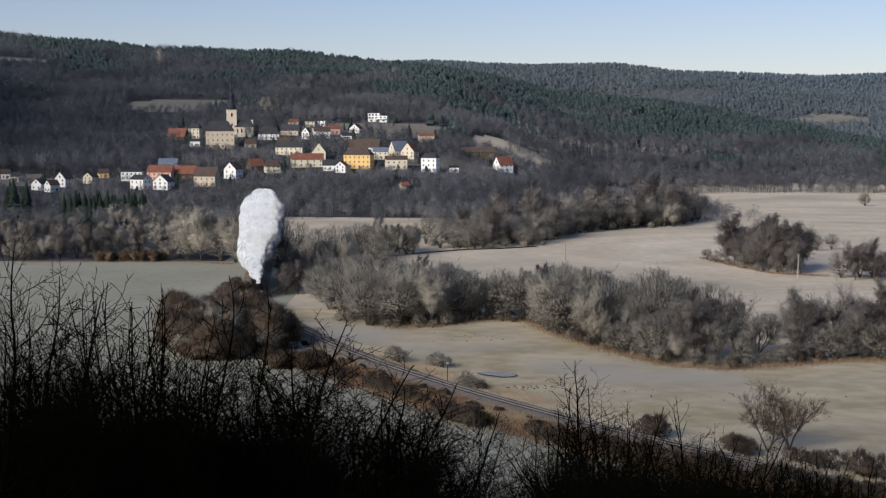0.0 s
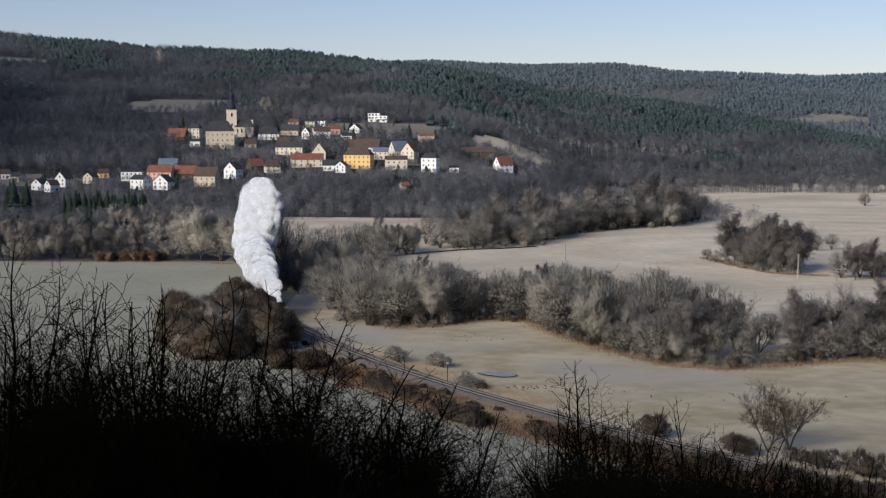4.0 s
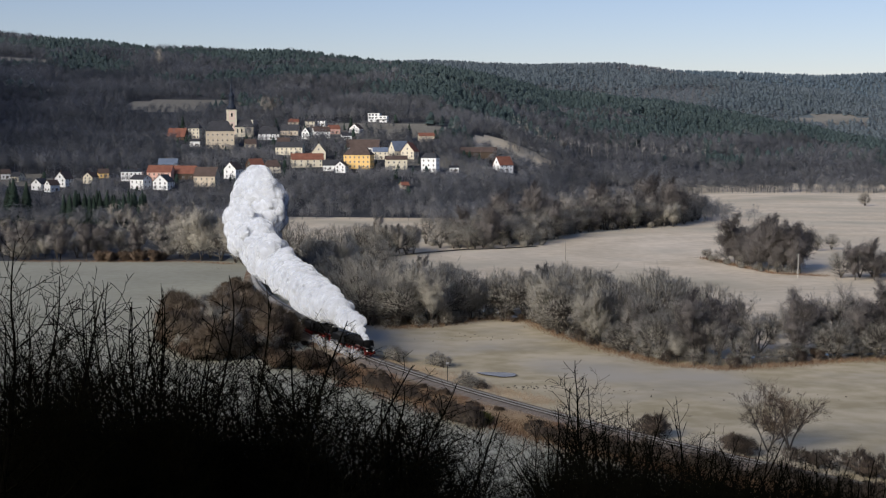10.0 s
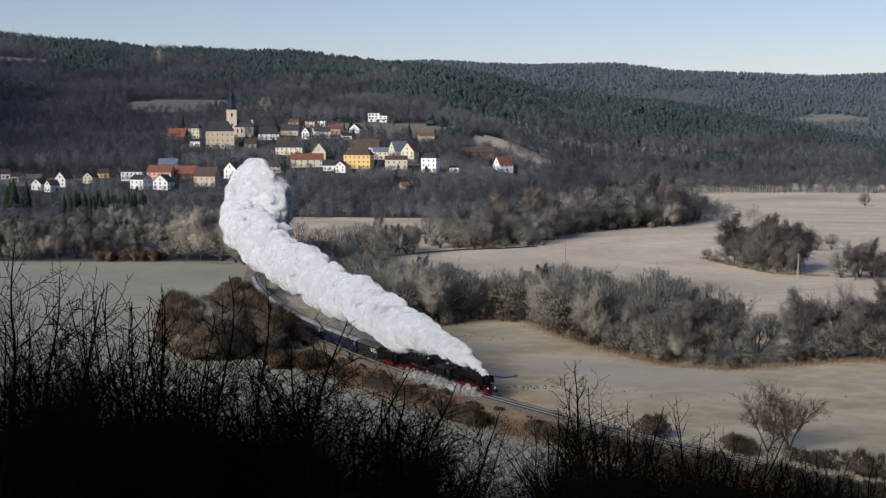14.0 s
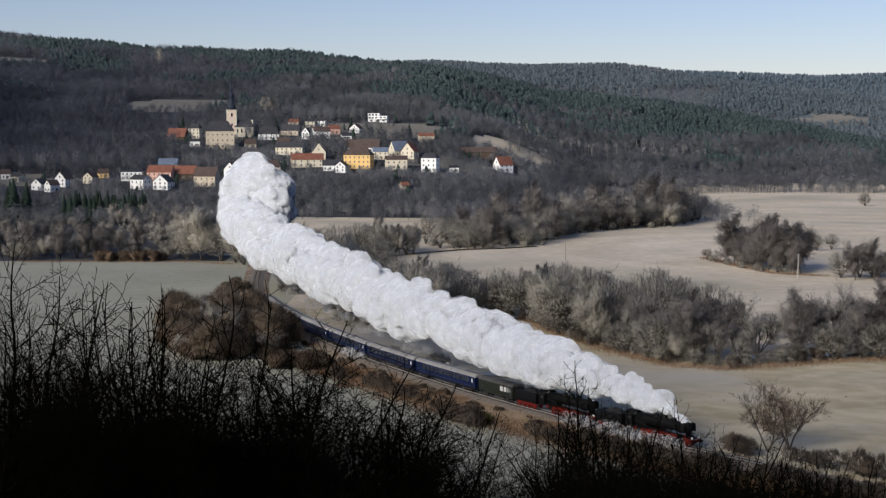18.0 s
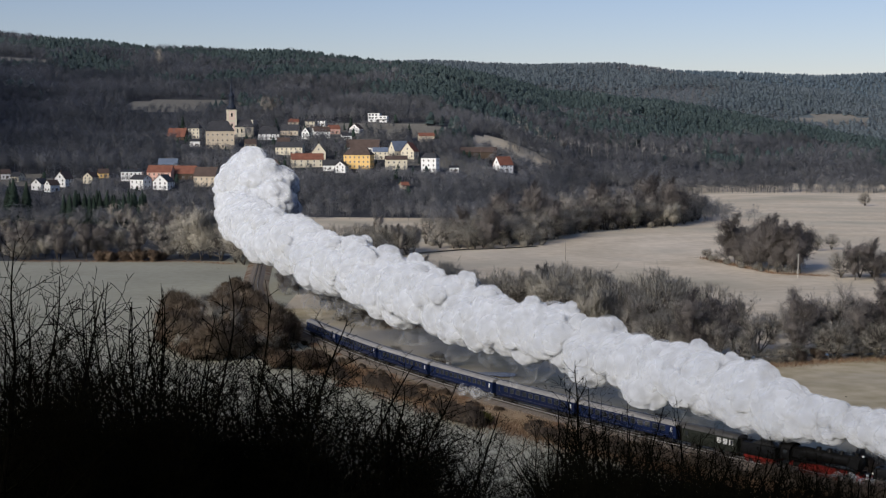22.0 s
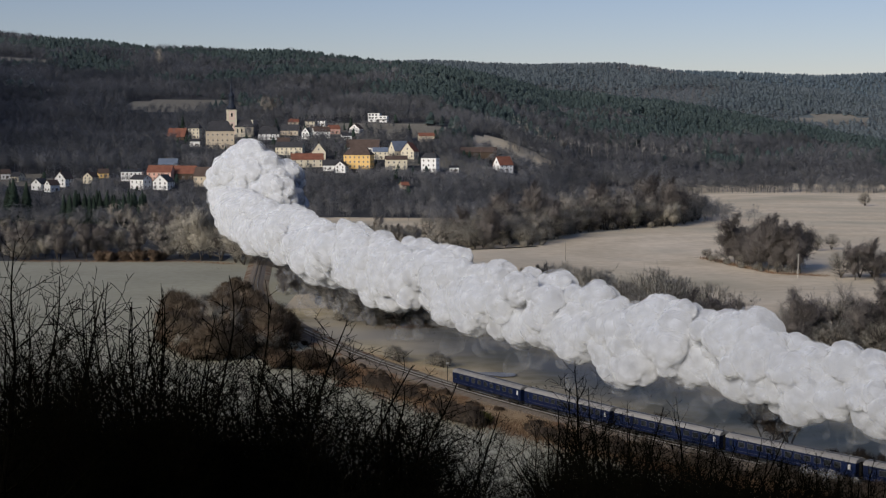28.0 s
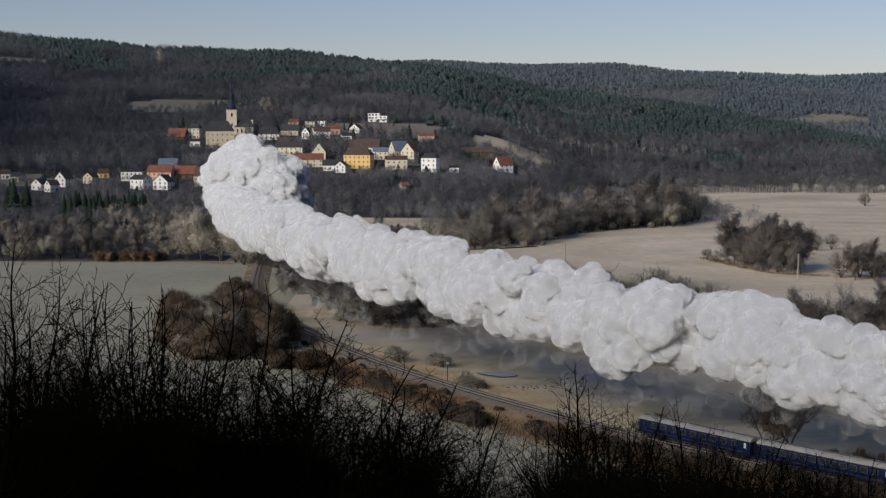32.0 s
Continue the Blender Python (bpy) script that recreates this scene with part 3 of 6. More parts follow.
def coach(label, length, paint, roofing, windows, group, van=False):
    """A bogie coach, x forward, centred. windows: number of bays a side; doors near the ends."""
    name = "baggage_van" if van else "railway_carriage"
    t = thing(name, label, "railway van" if van else "railway carriage", group=group)
    L = length / 2 - 0.62
    body = Geo().sweep([(1.41, 1.12), (1.43, 2.0), (1.41, 3.3), (1.36, 3.46), (-1.36, 3.46), (-1.41, 3.3), (-1.43, 2.0), (-1.41, 1.12)], -L, L)
    b = part("body", body, paint, t)
    pts = coach_roof(1.42, 3.44, 4.05)
    part("roof", Geo().sweep(pts + [(-1.36, 3.40), (1.36, 3.40)], -L - 0.08, L + 0.08), roofing, t)
    # dark strip along the crown paints in shade from curve and plume
    if roofing is ROOFLIGHT:
        part("roof_centre", Geo().sweep([(0.62, 3.92), (0.62, 3.965), (0.5, 4.0), (0.25, 4.045), (0, 4.062), (-0.25, 4.045), (-0.5, 4.0), (-0.62, 3.965), (-0.62, 3.92)], -L - 0.06, L + 0.06), ROOFDARK, t, "middle of the roof, coloured darker for shade")
    for k in range(int(length / 4)):
        x = -L + 2 + k * (2 * L - 4) / max(1, int(length / 4) - 1)
        part("roof_vent", Geo().box((x, 0.35 if k % 2 else -0.35, 4.02), (0.45, 0.3, 0.16), 0.04), roofing, t)
    part("gutter", Geo().box((0, 1.44, 3.43), (2 * L, 0.05, 0.05)).box((0, -1.44, 3.43), (2 * L, 0.05, 0.05)), roofing, t)
    span = 2 * L - 4.6
    for sgn in (1, -1):
        for k in range(windows):
            x = -span / 2 + span * (k + 0.5) / windows if not van else 2.2 + 1.3 * k
            w = min(1.2, span / windows * 0.62) if not van else 0.8
            win = part("window", Geo().box((x, sgn * 1.425, 2.62), (w + 0.12, 0.05, 0.95), 0.02), FRAME if not van else CURTAIN, t)
            part("pane", Geo().box((x, sgn * 1.445, 2.62), (w, 0.03, 0.83), 0.01), GLASS if not van else CURTAIN, win)
        for x in (-L + 1.1, L - 1.1):
            d = part("door", Geo().box((x, sgn * 1.43, 2.2), (0.82, 0.04, 2.0), 0.02), paint, t)
            part("door_window", Geo().box((x, sgn * 1.452, 2.62), (0.5, 0.03, 0.85), 0.01), CURTAIN if x > 0 and not van else GLASS, d)
            part("handle", Geo().box((x + 0.35, sgn * 1.47, 2.0), (0.05, 0.04, 0.5), 0.01), STEEL, d)
            part("step", Geo().box((x, sgn * 1.38, 0.62), (0.8, 0.3, 0.05), 0.01).box((x, sgn * 1.3, 0.85), (0.06, 0.05, 0.5)), UNDER, t)
        if not van:
            part("waist_stripe", Geo().box((0, sgn * 1.432, 1.5), (2 * L - 0.3, 0.02, 0.05)), FRAME, t)
    part("underframe", Geo().box((0, 0, 1.05), (2 * L - 0.2, 2.5, 0.22), 0.03).box((0, 0.6, 0.72), (length * 0.16, 0.8, 0.5), 0.05).box((length * 0.12, -0.6, 0.72), (length * 0.1, 0.8, 0.5), 0.05), UNDER, t)
    for sx in (1, -1):
        part("gangway", Geo().box((sx * (L + 0.28), 0, 2.35), (0.55, 1.15, 2.3), 0.12), SOOT, t, "black rubber corridor connection")
        for sy in (0.88, -0.88):
            part("buffer", Geo().tube((sx * L, sy, 1.05), (sx * (L + 0.6), sy, 1.05), 0.13, n=10), SOOT, t)
        if van:
            wheelset(t, sx * (L - 2.3), 0.5, 8, UNDER)
            for sy in (1.0, -1.0):
                part("axle_guard", Geo().box((sx * (L - 2.3), sy, 0.6), (1.1, 0.12, 0.6), 0.04), UNDER, t)
        else:
            bogie(t, sx * (L - 3.2))
    return t


# vehicles with their length and the distance from the train's nose to their middle
TRAIN = []


def couple():
    at = 0.0
    one = locomotive("black steam locomotive with red wheels and coal tender, in steam")
    TRAIN.append((one, 24.3, at + 12.15))
    at += 24.3
    two = locomotive("black steam locomotive with red wheels and coal tender, coupled behind another")
    TRAIN.append((two, 24.3, at + 12.15))
    at += 24.3
    TRAIN.append((coach("short dark green baggage van with three pale windows", 13.2, GREEN, ROOFDARK, 3, "", True), 13.2, at + 6.6))
    at += 13.2
    for k, n in enumerate((11, 10, 11, 10, 11, 9)):
        c = coach("dark blue express carriage with a pale grey roof", 26.0, BLUE, ROOFLIGHT, n, "blue carriages")
        TRAIN.append((c, 26.0, at + 13.0))
        at += 26.0


couple()


def vehicle_pose(s, length):
    (x0, y0, _), (x1, y1, _) = rail_at(s - length * 0.34), rail_at(s + length * 0.34)
    return pose(float(x0 + x1) / 2, float(y0 + y1) / 2, 0, 0, 0, math.degrees(math.atan2(y1 - y0, x1 - x0)))


# ---- steam: rigid billows that leave the chimney, rise and drift apart
def steam_material(name, thin, thick, tone, fine, through=0.4, start=0.4):
    """Vapour: a white surface that lets part of the light by, thinner and thicker in patches."""
    m = bpy.data.materials.new(name)
    m.use_nodes = True
    n, ln = m.node_tree.nodes, m.node_tree.links
    out = n["Material Output"]
    n.remove(n["Principled BSDF"])
    p, tr, clear = n.new("ShaderNodeBsdfDiffuse"), n.new("ShaderNodeBsdfTranslucent"), n.new("ShaderNodeBsdfTransparent")
    p.inputs["Color"].default_value = tr.inputs["Color"].default_value = (*tone, 1)
    mx, mix2, mr = n.new("ShaderNodeMixShader"), n.new("ShaderNodeMixShader"), n.new("ShaderNodeMapRange")
    mx.inputs[0].default_value = through
    ln.new(p.outputs[0], mx.inputs[1])
    ln.new(tr.outputs[0], mx.inputs[2])
    tc, nz = n.new("ShaderNodeTexCoord"), n.new("ShaderNodeTexNoise")
    nz.inputs["Scale"].default_value, nz.inputs["Detail"].default_value = fine, 4
    ln.new(tc.outputs["Object"], nz.inputs["Vector"])
    mr.inputs["From Min"].default_value, mr.inputs["From Max"].default_value = start, start + 0.24
    mr.inputs["To Min"].default_value, mr.inputs["To Max"].default_value = thin, thick
    ln.new(nz.outputs["Fac"], mr.inputs["Value"])
    ln.new(mr.outputs[0], mix2.inputs[0])
    ln.new(clear.outputs[0], mix2.inputs[1])
    ln.new(mx.outputs[0], mix2.inputs[2])
    ln.new(mix2.outputs[0], out.inputs["Surface"])
    return m


STEAM = steam_material("dense_white_steam", 0.5, 0.72, (0.92, 0.95, 0.985), 0.45, 0.2)
SKIN = steam_material("steam_skin", 0.06, 0.3, (0.92, 0.95, 0.985), 0.4, 0.3)
LOWSTEAM = steam_material("low_white_steam", 0.0, 0.34, (0.93, 0.94, 0.95), 0.6)
VEIL = steam_material("thin_grey_steam", 0.0, 0.17, (0.88, 0.89, 0.90), 0.28, 0.5, 0.45)
TOWARDS = unit(np.array([-0.4, -0.55, 0.72]))    # steam normals are bent this way, between sun, viewer and overhead


def billow(seed, r, level=4, material=None, flat=1.0):
    """A lumpy cauliflower billow of radius about r; normals bent to one side make its lumps shade softly."""
    bm = bmesh.new()
    bmesh.ops.create_icosphere(bm, subdivisions=level, radius=1.0)
    n = np.array([p.co[:] for p in bm.verts])
    t = np.array([[p.index for p in f.verts] for f in bm.faces])
    bm.free()
    g = np.random.default_rng(seed)
    h = np.zeros(len(n))
    for count, lo, hi, share in ((16, 0.4, 0.85, 0.36), (90, 0.16, 0.34, 0.24), (420, 0.06, 0.13, 0.15)):
        d, w = unit(g.normal(0, 1, (count, 3))), g.uniform(lo, hi, count)
        a = np.arccos(np.clip(n @ d.T, -1, 1)) / w[None]
        h += share * (np.sqrt(np.clip(1 - a * a, 0, 1)) * w[None]).max(1)
    v = n * (r * (0.78 + h + 0.05 * np.sin(n @ g.normal(0, 3, (3, 1)) + seed)[:, 0]))[:, None]
    v[:, 2] *= flat
    fn = np.cross(v[t[:, 1]] - v[t[:, 0]], v[t[:, 2]] - v[t[:, 0]])
    vn = np.zeros_like(v)
    for k in range(3):
        np.add.at(vn, t[:, k], fn)
    # even lighting is put into the normals, imitating light scattered in steam
    soft = unit(0.05 * unit(vn) + 0.14 * n + 1.0 * TOWARDS)
    if material or r < 1.5:
        return bulk_mesh("billow", v, t, material or STEAM, soft)
    # a thin outer skin of vapour round the dense body
    skin = n * (r * (0.93 + 0.55 * h + 0.04 * np.sin(n @ g.normal(0, 4, (3, 1)))[:, 0]))[:, None]
    me = bulk_mesh("billow", np.concatenate([v, skin]), np.concatenate([t, t + len(v)]), STEAM, np.concatenate([soft, soft]))
    me.materials.append(SKIN)
    me.polygons.foreach_set("material_index", np.repeat(np.array([0, 1], np.int32), len(t)))
    return me


CHIMNEY = 3.1      # behind the nose


def plume_radius(age):
    return 0.8 + 1.55 * age if age < 2.55 else 4.75 + 0.34 * (age - 2.55)


def plume_centre(e, age):
    """Where the steam of emission time e is when it is that old."""
    x, y, h = (float(a) for a in rail_at(nose_at(e) - CHIMNEY))
    z = 4.7 + (21.5 * (1 - math.exp(-age / 12.0)) + 0.07 * age) * float(np.interp(e, [8.0, 13.0, 20.5], [0.97, 0.9, 0.82])) + 1.5 * (1 - math.exp(-age / 0.4))
    wave = 0.8 * math.sin(e * 2.1) + 0.8 * math.sin(e * 5.3 + 1)
    grow = min(1.0, age / 5.0)
    fore = 2.2 * (1 - math.exp(-age / 0.8))
    return Vector((x + math.sin(h) * fore - 0.22 * age, y - math.cos(h) * fore + 0.05 * age, z + wave * grow))


def inverse_nose(s):
    if s > 299.6:
        return 18.0 + (s - 299.6) / 14.6
    a, b, c = 0.05, 12.8, 53.0 - s
    return (-b + math.sqrt(b * b - 4 * a * c)) / (2 * a)


STEAM_ROWS = []


def build_plume():
    plume = thing("steam_plume", "dense white billowing steam plume trailing the locomotive", "steam")
    rng = random.Random(11)
    shapes = {r: [billow(int(r * 10) + k, r, 3 if r < 1.5 else 4 if r < 3 else 5) for k in range(5)] for r in (0.7, 1.1, 2.0, 3.4, 4.8, 7.0)}
    thin = {r: [billow(int(r * 10) + 50 + k, r, 4, VEIL, 0.8) for k in range(4)] for r in (2.0, 3.4, 4.8)}

    def puff(r):
        ob = new("billow", rng.choice(shapes[r]))
        ob.parent = plume
        return ob

    def turn():
        return Matrix.Rotation(rng.uniform(0, math.tau), 4, Vector(TOWARDS))

    # the jet that keeps standing on the chimney
    for k in range(16):
        age = 0.02 + 0.085 * k
        ob, q = puff(0.7 if k < 3 else 1.1 if k < 7 else 2.0), turn()
        j = Vector((rng.uniform(-1, 1), rng.uniform(-1, 1), rng.uniform(-0.5, 0.5))) * 0.9 * k / 15
        STEAM_ROWS.append((ob, [(float(t), Matrix.Translation(plume_centre(t - age, age) + j - Vector((0, 0, 0.5 if k < 3 else 0.1))) @ q) for t in range(0, 33)]))
    # billows that are left behind
    for r, gap, late in ((2.0, 1.7, 0.0), (3.4, 2.4, 0.0), (4.8, 3.3, 0.0), (4.8, 4.4, 4.0), (3.4, 3.4, 3.0), (2.0, 3.0, 2.5)):
        wait = (r - 0.8) / 1.55 + late
        s = -6.0
        while s < 392:
            s += gap * rng.uniform(0.75, 1.25)
            te = inverse_nose(s + CHIMNEY)
            q, ob = turn(), puff(r)
            a = rng.uniform(0, math.tau)
            side = Vector((rng.gauss(0, 0.35), math.cos(a), abs(math.sin(a)) + 0.2 if late and r < 4 else math.sin(a) + 0.15))
            far = rng.uniform(0.6, 1.2) if r < 3 else rng.uniform(0.3, 1.15)
            spin = rng.uniform(-0.03, 0.03)
            hold = wait + rng.uniform(0, 2.4 + late)
            rows = []
            times = sorted({0.0, 32.0, *[float(t) for t in range(2, 32, 3)], *[max(0.0, min(32.0, te + hold + d)) for d in (0, 0.7, 1.6, 3.2)]})
            for t in times:
                e = min(te, t - hold)
                age = t - e
                reach = (0.45 + 0.55 * min(1.0, max(0.0, t - te - hold) / 1.4)) * min(max(0.0, plume_radius(age) - r * 0.8) * far, (4.9 if r < 3 else 4.3 if r < 4 else 3.2) + (0.9 if late else 0))
                h = float(rail_at(nose_at(e))[2])
                o = Matrix.Rotation(h - math.pi / 2, 4, "Z") @ (side * reach)
                rows.append((t, Matrix.Translation(plume_centre(e, age) + o) @ Matrix.Rotation(spin * t, 4, Vector(TOWARDS)) @ q))
            STEAM_ROWS.append((ob, rows))
    # thin rags that hang below it
    s = 120.0
    while s < 385:
        s += rng.uniform(2.6, 4.6)
        te = inverse_nose(s + CHIMNEY)
        r = rng.choice((2.0, 2.0, 3.4))
        ob, q = new("wisp", rng.choice(thin[r])), turn()
        ob.parent = plume
        drop, side, wait = rng.uniform(0.5, 1.35), rng.uniform(-2.0, 4.5), 1.6 + rng.uniform(0, 1.8)
        rows = []
        for t in sorted({0.0, 32.0, *[float(k) for k in range(2, 32, 3)], *[max(0.0, min(32.0, te + wait + d)) for d in (0, 1.0, 2.5)]}):
            e = min(te, t - wait)
            age = t - e
            c = plume_centre(e, age)
            out = min(1.0, max(0.0, (t - te - wait) / 2.5))
            rows.append((t, Matrix.Translation(c + Vector((0, side, -drop * plume_radius(age) - 0.3)) * out) @ q))
        STEAM_ROWS.append((ob, rows))
    # steam blown low beside the wheels, on the side of the valley road
    low = [billow(90 + k, 1.25, 4, LOWSTEAM, 0.6) for k in range(4)]
    for k in range(34):
        lag = 3.0 + 1.05 * k + rng.uniform(-0.4, 0.4) if k < 26 else 87.0 + 1.1 * k
        ob, q = new("wisp", rng.choice(low)), turn()
        ob.parent = plume
        k = k if k < 26 else k - 24
        out, z, ph = 1.9 + 0.07 * k + rng.uniform(-0.3, 0.5), 0.45 + 0.02 * k + rng.uniform(-0.2, 0.3), rng.uniform(0, 6)
        rows = []
        for t in range(0, 33):
            x, y, h = (float(a) for a in rail_at(nose_at(t) - lag + 0.8 * math.sin(ph + 2.3 * t)))
            o = out + 0.35 * math.sin(ph * 2 + 1.7 * t)
            rows.append((float(t), Matrix.Translation((x - math.cos(h) * o, y - math.sin(h) * o, z)) @ q))
        STEAM_ROWS.append((ob, rows))
    # the older column over the bend where the train came from
    for k in range(190):
        skin = k >= 90
        u = (k + 0.5) / 90 if not skin else (k - 89.5) / 100
        r = rng.choice((2.0, 3.4) if u < 0.4 else (2.0, 3.4, 4.8)) if skin else rng.choice((3.4, 4.8, 4.8, 7.0)) if u > 0.45 else rng.choice((3.4, 4.8))
        ob, q = puff(r), turn()
        a, far = rng.uniform(0, math.tau), rng.uniform(0.8, 1.0) if skin else rng.random() ** 0.6
        swell = 0.66 + 0.52 * u if u < 0.65 else 0.15 + 0.85 * math.sqrt(1 - ((u - 0.65) / 0.36) ** 2)
        rows = []
        for t in (0.0, 3.0, 6.0, 10.0, 15.0, 20.0, 26.0, 32.0):
            g = math.sqrt((t + 4) / 36.0)
            low = Vector((-66.0 + 2.0 * g, 480, 10.5 + 8 * g))
            high = Vector((-62.0 - 6.0 * g, 484, 17.5 + 29.5 * g))
            wide = 7.6 * swell * (0.3 + 2.3 * g * g + 0.1 * g)
            c = low.lerp(high, u) + Vector((math.cos(a) * far * max(0, wide - r * 0.6), math.sin(a) * far * wide * 0.7, 0))
            rows.append((t, Matrix.Translation(c) @ q))
        STEAM_ROWS.append((ob, rows))
    return plume


build_plume()


# ---- plants
def grow(rng, h, stems, lean, levels, kids, ratio, start=0.25, r0=None, upward=0.25, wobble=0.16, oval=False):
    """Branch segments (p0, p1, r0, r1, level) of a bare tree and its fine tips (place, way, length)."""
    segs, tips = [], []

    def limb(p, d, length, r, level):
        n = 4 if level < 2 else 3
        for k in range(n):
            q = Vector((rng.gauss(0, wobble), rng.gauss(0, wobble), rng.gauss(0, wobble * 0.6) + upward * 0.25))
            d = (d + q).normalized()
            e = p + d * (length / n)
            r2 = r * (0.86 if k < n - 1 else 0.62)
            segs.append((p, e, r, r2, level))
            f = (k + 1) / n
            if level < levels:
                if f > start or level:
                    for _ in range(kids[level] if f > 0.3 or level else max(1, kids[level] // 2)):
                        side = d.orthogonal().normalized()
                        side.rotate(Matrix.Rotation(rng.uniform(0, math.tau), 3, d))
                        nd = (d * rng.uniform(0.35, 0.9) + side * rng.uniform(0.55, 1.0) + Vector((0, 0, upward))).normalized()
                        limb(p.lerp(e, rng.uniform(0.2, 1)), nd.normalized(), length * ratio * rng.uniform(0.6, 1.15) * (0.5 + 0.8 * math.sin(math.pi * min(1, f * 0.85)) if oval and level == 0 else 1), r2 * 0.58, level + 1)
            else:
                tips.append((e, d, length / n))
            p, r = e, r2
        tips.append((p, d, length * 0.5))

    for k in range(stems):
        a = k * math.tau / stems + rng.uniform(-0.5, 0.5)
        tilt = lean * rng.uniform(0.4, 1.1) if stems > 1 else 0.04
        d = Vector((math.cos(a) * tilt, math.sin(a) * tilt, 1)).normalized()
        limb(Vector((math.cos(a), math.sin(a), 0)) * (0.03 * stems if stems > 1 else 0), d, h * rng.uniform(0.55, 0.7), (r0 or h * 0.018) * (0.8 if stems > 1 else 1), 0)
    return segs, tips


def tubes_mesh(name, segs, material, sides):
    """Tapered tubes from segments; sides(level)."""
    vs, ts, n0 = [], [], 0
    for k in {sides(s[4]) for s in segs}:
        part_segs = [s for s in segs if sides(s[4]) == k]
        a = np.array([[*s[0]] for s in part_segs])
        b = np.array([[*s[1]] for s in part_segs])
        ra, rb = np.array([s[2] for s in part_segs]), np.array([s[3] for s in part_segs])
        d = b - a
        d /= np.linalg.norm(d, axis=1, keepdims=True) + 1e-9
        ref = np.where(np.abs(d[:, 2:3]) < 0.9, [[0, 0, 1.0]], [[1.0, 0, 0]])
        u = np.cross(d, ref)
        u /= np.linalg.norm(u, axis=1, keepdims=True)
        w = np.cross(d, u)
        ang = np.arange(k) * math.tau / k
        ring = u[:, None] * np.cos(ang)[None, :, None] + w[:, None] * np.sin(ang)[None, :, None]
        v = np.concatenate([a[:, None] + ring * ra[:, None, None], b[:, None] + ring * rb[:, None, None]], 1)
        i = np.arange(k)
        j = (i + 1) % k
        t = np.concatenate([np.stack([i, j, j + k], 1), np.stack([i, j + k, i + k], 1)])
        t = t[None] + (np.arange(len(a)) * 2 * k)[:, None, None] + n0
        vs.append(v.reshape(-1, 3))
        ts.append(t.reshape(-1, 3))
        n0 += v.shape[0] * v.shape[1]
    return bulk_mesh(name, np.concatenate(vs), np.concatenate(ts), material)


def sliver_arrays(rng, tips, per, length, width, spread, up=0.2):
    """Thin twig blades at the tips."""
    P = np.repeat(np.array([[*t[0]] for t in tips]), per, 0)
    D = np.repeat(np.array([[*t[1]] for t in tips]), per, 0)
    L = np.repeat(np.array([t[2] for t in tips]), per)
    n = len(P)
    P = P - D * (rng.random(n) * L)[:, None]
    D = D + rng.normal(0, spread, (n, 3)) + np.array([0, 0, up])
    D /= np.linalg.norm(D, axis=1, keepdims=True)
    W = np.cross(D, rng.normal(0, 1, (n, 3)))
    W /= np.linalg.norm(W, axis=1, keepdims=True)
    ln = length * rng.uniform(0.5, 1.3, n)[:, None]
    w = width * rng.uniform(0.6, 1.4, n)[:, None]
    bend = rng.normal(0, 0.15, (n, 3)) * ln
    v = np.stack([P - W * w / 2, P + W * w / 2, P + D * ln + bend], 1).reshape(-1, 3)
    return v, np.arange(3 * n).reshape(-1, 3)


def crown_mesh(rng, tips, per, length, width, spread, up, twig):
    """Twig blades that shade together as one round head, light above and dark beneath."""
    v, t = sliver_arrays(rng, tips, per, length, width, spread, up)
    mid = v.mean(0) - [0, 0, 0.25 * np.ptp(v[:, 2])]
    way = unit((v - mid) / np.maximum(np.std(v, 0), 0.1) + rng.normal(0, 0.45, v.shape))
    return bulk_mesh("crown", v, wound(v, t, way), twig, way)


def bare_tree(name, seed, label, bark, twig, h, per=3, tl=1.2, tw=0.05, spread=0.5, up=0.2, tube_levels=3, sides=(6, 5, 4, 3, 3), rmin=0.011, **kw):
    """A leafless tree: trunk with limbs, and a crown of twigs."""
    rng = random.Random(seed)
    segs, tips = grow(rng, h, **kw)
    t = thing(name, label, "shrub" if "shrub" in name or "bush" in name else "tree", pose(0, 0, -500))
    part("trunk", tubes_mesh("trunk", [(s[0], s[1], max(s[2], rmin), max(s[3], rmin), s[4]) for s in segs if s[4] < tube_levels], bark, lambda k: sides[k]), bark, t)
    part("crown", crown_mesh(np.random.default_rng(seed), tips, per, tl, tw, spread, up, twig), twig, t)
    return t


def willow(seed, h=13.0, twig=None):
    return bare_tree("willow_tree", seed, "bare round willow with fine brown twigs dusted with frost" if h > 8 else "small bushy brown willow in the thicket", BARK, twig or WILLOW, h, per=3, tl=1.25, tw=0.066, spread=0.5, up=0.4,
                     stems=3, lean=0.45, levels=3, kids=(3, 3, 2), ratio=0.6, start=0.36, upward=0.24, wobble=0.18)


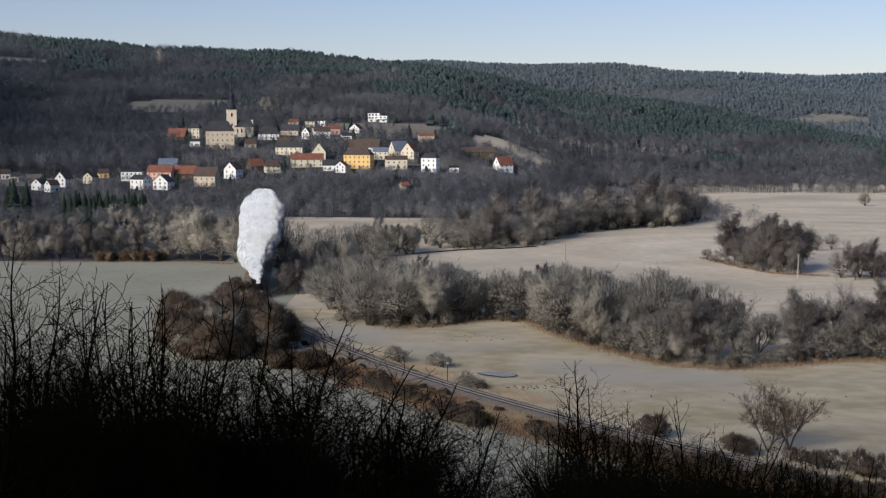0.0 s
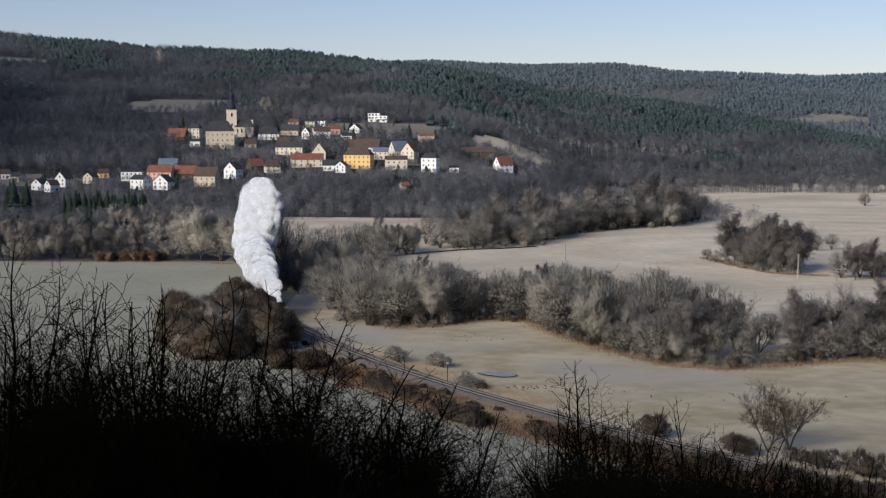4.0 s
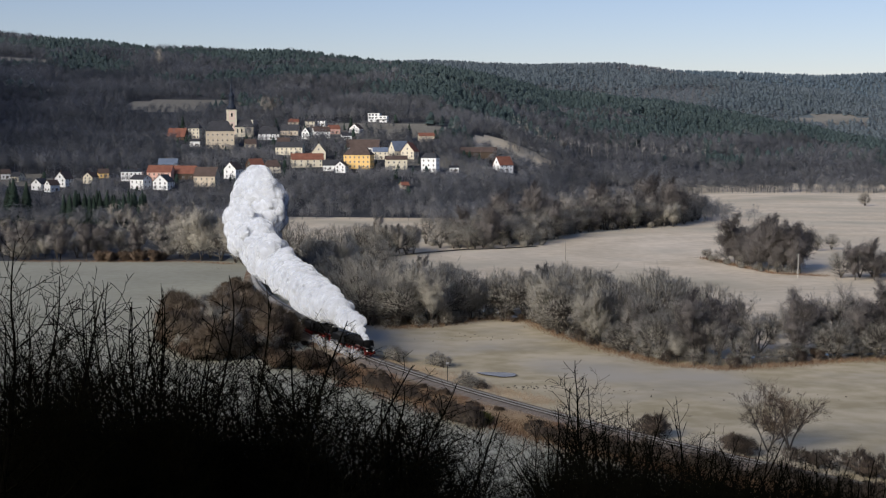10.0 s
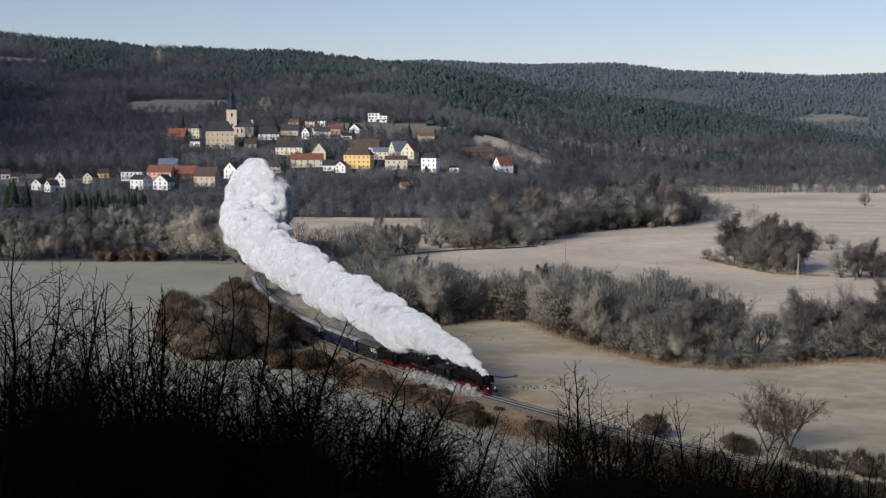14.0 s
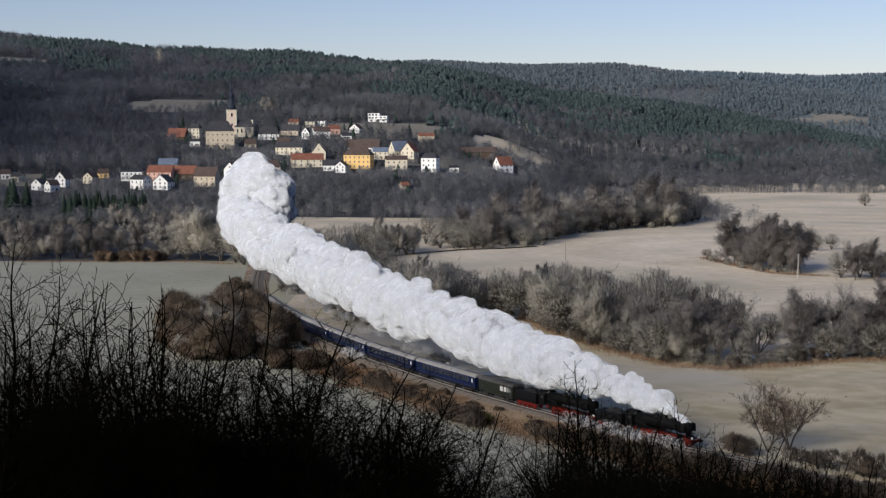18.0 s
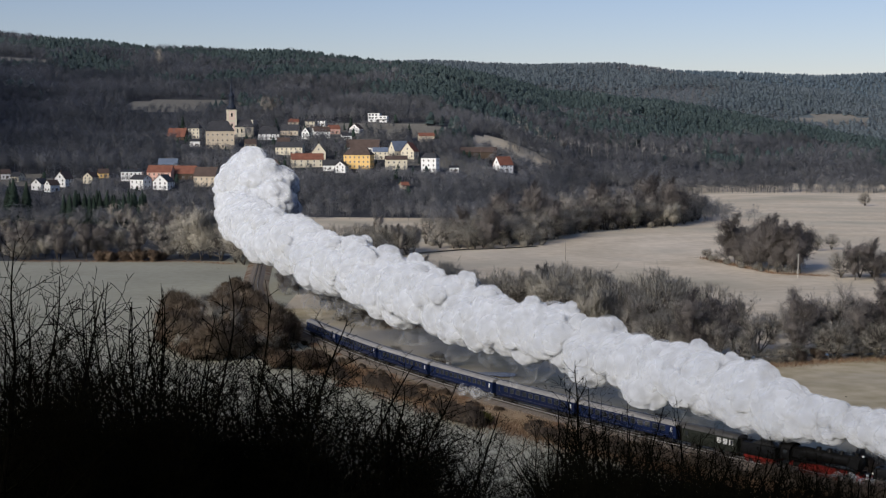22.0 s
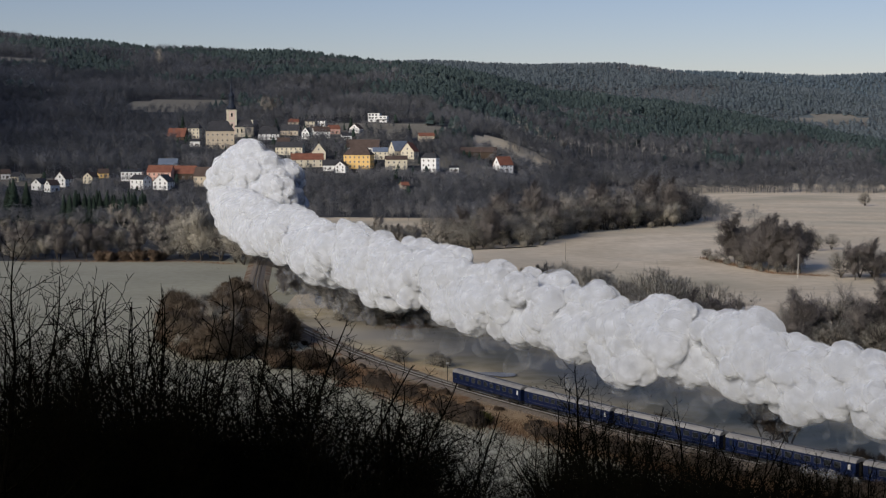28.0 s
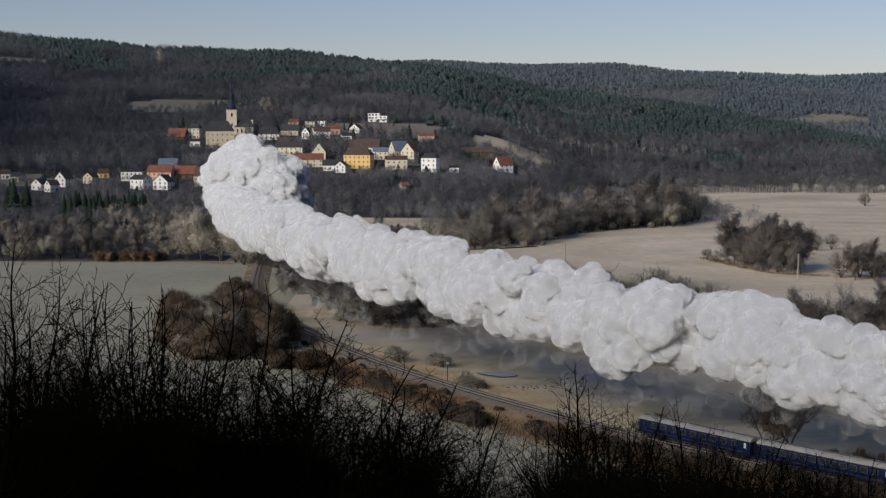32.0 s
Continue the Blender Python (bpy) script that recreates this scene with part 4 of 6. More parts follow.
def dome_tree(name, seed, label, h, rx, clumps, per, tl, tw, twig, stems=5, low=-0.45):
    """A round-headed willow: limbs fanning up from the base to a dome of fine twigs."""
    rng = random.Random(seed)
    segs, forks, tips = [], [], []
    for k in range(stems):
        a = k * math.tau / stems + rng.uniform(-0.4, 0.4)
        tilt = rng.uniform(0.12, 0.6)
        p = Vector((math.cos(a), math.sin(a), 0)) * 0.012 * h
        d = Vector((math.cos(a) * tilt, math.sin(a) * tilt, 1)).normalized()
        r = h * rng.uniform(0.014, 0.021)
        for _ in range(3):
            d = (d + Vector((rng.gauss(0, 0.14), rng.gauss(0, 0.14), 0.05))).normalized()
            e = p + d * h * rng.uniform(0.11, 0.17)
            segs.append((p, e, r, r * 0.82, 0))
            p, r = e, r * 0.82
            forks.append((p, r))
    mid = Vector((0, 0, 0.52 * h))
    knobs = [(Vector((rng.gauss(0, 1), rng.gauss(0, 1), rng.gauss(0.2, 0.8))).normalized(), rng.uniform(-0.2, 0.13)) for _ in range(14)]
    for _ in range(clumps):
        u = Vector((rng.gauss(0, 1), rng.gauss(0, 1), rng.gauss(0, 1))).normalized()
        if u.z < low:
            u.z = -u.z
        k = 1.0 + sum(w for n, w in knobs if n.dot(u) > 0.82)
        q = mid + Vector((u.x * rx * h, u.y * rx * h, u.z * 0.42 * h)) * rng.uniform(0.74, 1.0) * k
        f, r = min(forks, key=lambda o: (o[0] - q).length + 2.0 * max(0.0, o[0].z - q.z) + rng.uniform(0, 0.1 * h))
        b = f.lerp(q, 0.5) + Vector((rng.gauss(0, 0.03), rng.gauss(0, 0.03), -0.02)) * h
        segs += [(f, b, r * 0.5, r * 0.32, 1), (b, q, r * 0.32, r * 0.12, 2)]
        way = (u * 0.8 + (q - f).normalized() * 0.5 + Vector((0, 0, 0.25))).normalized()
        for _k in range(4):
            tips.append((q + Vector((rng.gauss(0, 1), rng.gauss(0, 1), rng.gauss(0, 0.8))) * 0.045 * h, way, tl))
    t = thing(name, label, "tree", pose(0, 0, -500))
    part("trunk", tubes_mesh("trunk", [(s[0], s[1], max(s[2], 0.02), max(s[3], 0.014), s[4]) for s in segs], BARK, lambda k: (6, 4, 3)[k]), BARK, t)
    part("crown", crown_mesh(np.random.default_rng(seed), tips, per, tl, tw, 0.42, 0.3, twig), twig, t)
    return t


def dome_willow(seed, h=13.0, rx=0.46):
    return dome_tree("willow_tree", seed, "bare round willow with fine brown twigs dusted with frost", h, rx + 0.06, 210, 8, 0.85, 0.046, WILLOW, 6, -0.8)


def osier(seed, h=6.0):
    return dome_tree("osier_shrub", seed, "low round osier of fine grey-brown twigs", h, 0.52, 70, 9, 0.65, 0.045, WILLOW, 7, -0.75)


def hedge_shrub(seed, h=3.6, twig=None, label="rounded leafless brown hedge shrub below the track", per=9):
    return dome_tree("hedge_shrub", seed, label, h, 0.62, 80, per, 0.6, 0.036, twig or HEDGE, 9, -0.9)


def river_tree(seed, h=16.0):
    return bare_tree("riverside_tree", seed, "tall open bare tree with dark forked limbs by the river", BARK, ALDER, h, per=1, tl=1.0, tw=0.05, spread=0.5, up=0.25,
                     stems=2, lean=0.3, levels=3, kids=(3, 3, 2), ratio=0.5, start=0.3, upward=0.3, r0=0.3, wobble=0.2)


def alder(seed, h=20.0):
    return bare_tree("alder_tree", seed, "tall bare dark brown alder with an upright narrow crown", BARK, DARKALDER, h, per=2, tl=1.0, tw=0.06, spread=0.6, up=0.1,
                     stems=1, lean=0.1, levels=3, kids=(5, 4, 3), ratio=0.46, start=0.24, upward=0.16, r0=0.24, oval=True)


def poplar(seed, h=16.0):
    return bare_tree("slender_tree", seed, "slender bare tree with thin upright branches and grey bark", BARK, ALDER, h, per=2, tl=1.2, tw=0.06, spread=0.35, up=0.5,
                     stems=2, lean=0.2, levels=3, kids=(3, 3, 2), ratio=0.36, start=0.3, upward=0.5, r0=0.16)


def bush(seed, h=3.0, twig=None, label="low bare bush of fine brown twigs", name="bush"):
    return bare_tree(name, seed, label, BARK, twig or BRUSH, h, per=2, tl=0.85, tw=0.065, spread=0.45, up=0.35, tube_levels=2,
                     stems=9, lean=0.9, levels=2, kids=(3, 3), ratio=0.55, start=0.0, upward=0.3, r0=0.05)


def stem_tube(g, line, n=6):
    """One tapered stem through the places and radii of a line."""
    vs = []
    for k, (p, r) in enumerate(line):
        d = (line[min(k + 1, len(line) - 1)][0] - line[max(k - 1, 0)][0]).normalized()
        u = Vector((1, 0, 0)) - d * d.x
        u.normalize()
        w = d.cross(u)
        vs += [p + (u * math.cos(i * math.tau / n) + w * math.sin(i * math.tau / n)) * r for i in range(n)]
    return g.add(vs, [(k * n + i, k * n + (i + 1) % n, (k + 1) * n + (i + 1) % n, (k + 1) * n + i) for k in range(len(line) - 1) for i in range(n)])


def slope_tree(name, seed, label, h, stems=1, lean=0.15, reach=0.34, start=0.12, up=0.35, fork=0.0, fine=1.0, girth=0.0095):
    """A leafless tree on the near slope: leaders with side branches that arch upwards, then twigs and buds."""
    rng = random.Random(seed)
    segs, stem_lines = [], []

    def shoot(p, d, length, r, level):
        line = [(p, r)]
        n = max(3, int(length / (0.45 if level == 0 else 0.26)))
        step = length / n
        spin = rng.uniform(0, math.tau)
        for k in range(n):
            bend = 0.05 if level == 0 else 0.13
            d = (d + Vector((rng.gauss(0, bend), rng.gauss(0, bend), rng.gauss(0, bend * 0.5) + (0.02 if level == 0 else 0.07 * up * 2)))).normalized()
            e = p + d * step
            f = (k + 1) / n
            r1 = max(0.0085, r * (1 - 0.86 * f) if level == 0 else r * (1 - 0.6 * f))
            segs.append((p, e, max(0.0085, r * (1 - 0.86 * k / n) if level == 0 else r * (1 - 0.6 * k / n)), r1, level))
            if level < 3 and (level or f > start):
                for _ in range((1 if rng.random() < 0.75 else 2) if level == 0 else 1 if rng.random() < (0.8, 0.8, 0.75 * fine)[level] else 0):
                    spin += 2.4 + rng.gauss(0, 0.4)
                    side = d.orthogonal().normalized()
                    side.rotate(Matrix.Rotation(spin, 3, d))
                    w = rng.uniform(0.5, 0.88)
                    nd = (d * (1.05 - w) + side * w + Vector((0, 0, up * 0.5))).normalized()
                    ln = (reach * h * (0.1 + 0.95 * math.sin(math.pi * min(0.75, 0.03 + (1 - f) * 0.66))) * rng.uniform(0.55, 1.1) if level == 0 else length * rng.uniform(0.28, 0.55) * (1.15 - 0.6 * f))
                    if ln > 0.14:
                        shoot(p.lerp(e, rng.random()), nd, ln, max(0.01, r1 * (0.55 if level == 0 else 0.6)), level + 1)
            line.append((e, r1))
            p = e
        if level == 0:
            stem_lines.append(line)
        if level == 0 and fork and rng.random() < fork:
            for sgn in (1, -1):
                side = d.orthogonal().normalized() * sgn
                shoot(p, (d + side * 0.5).normalized(), length * 0.3, r1 * 0.9, 1)

    for k in range(stems):
        a = k * math.tau / stems + rng.uniform(-0.5, 0.5)
        tilt = lean * rng.uniform(0.5, 1.2) if stems > 1 else rng.uniform(0, 0.05)
        top = h * (1.0 if k == 0 else rng.uniform(0.6, 0.95))
        shoot(Vector((math.cos(a), math.sin(a), 0)) * 0.05 * (stems - 1), Vector((math.cos(a) * tilt, math.sin(a) * tilt, 1)).normalized(), top, top * girth, 0)
    t = thing(name, label, "tree", pose(0, 0, -500))
    stems_geo = Geo()
    for line in stem_lines:
        stem_tube(stems_geo, line)
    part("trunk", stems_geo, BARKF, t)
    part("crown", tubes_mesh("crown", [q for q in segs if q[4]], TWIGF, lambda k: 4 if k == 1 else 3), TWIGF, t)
    return t


def front_tree(seed, h=10.0, stems=1):
    return slope_tree("hillside_tree", seed, "dark leafless tree with thin branches on the slope", h, stems, 0.4, 0.3, 0.05, up=0.3)


def airy_tree(seed, h=10.0, stems=1):
    return slope_tree("hillside_tree", seed, "dark leafless tree with an open spreading crown", h, stems, 0.3, 0.46, 0.15, up=0.2, fork=0.15)


def birch(seed, h=15.0):
    return bare_tree("birch_tree", seed, "tall bare birch with pale trunk and fine pale twigs", BIRCHBARK, ALDER, h, per=1, tl=1.2, tw=0.05, spread=0.4, up=0.3,
                     stems=2, lean=0.3, levels=3, kids=(3, 3, 2), ratio=0.42, start=0.3, upward=0.4, r0=0.22)


def old_willow(seed, h=12.0):
    return bare_tree("old_willow_tree", seed, "sparse leaning old willow with bare grey limbs", BARK, BRUSH, h, per=1, tl=1.1, tw=0.05, spread=0.4, up=0.2, tube_levels=3,
                     stems=3, lean=0.6, levels=3, kids=(2, 2, 2), ratio=0.55, start=0.3, upward=0.2, r0=0.22, wobble=0.15)


def sapling(seed, h=7.0):
    return slope_tree("sapling", seed, "thin dark leafless sapling with upright shoots", h, 1, 0.1, 0.3, 0.1, up=0.38, fine=0.8, girth=0.0075)


def spruce(seed, h=18.0):
    """A conifer: trunk and whorls of drooping boughs."""
    rng = np.random.default_rng(seed)
    t = thing("spruce_tree", "dark green spruce with drooping boughs", "tree", pose(0, 0, -500))
    part("trunk", Geo().tube((0, 0, 0), (0, 0, h), h * 0.014, 0.02, 6), BARK, t)
    vs, ts, n0 = [], [], 0
    for k in range(26):
        u = (k + 0.5) / 26
        z, r = h * (0.08 + 0.92 * u), h * 0.25 * (1 - u) ** 0.85 + 0.15
        m = 9
        a = rng.uniform(0, 6.28) + np.arange(m) * math.tau / m + rng.normal(0, 0.15, m)
        rr = r * rng.uniform(0.7, 1.2, m)
        d = np.stack([np.cos(a), np.sin(a), -0.35 + 0 * a], 1)
        w = np.stack([-np.sin(a), np.cos(a), 0 * a], 1)
        base = np.array([0, 0, z])[None] + 0 * d
        tip = base + d * rr[:, None]
        mid = base + d * rr[:, None] * 0.6
        v = np.stack([base + [0, 0, 0.25], mid - w * rr[:, None] * 0.32, tip, mid + w * rr[:, None] * 0.32, mid - [0, 0, 0.55]], 1).reshape(-1, 3)
        i = np.arange(m)[:, None] * 5 + n0
        vs.append(v)
        ts += [i + [[0, 1, 2]], i + [[0, 2, 3]], i + [[1, 4, 2]], i + [[4, 3, 2]]]
        n0 += len(v)
    part("crown", bulk_mesh("crown", np.concatenate(vs), np.concatenate(ts), SPRUCE), SPRUCE, t)
    return t


# one of each kind is grown, then copied to its places
KINDS = {}


def plant(kind, x, y, scale=1.0, turn=None, rng=random.Random(77), sink=0.15, group="", label=""):
    """A copy of a grown kind standing on the ground; the first use takes the grown one itself."""
    pool = KINDS[kind]
    k = rng.randrange(len(pool))
    z = float(height(x, y)) - sink
    m = pose(x, y, z, 0, 0, rng.uniform(0, 360) if turn is None else turn)
    ob = pool[k]
    if ob.get("placed"):
        ob = copy_thing(ob, m)
    else:
        ob.matrix_basis = m
        ob["placed"] = 1
    ob["tall"] = max(v[2] for c in ob.children for v in c.bound_box)
    ob.scale = (scale * rng.uniform(0.92, 1.08), scale * rng.uniform(0.92, 1.08), scale * rng.uniform(0.93, 1.07))
    return tagged(ob, label, group=group)


def belt(kinds, line, rows, gap, depth, scale, seed, jitter=2.0, group=""):
    """Trees along a line of the plan, in rows that lie behind one another."""
    rng = random.Random(seed)
    pts = [Vector((x, y)) for x, y in line]
    for r in range(rows):
        acc = rng.uniform(0, gap)
        for a, b in zip(pts, pts[1:]):
            d = b - a
            ln = d.length
            nrm = Vector((-d.y, d.x)) / ln
            if nrm.y < 0:
                nrm = -nrm
            while acc < ln:
                p = a + d * (acc / ln) + nrm * (r * depth) + Vector((rng.uniform(-jitter, jitter), rng.uniform(-jitter, jitter)))
                plant(rng.choice(kinds), p.x, p.y, scale * rng.uniform(0.75, 1.12), rng=rng, group=group)
                acc += gap * rng.uniform(0.75, 1.3)
            acc -= ln


KINDS["willow"] = [dome_willow(101), dome_willow(102, 11, 0.5), dome_willow(103, 14, 0.42), dome_willow(104, 12), willow(105, 12)]
KINDS["dome"] = KINDS["willow"][:4]
KINDS["osier"] = [osier(121), osier(122, 5), osier(123, 7)]
KINDS["river"] = [river_tree(131), river_tree(132, 18), river_tree(133, 14)]
KINDS["willow_small"] = [willow(111, 5.0, THICKET), willow(112, 4.5, THICKET)]
KINDS["alder"] = [alder(201), alder(202, 22), alder(203, 18)]
KINDS["slender"] = [poplar(301), poplar(302, 18), poplar(303, 14)]
KINDS["bush"] = [bush(401), bush(402, 2.4), bush(403, 3.6)]
KINDS["palebush"] = [bush(411, 3.2, WILLOW, "pale frosted bush of fine twigs"), bush(412, 2.6, WILLOW, "pale frosted bush of fine twigs")]
KINDS["bramble"] = [bush(421, 2.4, THICKET, "tangled brown bramble shrub beside the track", "bramble_shrub"), bush(422, 3.0, BRUSH, "tangled brown bramble shrub beside the track", "bramble_shrub")]
KINDS["hedge"] = [hedge_shrub(431), hedge_shrub(432, 3.0), hedge_shrub(433, 4.2)]
KINDS["palehedge"] = [hedge_shrub(441, 4.6, WILLOW, "fuzzy pale willow shrub beside the track", 5), hedge_shrub(442, 3.8, WILLOW, "fuzzy pale willow shrub beside the track", 5)]
KINDS["greenshrub"] = [hedge_shrub(451, 3.0, GREENTWIG, "broom shrub with yellow-green shoots below the track")]
KINDS["front"] = [front_tree(501, 10), front_tree(502, 11, 3), front_tree(503, 9, 4), front_tree(504, 10, 2), front_tree(505, 9, 5)]
KINDS["old_willow"] = [old_willow(521), old_willow(522, 13)]
KINDS["airy"] = [airy_tree(541, 10), airy_tree(542, 11), airy_tree(543, 9, 2), airy_tree(544, 10, 2)]
KINDS["sapling"] = [sapling(511, 7), sapling(512, 8), sapling(513, 6.5)]
KINDS["birch"] = [birch(701), birch(702, 17)]
KINDS["spruce"] = [spruce(601), spruce(602, 20)]


# ---- the village
CREAM = mat("cream_render", (0.62, 0.56, 0.42), (0.74, 0.68, 0.54), 0.3, 3, 0.9, 0.1)
WHITE = mat("white_render", (0.78, 0.78, 0.76), (0.88, 0.88, 0.86), 0.3, 3, 0.9, 0.1)
YELLOW = mat("ochre_render", (0.74, 0.48, 0.17), (0.82, 0.56, 0.24), 0.3, 3, 0.9, 0.1)
PINK = mat("pink_render", (0.66, 0.40, 0.32), (0.76, 0.48, 0.38), 0.3, 3, 0.9, 0.1)
SAND = mat("sandstone_render", (0.50, 0.42, 0.31), (0.62, 0.54, 0.42), 0.3, 3, 0.9, 0.1)
TIMBER = mat("dark_timber", (0.05, 0.035, 0.025), (0.10, 0.075, 0.055), 0.5, 5, 0.9, 0.2)
TILE = mat("red_roof_tile", (0.15, 0.06, 0.042), (0.27, 0.115, 0.075), 0.3, 4, 0.85, 0.3)
BROWNTILE = mat("brown_roof_tile", (0.06, 0.043, 0.036), (0.115, 0.083, 0.07), 0.3, 4, 0.85, 0.3)
SLATE = mat("dark_slate", (0.03, 0.031, 0.034), (0.062, 0.063, 0.07), 0.3, 4, 0.7, 0.2)
BLUEROOF = mat("blue_grey_roof", (0.10, 0.135, 0.19), (0.18, 0.215, 0.28), 0.3, 4, 0.5, 0.1)
ONION = mat("dark_copper_dome", (0.014, 0.02, 0.032), (0.034, 0.043, 0.062), 0.5, 5, 0.6, 0.1, spec=0.2)


def roof_geo(w, d, eave, ridge, hip=0.0, over=0.4, thick=0.22):
    """A pitched roof, ridge along x; hip: how far the ridge is drawn in."""
    a, b = w / 2 + (over if not hip else over), d / 2 + over
    drop = (ridge - eave) * over / (d / 2)
    e, r = eave - drop, a - hip if hip else a
    g = Geo()
    lo = [(-a, -b, e), (a, -b, e), (a, b, e), (-a, b, e), (-r, 0, ridge), (r, 0, ridge)]
    hi = [(x, y, z + thick) for x, y, z in lo]
    f = [(0, 1, 5, 4), (2, 3, 4, 5), (1, 2, 5), (3, 0, 4)] if hip else [(0, 1, 5, 4), (2, 3, 4, 5)]
    g.add(lo + hi, [tuple(reversed(q)) for q in f] + [tuple(i + 6 for i in q) for q in f])
    if hip:
        g.add(lo + hi, [(0, 6, 7, 1), (1, 7, 8, 2), (2, 8, 9, 3), (3, 9, 6, 0)])
    else:
        g.add(lo + hi, [(0, 6, 7, 1), (2, 8, 9, 3), (1, 7, 11, 5), (5, 11, 8, 2), (0, 4, 10, 6), (4, 3, 9, 10)])
    return g


HOUSE_AT = []
HOUSEGLASS = mat("dull_house_window", (0.06, 0.062, 0.066), (0.13, 0.132, 0.135), 1, 5, 0.25, 0, spec=0.4)
HOUSEFRAME = mat("pale_window_frame", (0.42, 0.40, 0.37), (0.55, 0.53, 0.5), 2, 15, 0.7, 0.05)


def house(x, y, w, d, eave, ridge, yaw, wall, roofing, label, hip=0.0, storeys=2, cols=3, chimney=1, gable_rows=1):
    """w along the ridge, d across it; eave and ridge above the ground."""
    z = float(height(x, y)) - 0.2
    HOUSE_AT.append((x, y))
    t = thing("house", label, "house", pose(x, y, z, 0, 0, yaw), group="village houses")
    a, b = w / 2, d / 2
    if hip:
        g = Geo().box((0, 0, eave / 2 - 1.0), (w, d, eave + 2.0))
    else:
        g = Geo().sweep([(b, -2.0), (b, eave), (0, ridge), (-b, eave), (-b, -2.0)], -a, a)
    part("wall", g, wall, t)
    roof = part("roof", roof_geo(w, d, eave, ridge, hip), roofing, t)
    rng = random.Random(int(x * 7 + y))
    for k in range(chimney):
        cx = rng.uniform(-0.3, 0.3) * w
        part("chimney", Geo().box((cx, 0.4, ridge + 0.35), (0.7, 0.7, 1.7), 0.05), BROWNTILE, roof)
    me = as_mesh("window", Geo().box((0, 0, 0), (0.95, 0.14, 1.3), 0.03), HOUSEGLASS)
    fr = as_mesh("window_frame", Geo().box((0, 0.02, 0), (1.2, 0.1, 1.55), 0.03), HOUSEFRAME)
    def put(px, py, pz, turn):
        o = new("window", me)
        o.parent, o.matrix_basis = t, pose(px, py, pz, 0, 0, turn)
        q = new("frame", fr)
        q.parent = o
    for s in range(storeys):
        zz = 1.5 + s * (eave - 0.2) / storeys
        for k in range(cols):
            put(-a + w * (k + 0.5) / cols, -b - 0.03, zz, 0)
        n2 = max(2, int(d / 3.4))
        for k in range(n2):
            u = -b + d * (k + 0.5) / n2
            put(a + 0.03, u, zz, 90)
            put(-a - 0.03, u, zz, -90)
    if not hip:
        for sx in (1, -1):
            put(sx * (a + 0.03), 0, eave + (ridge - eave) * 0.3, 90 * sx)
    part("door", Geo().box((0.1 * w, -b - 0.05, 1.1), (1.1, 0.1, 2.2), 0.03), TIMBER, t)
    return t


def church(x, y):
    z = float(height(x, y)) - 0.3
    HOUSE_AT.append((x, y))
    t = thing("church", "cream church with a slender tower and dark onion dome", "church", pose(x, y, z, 0, 0, 12))
    part("nave", Geo().sweep([(5, -2), (5, 9), (0, 15), (-5, 9), (-5, -2)], 3, 19), CREAM, t)
    g = roof_geo(17, 10, 9, 15, 3.0)
    part("nave_roof", Geo().add([(p[0] + 11, p[1], p[2]) for p in g.v], g.f), SLATE, t)
    tower = Geo().box((0, 0, 10.8), (8.6, 8.6, 25.6), 0.15)
    tower.box((0, 0, 23.8), (9.4, 9.4, 0.6), 0.1).box((0, 0, 14.2), (9.0, 9.0, 0.4), 0.1)
    tw = part("tower", tower, CREAM, t, "cream square tower with cornices")
    prof = [(4.9, 24.0), (4.9, 24.5), (4.0, 24.7), (4.25, 25.6), (4.0, 26.9), (3.0, 28.0), (2.5, 28.8), (2.2, 29.4), (2.2, 34.4), (2.7, 34.8), (2.3, 35.4), (2.75, 36.5), (2.5, 37.6), (1.5, 38.7),
            (1.1, 39.4), (1.1, 41.4), (1.5, 42.2), (1.3, 43.0), (0.65, 44.0), (0.5, 47.0), (0.28, 51.5)]
    dome = part("onion_dome", Geo().lathe(prof, 16), ONION, t, "dark onion dome with an open lantern")
    part("cross", Geo().box((0, 0, 52.4), (0.3, 0.3, 2.6)).box((0, 0, 52.8), (1.5, 0.3, 0.3)), ONION, dome)
    faded = mat("faded_pink_render", (0.66, 0.52, 0.43), (0.76, 0.61, 0.51), 0.3, 3, 0.9, 0.1)
    for k in range(4):
        m = pose(0, 0, 0, 0, 0, 90 * k)
        for zz, h in ((18.9, 8.2), (7.6, 11.6)):
            o = Geo().box((0, -4.31, zz), (5.4, 0.06, h), 0.02)
            part("tower_panel", Geo().add([m @ Vector(p) for p in o.v], o.f), faded, tw, "faded pink panel")
    for k in range(4):
        a = k * math.pi / 2
        for zz, h in ((19.5, 3.4), (10.5, 2.4), (5.0, 1.8)):
            m = pose(0, 0, 0, 0, 0, math.degrees(a))
            o = Geo().box((0, -4.34, zz), (1.5, 0.16, h), 0.1)
            part("tower_window", Geo().add([m @ Vector(p) for p in o.v], o.f), GLASS, tw)
    for k in range(4):
        for s in (1, -1):
            part("nave_window", Geo().box((5.0 + 3.6 * k, s * 5.02, 5.2), (1.3, 0.14, 3.6), 0.1), GLASS, t)


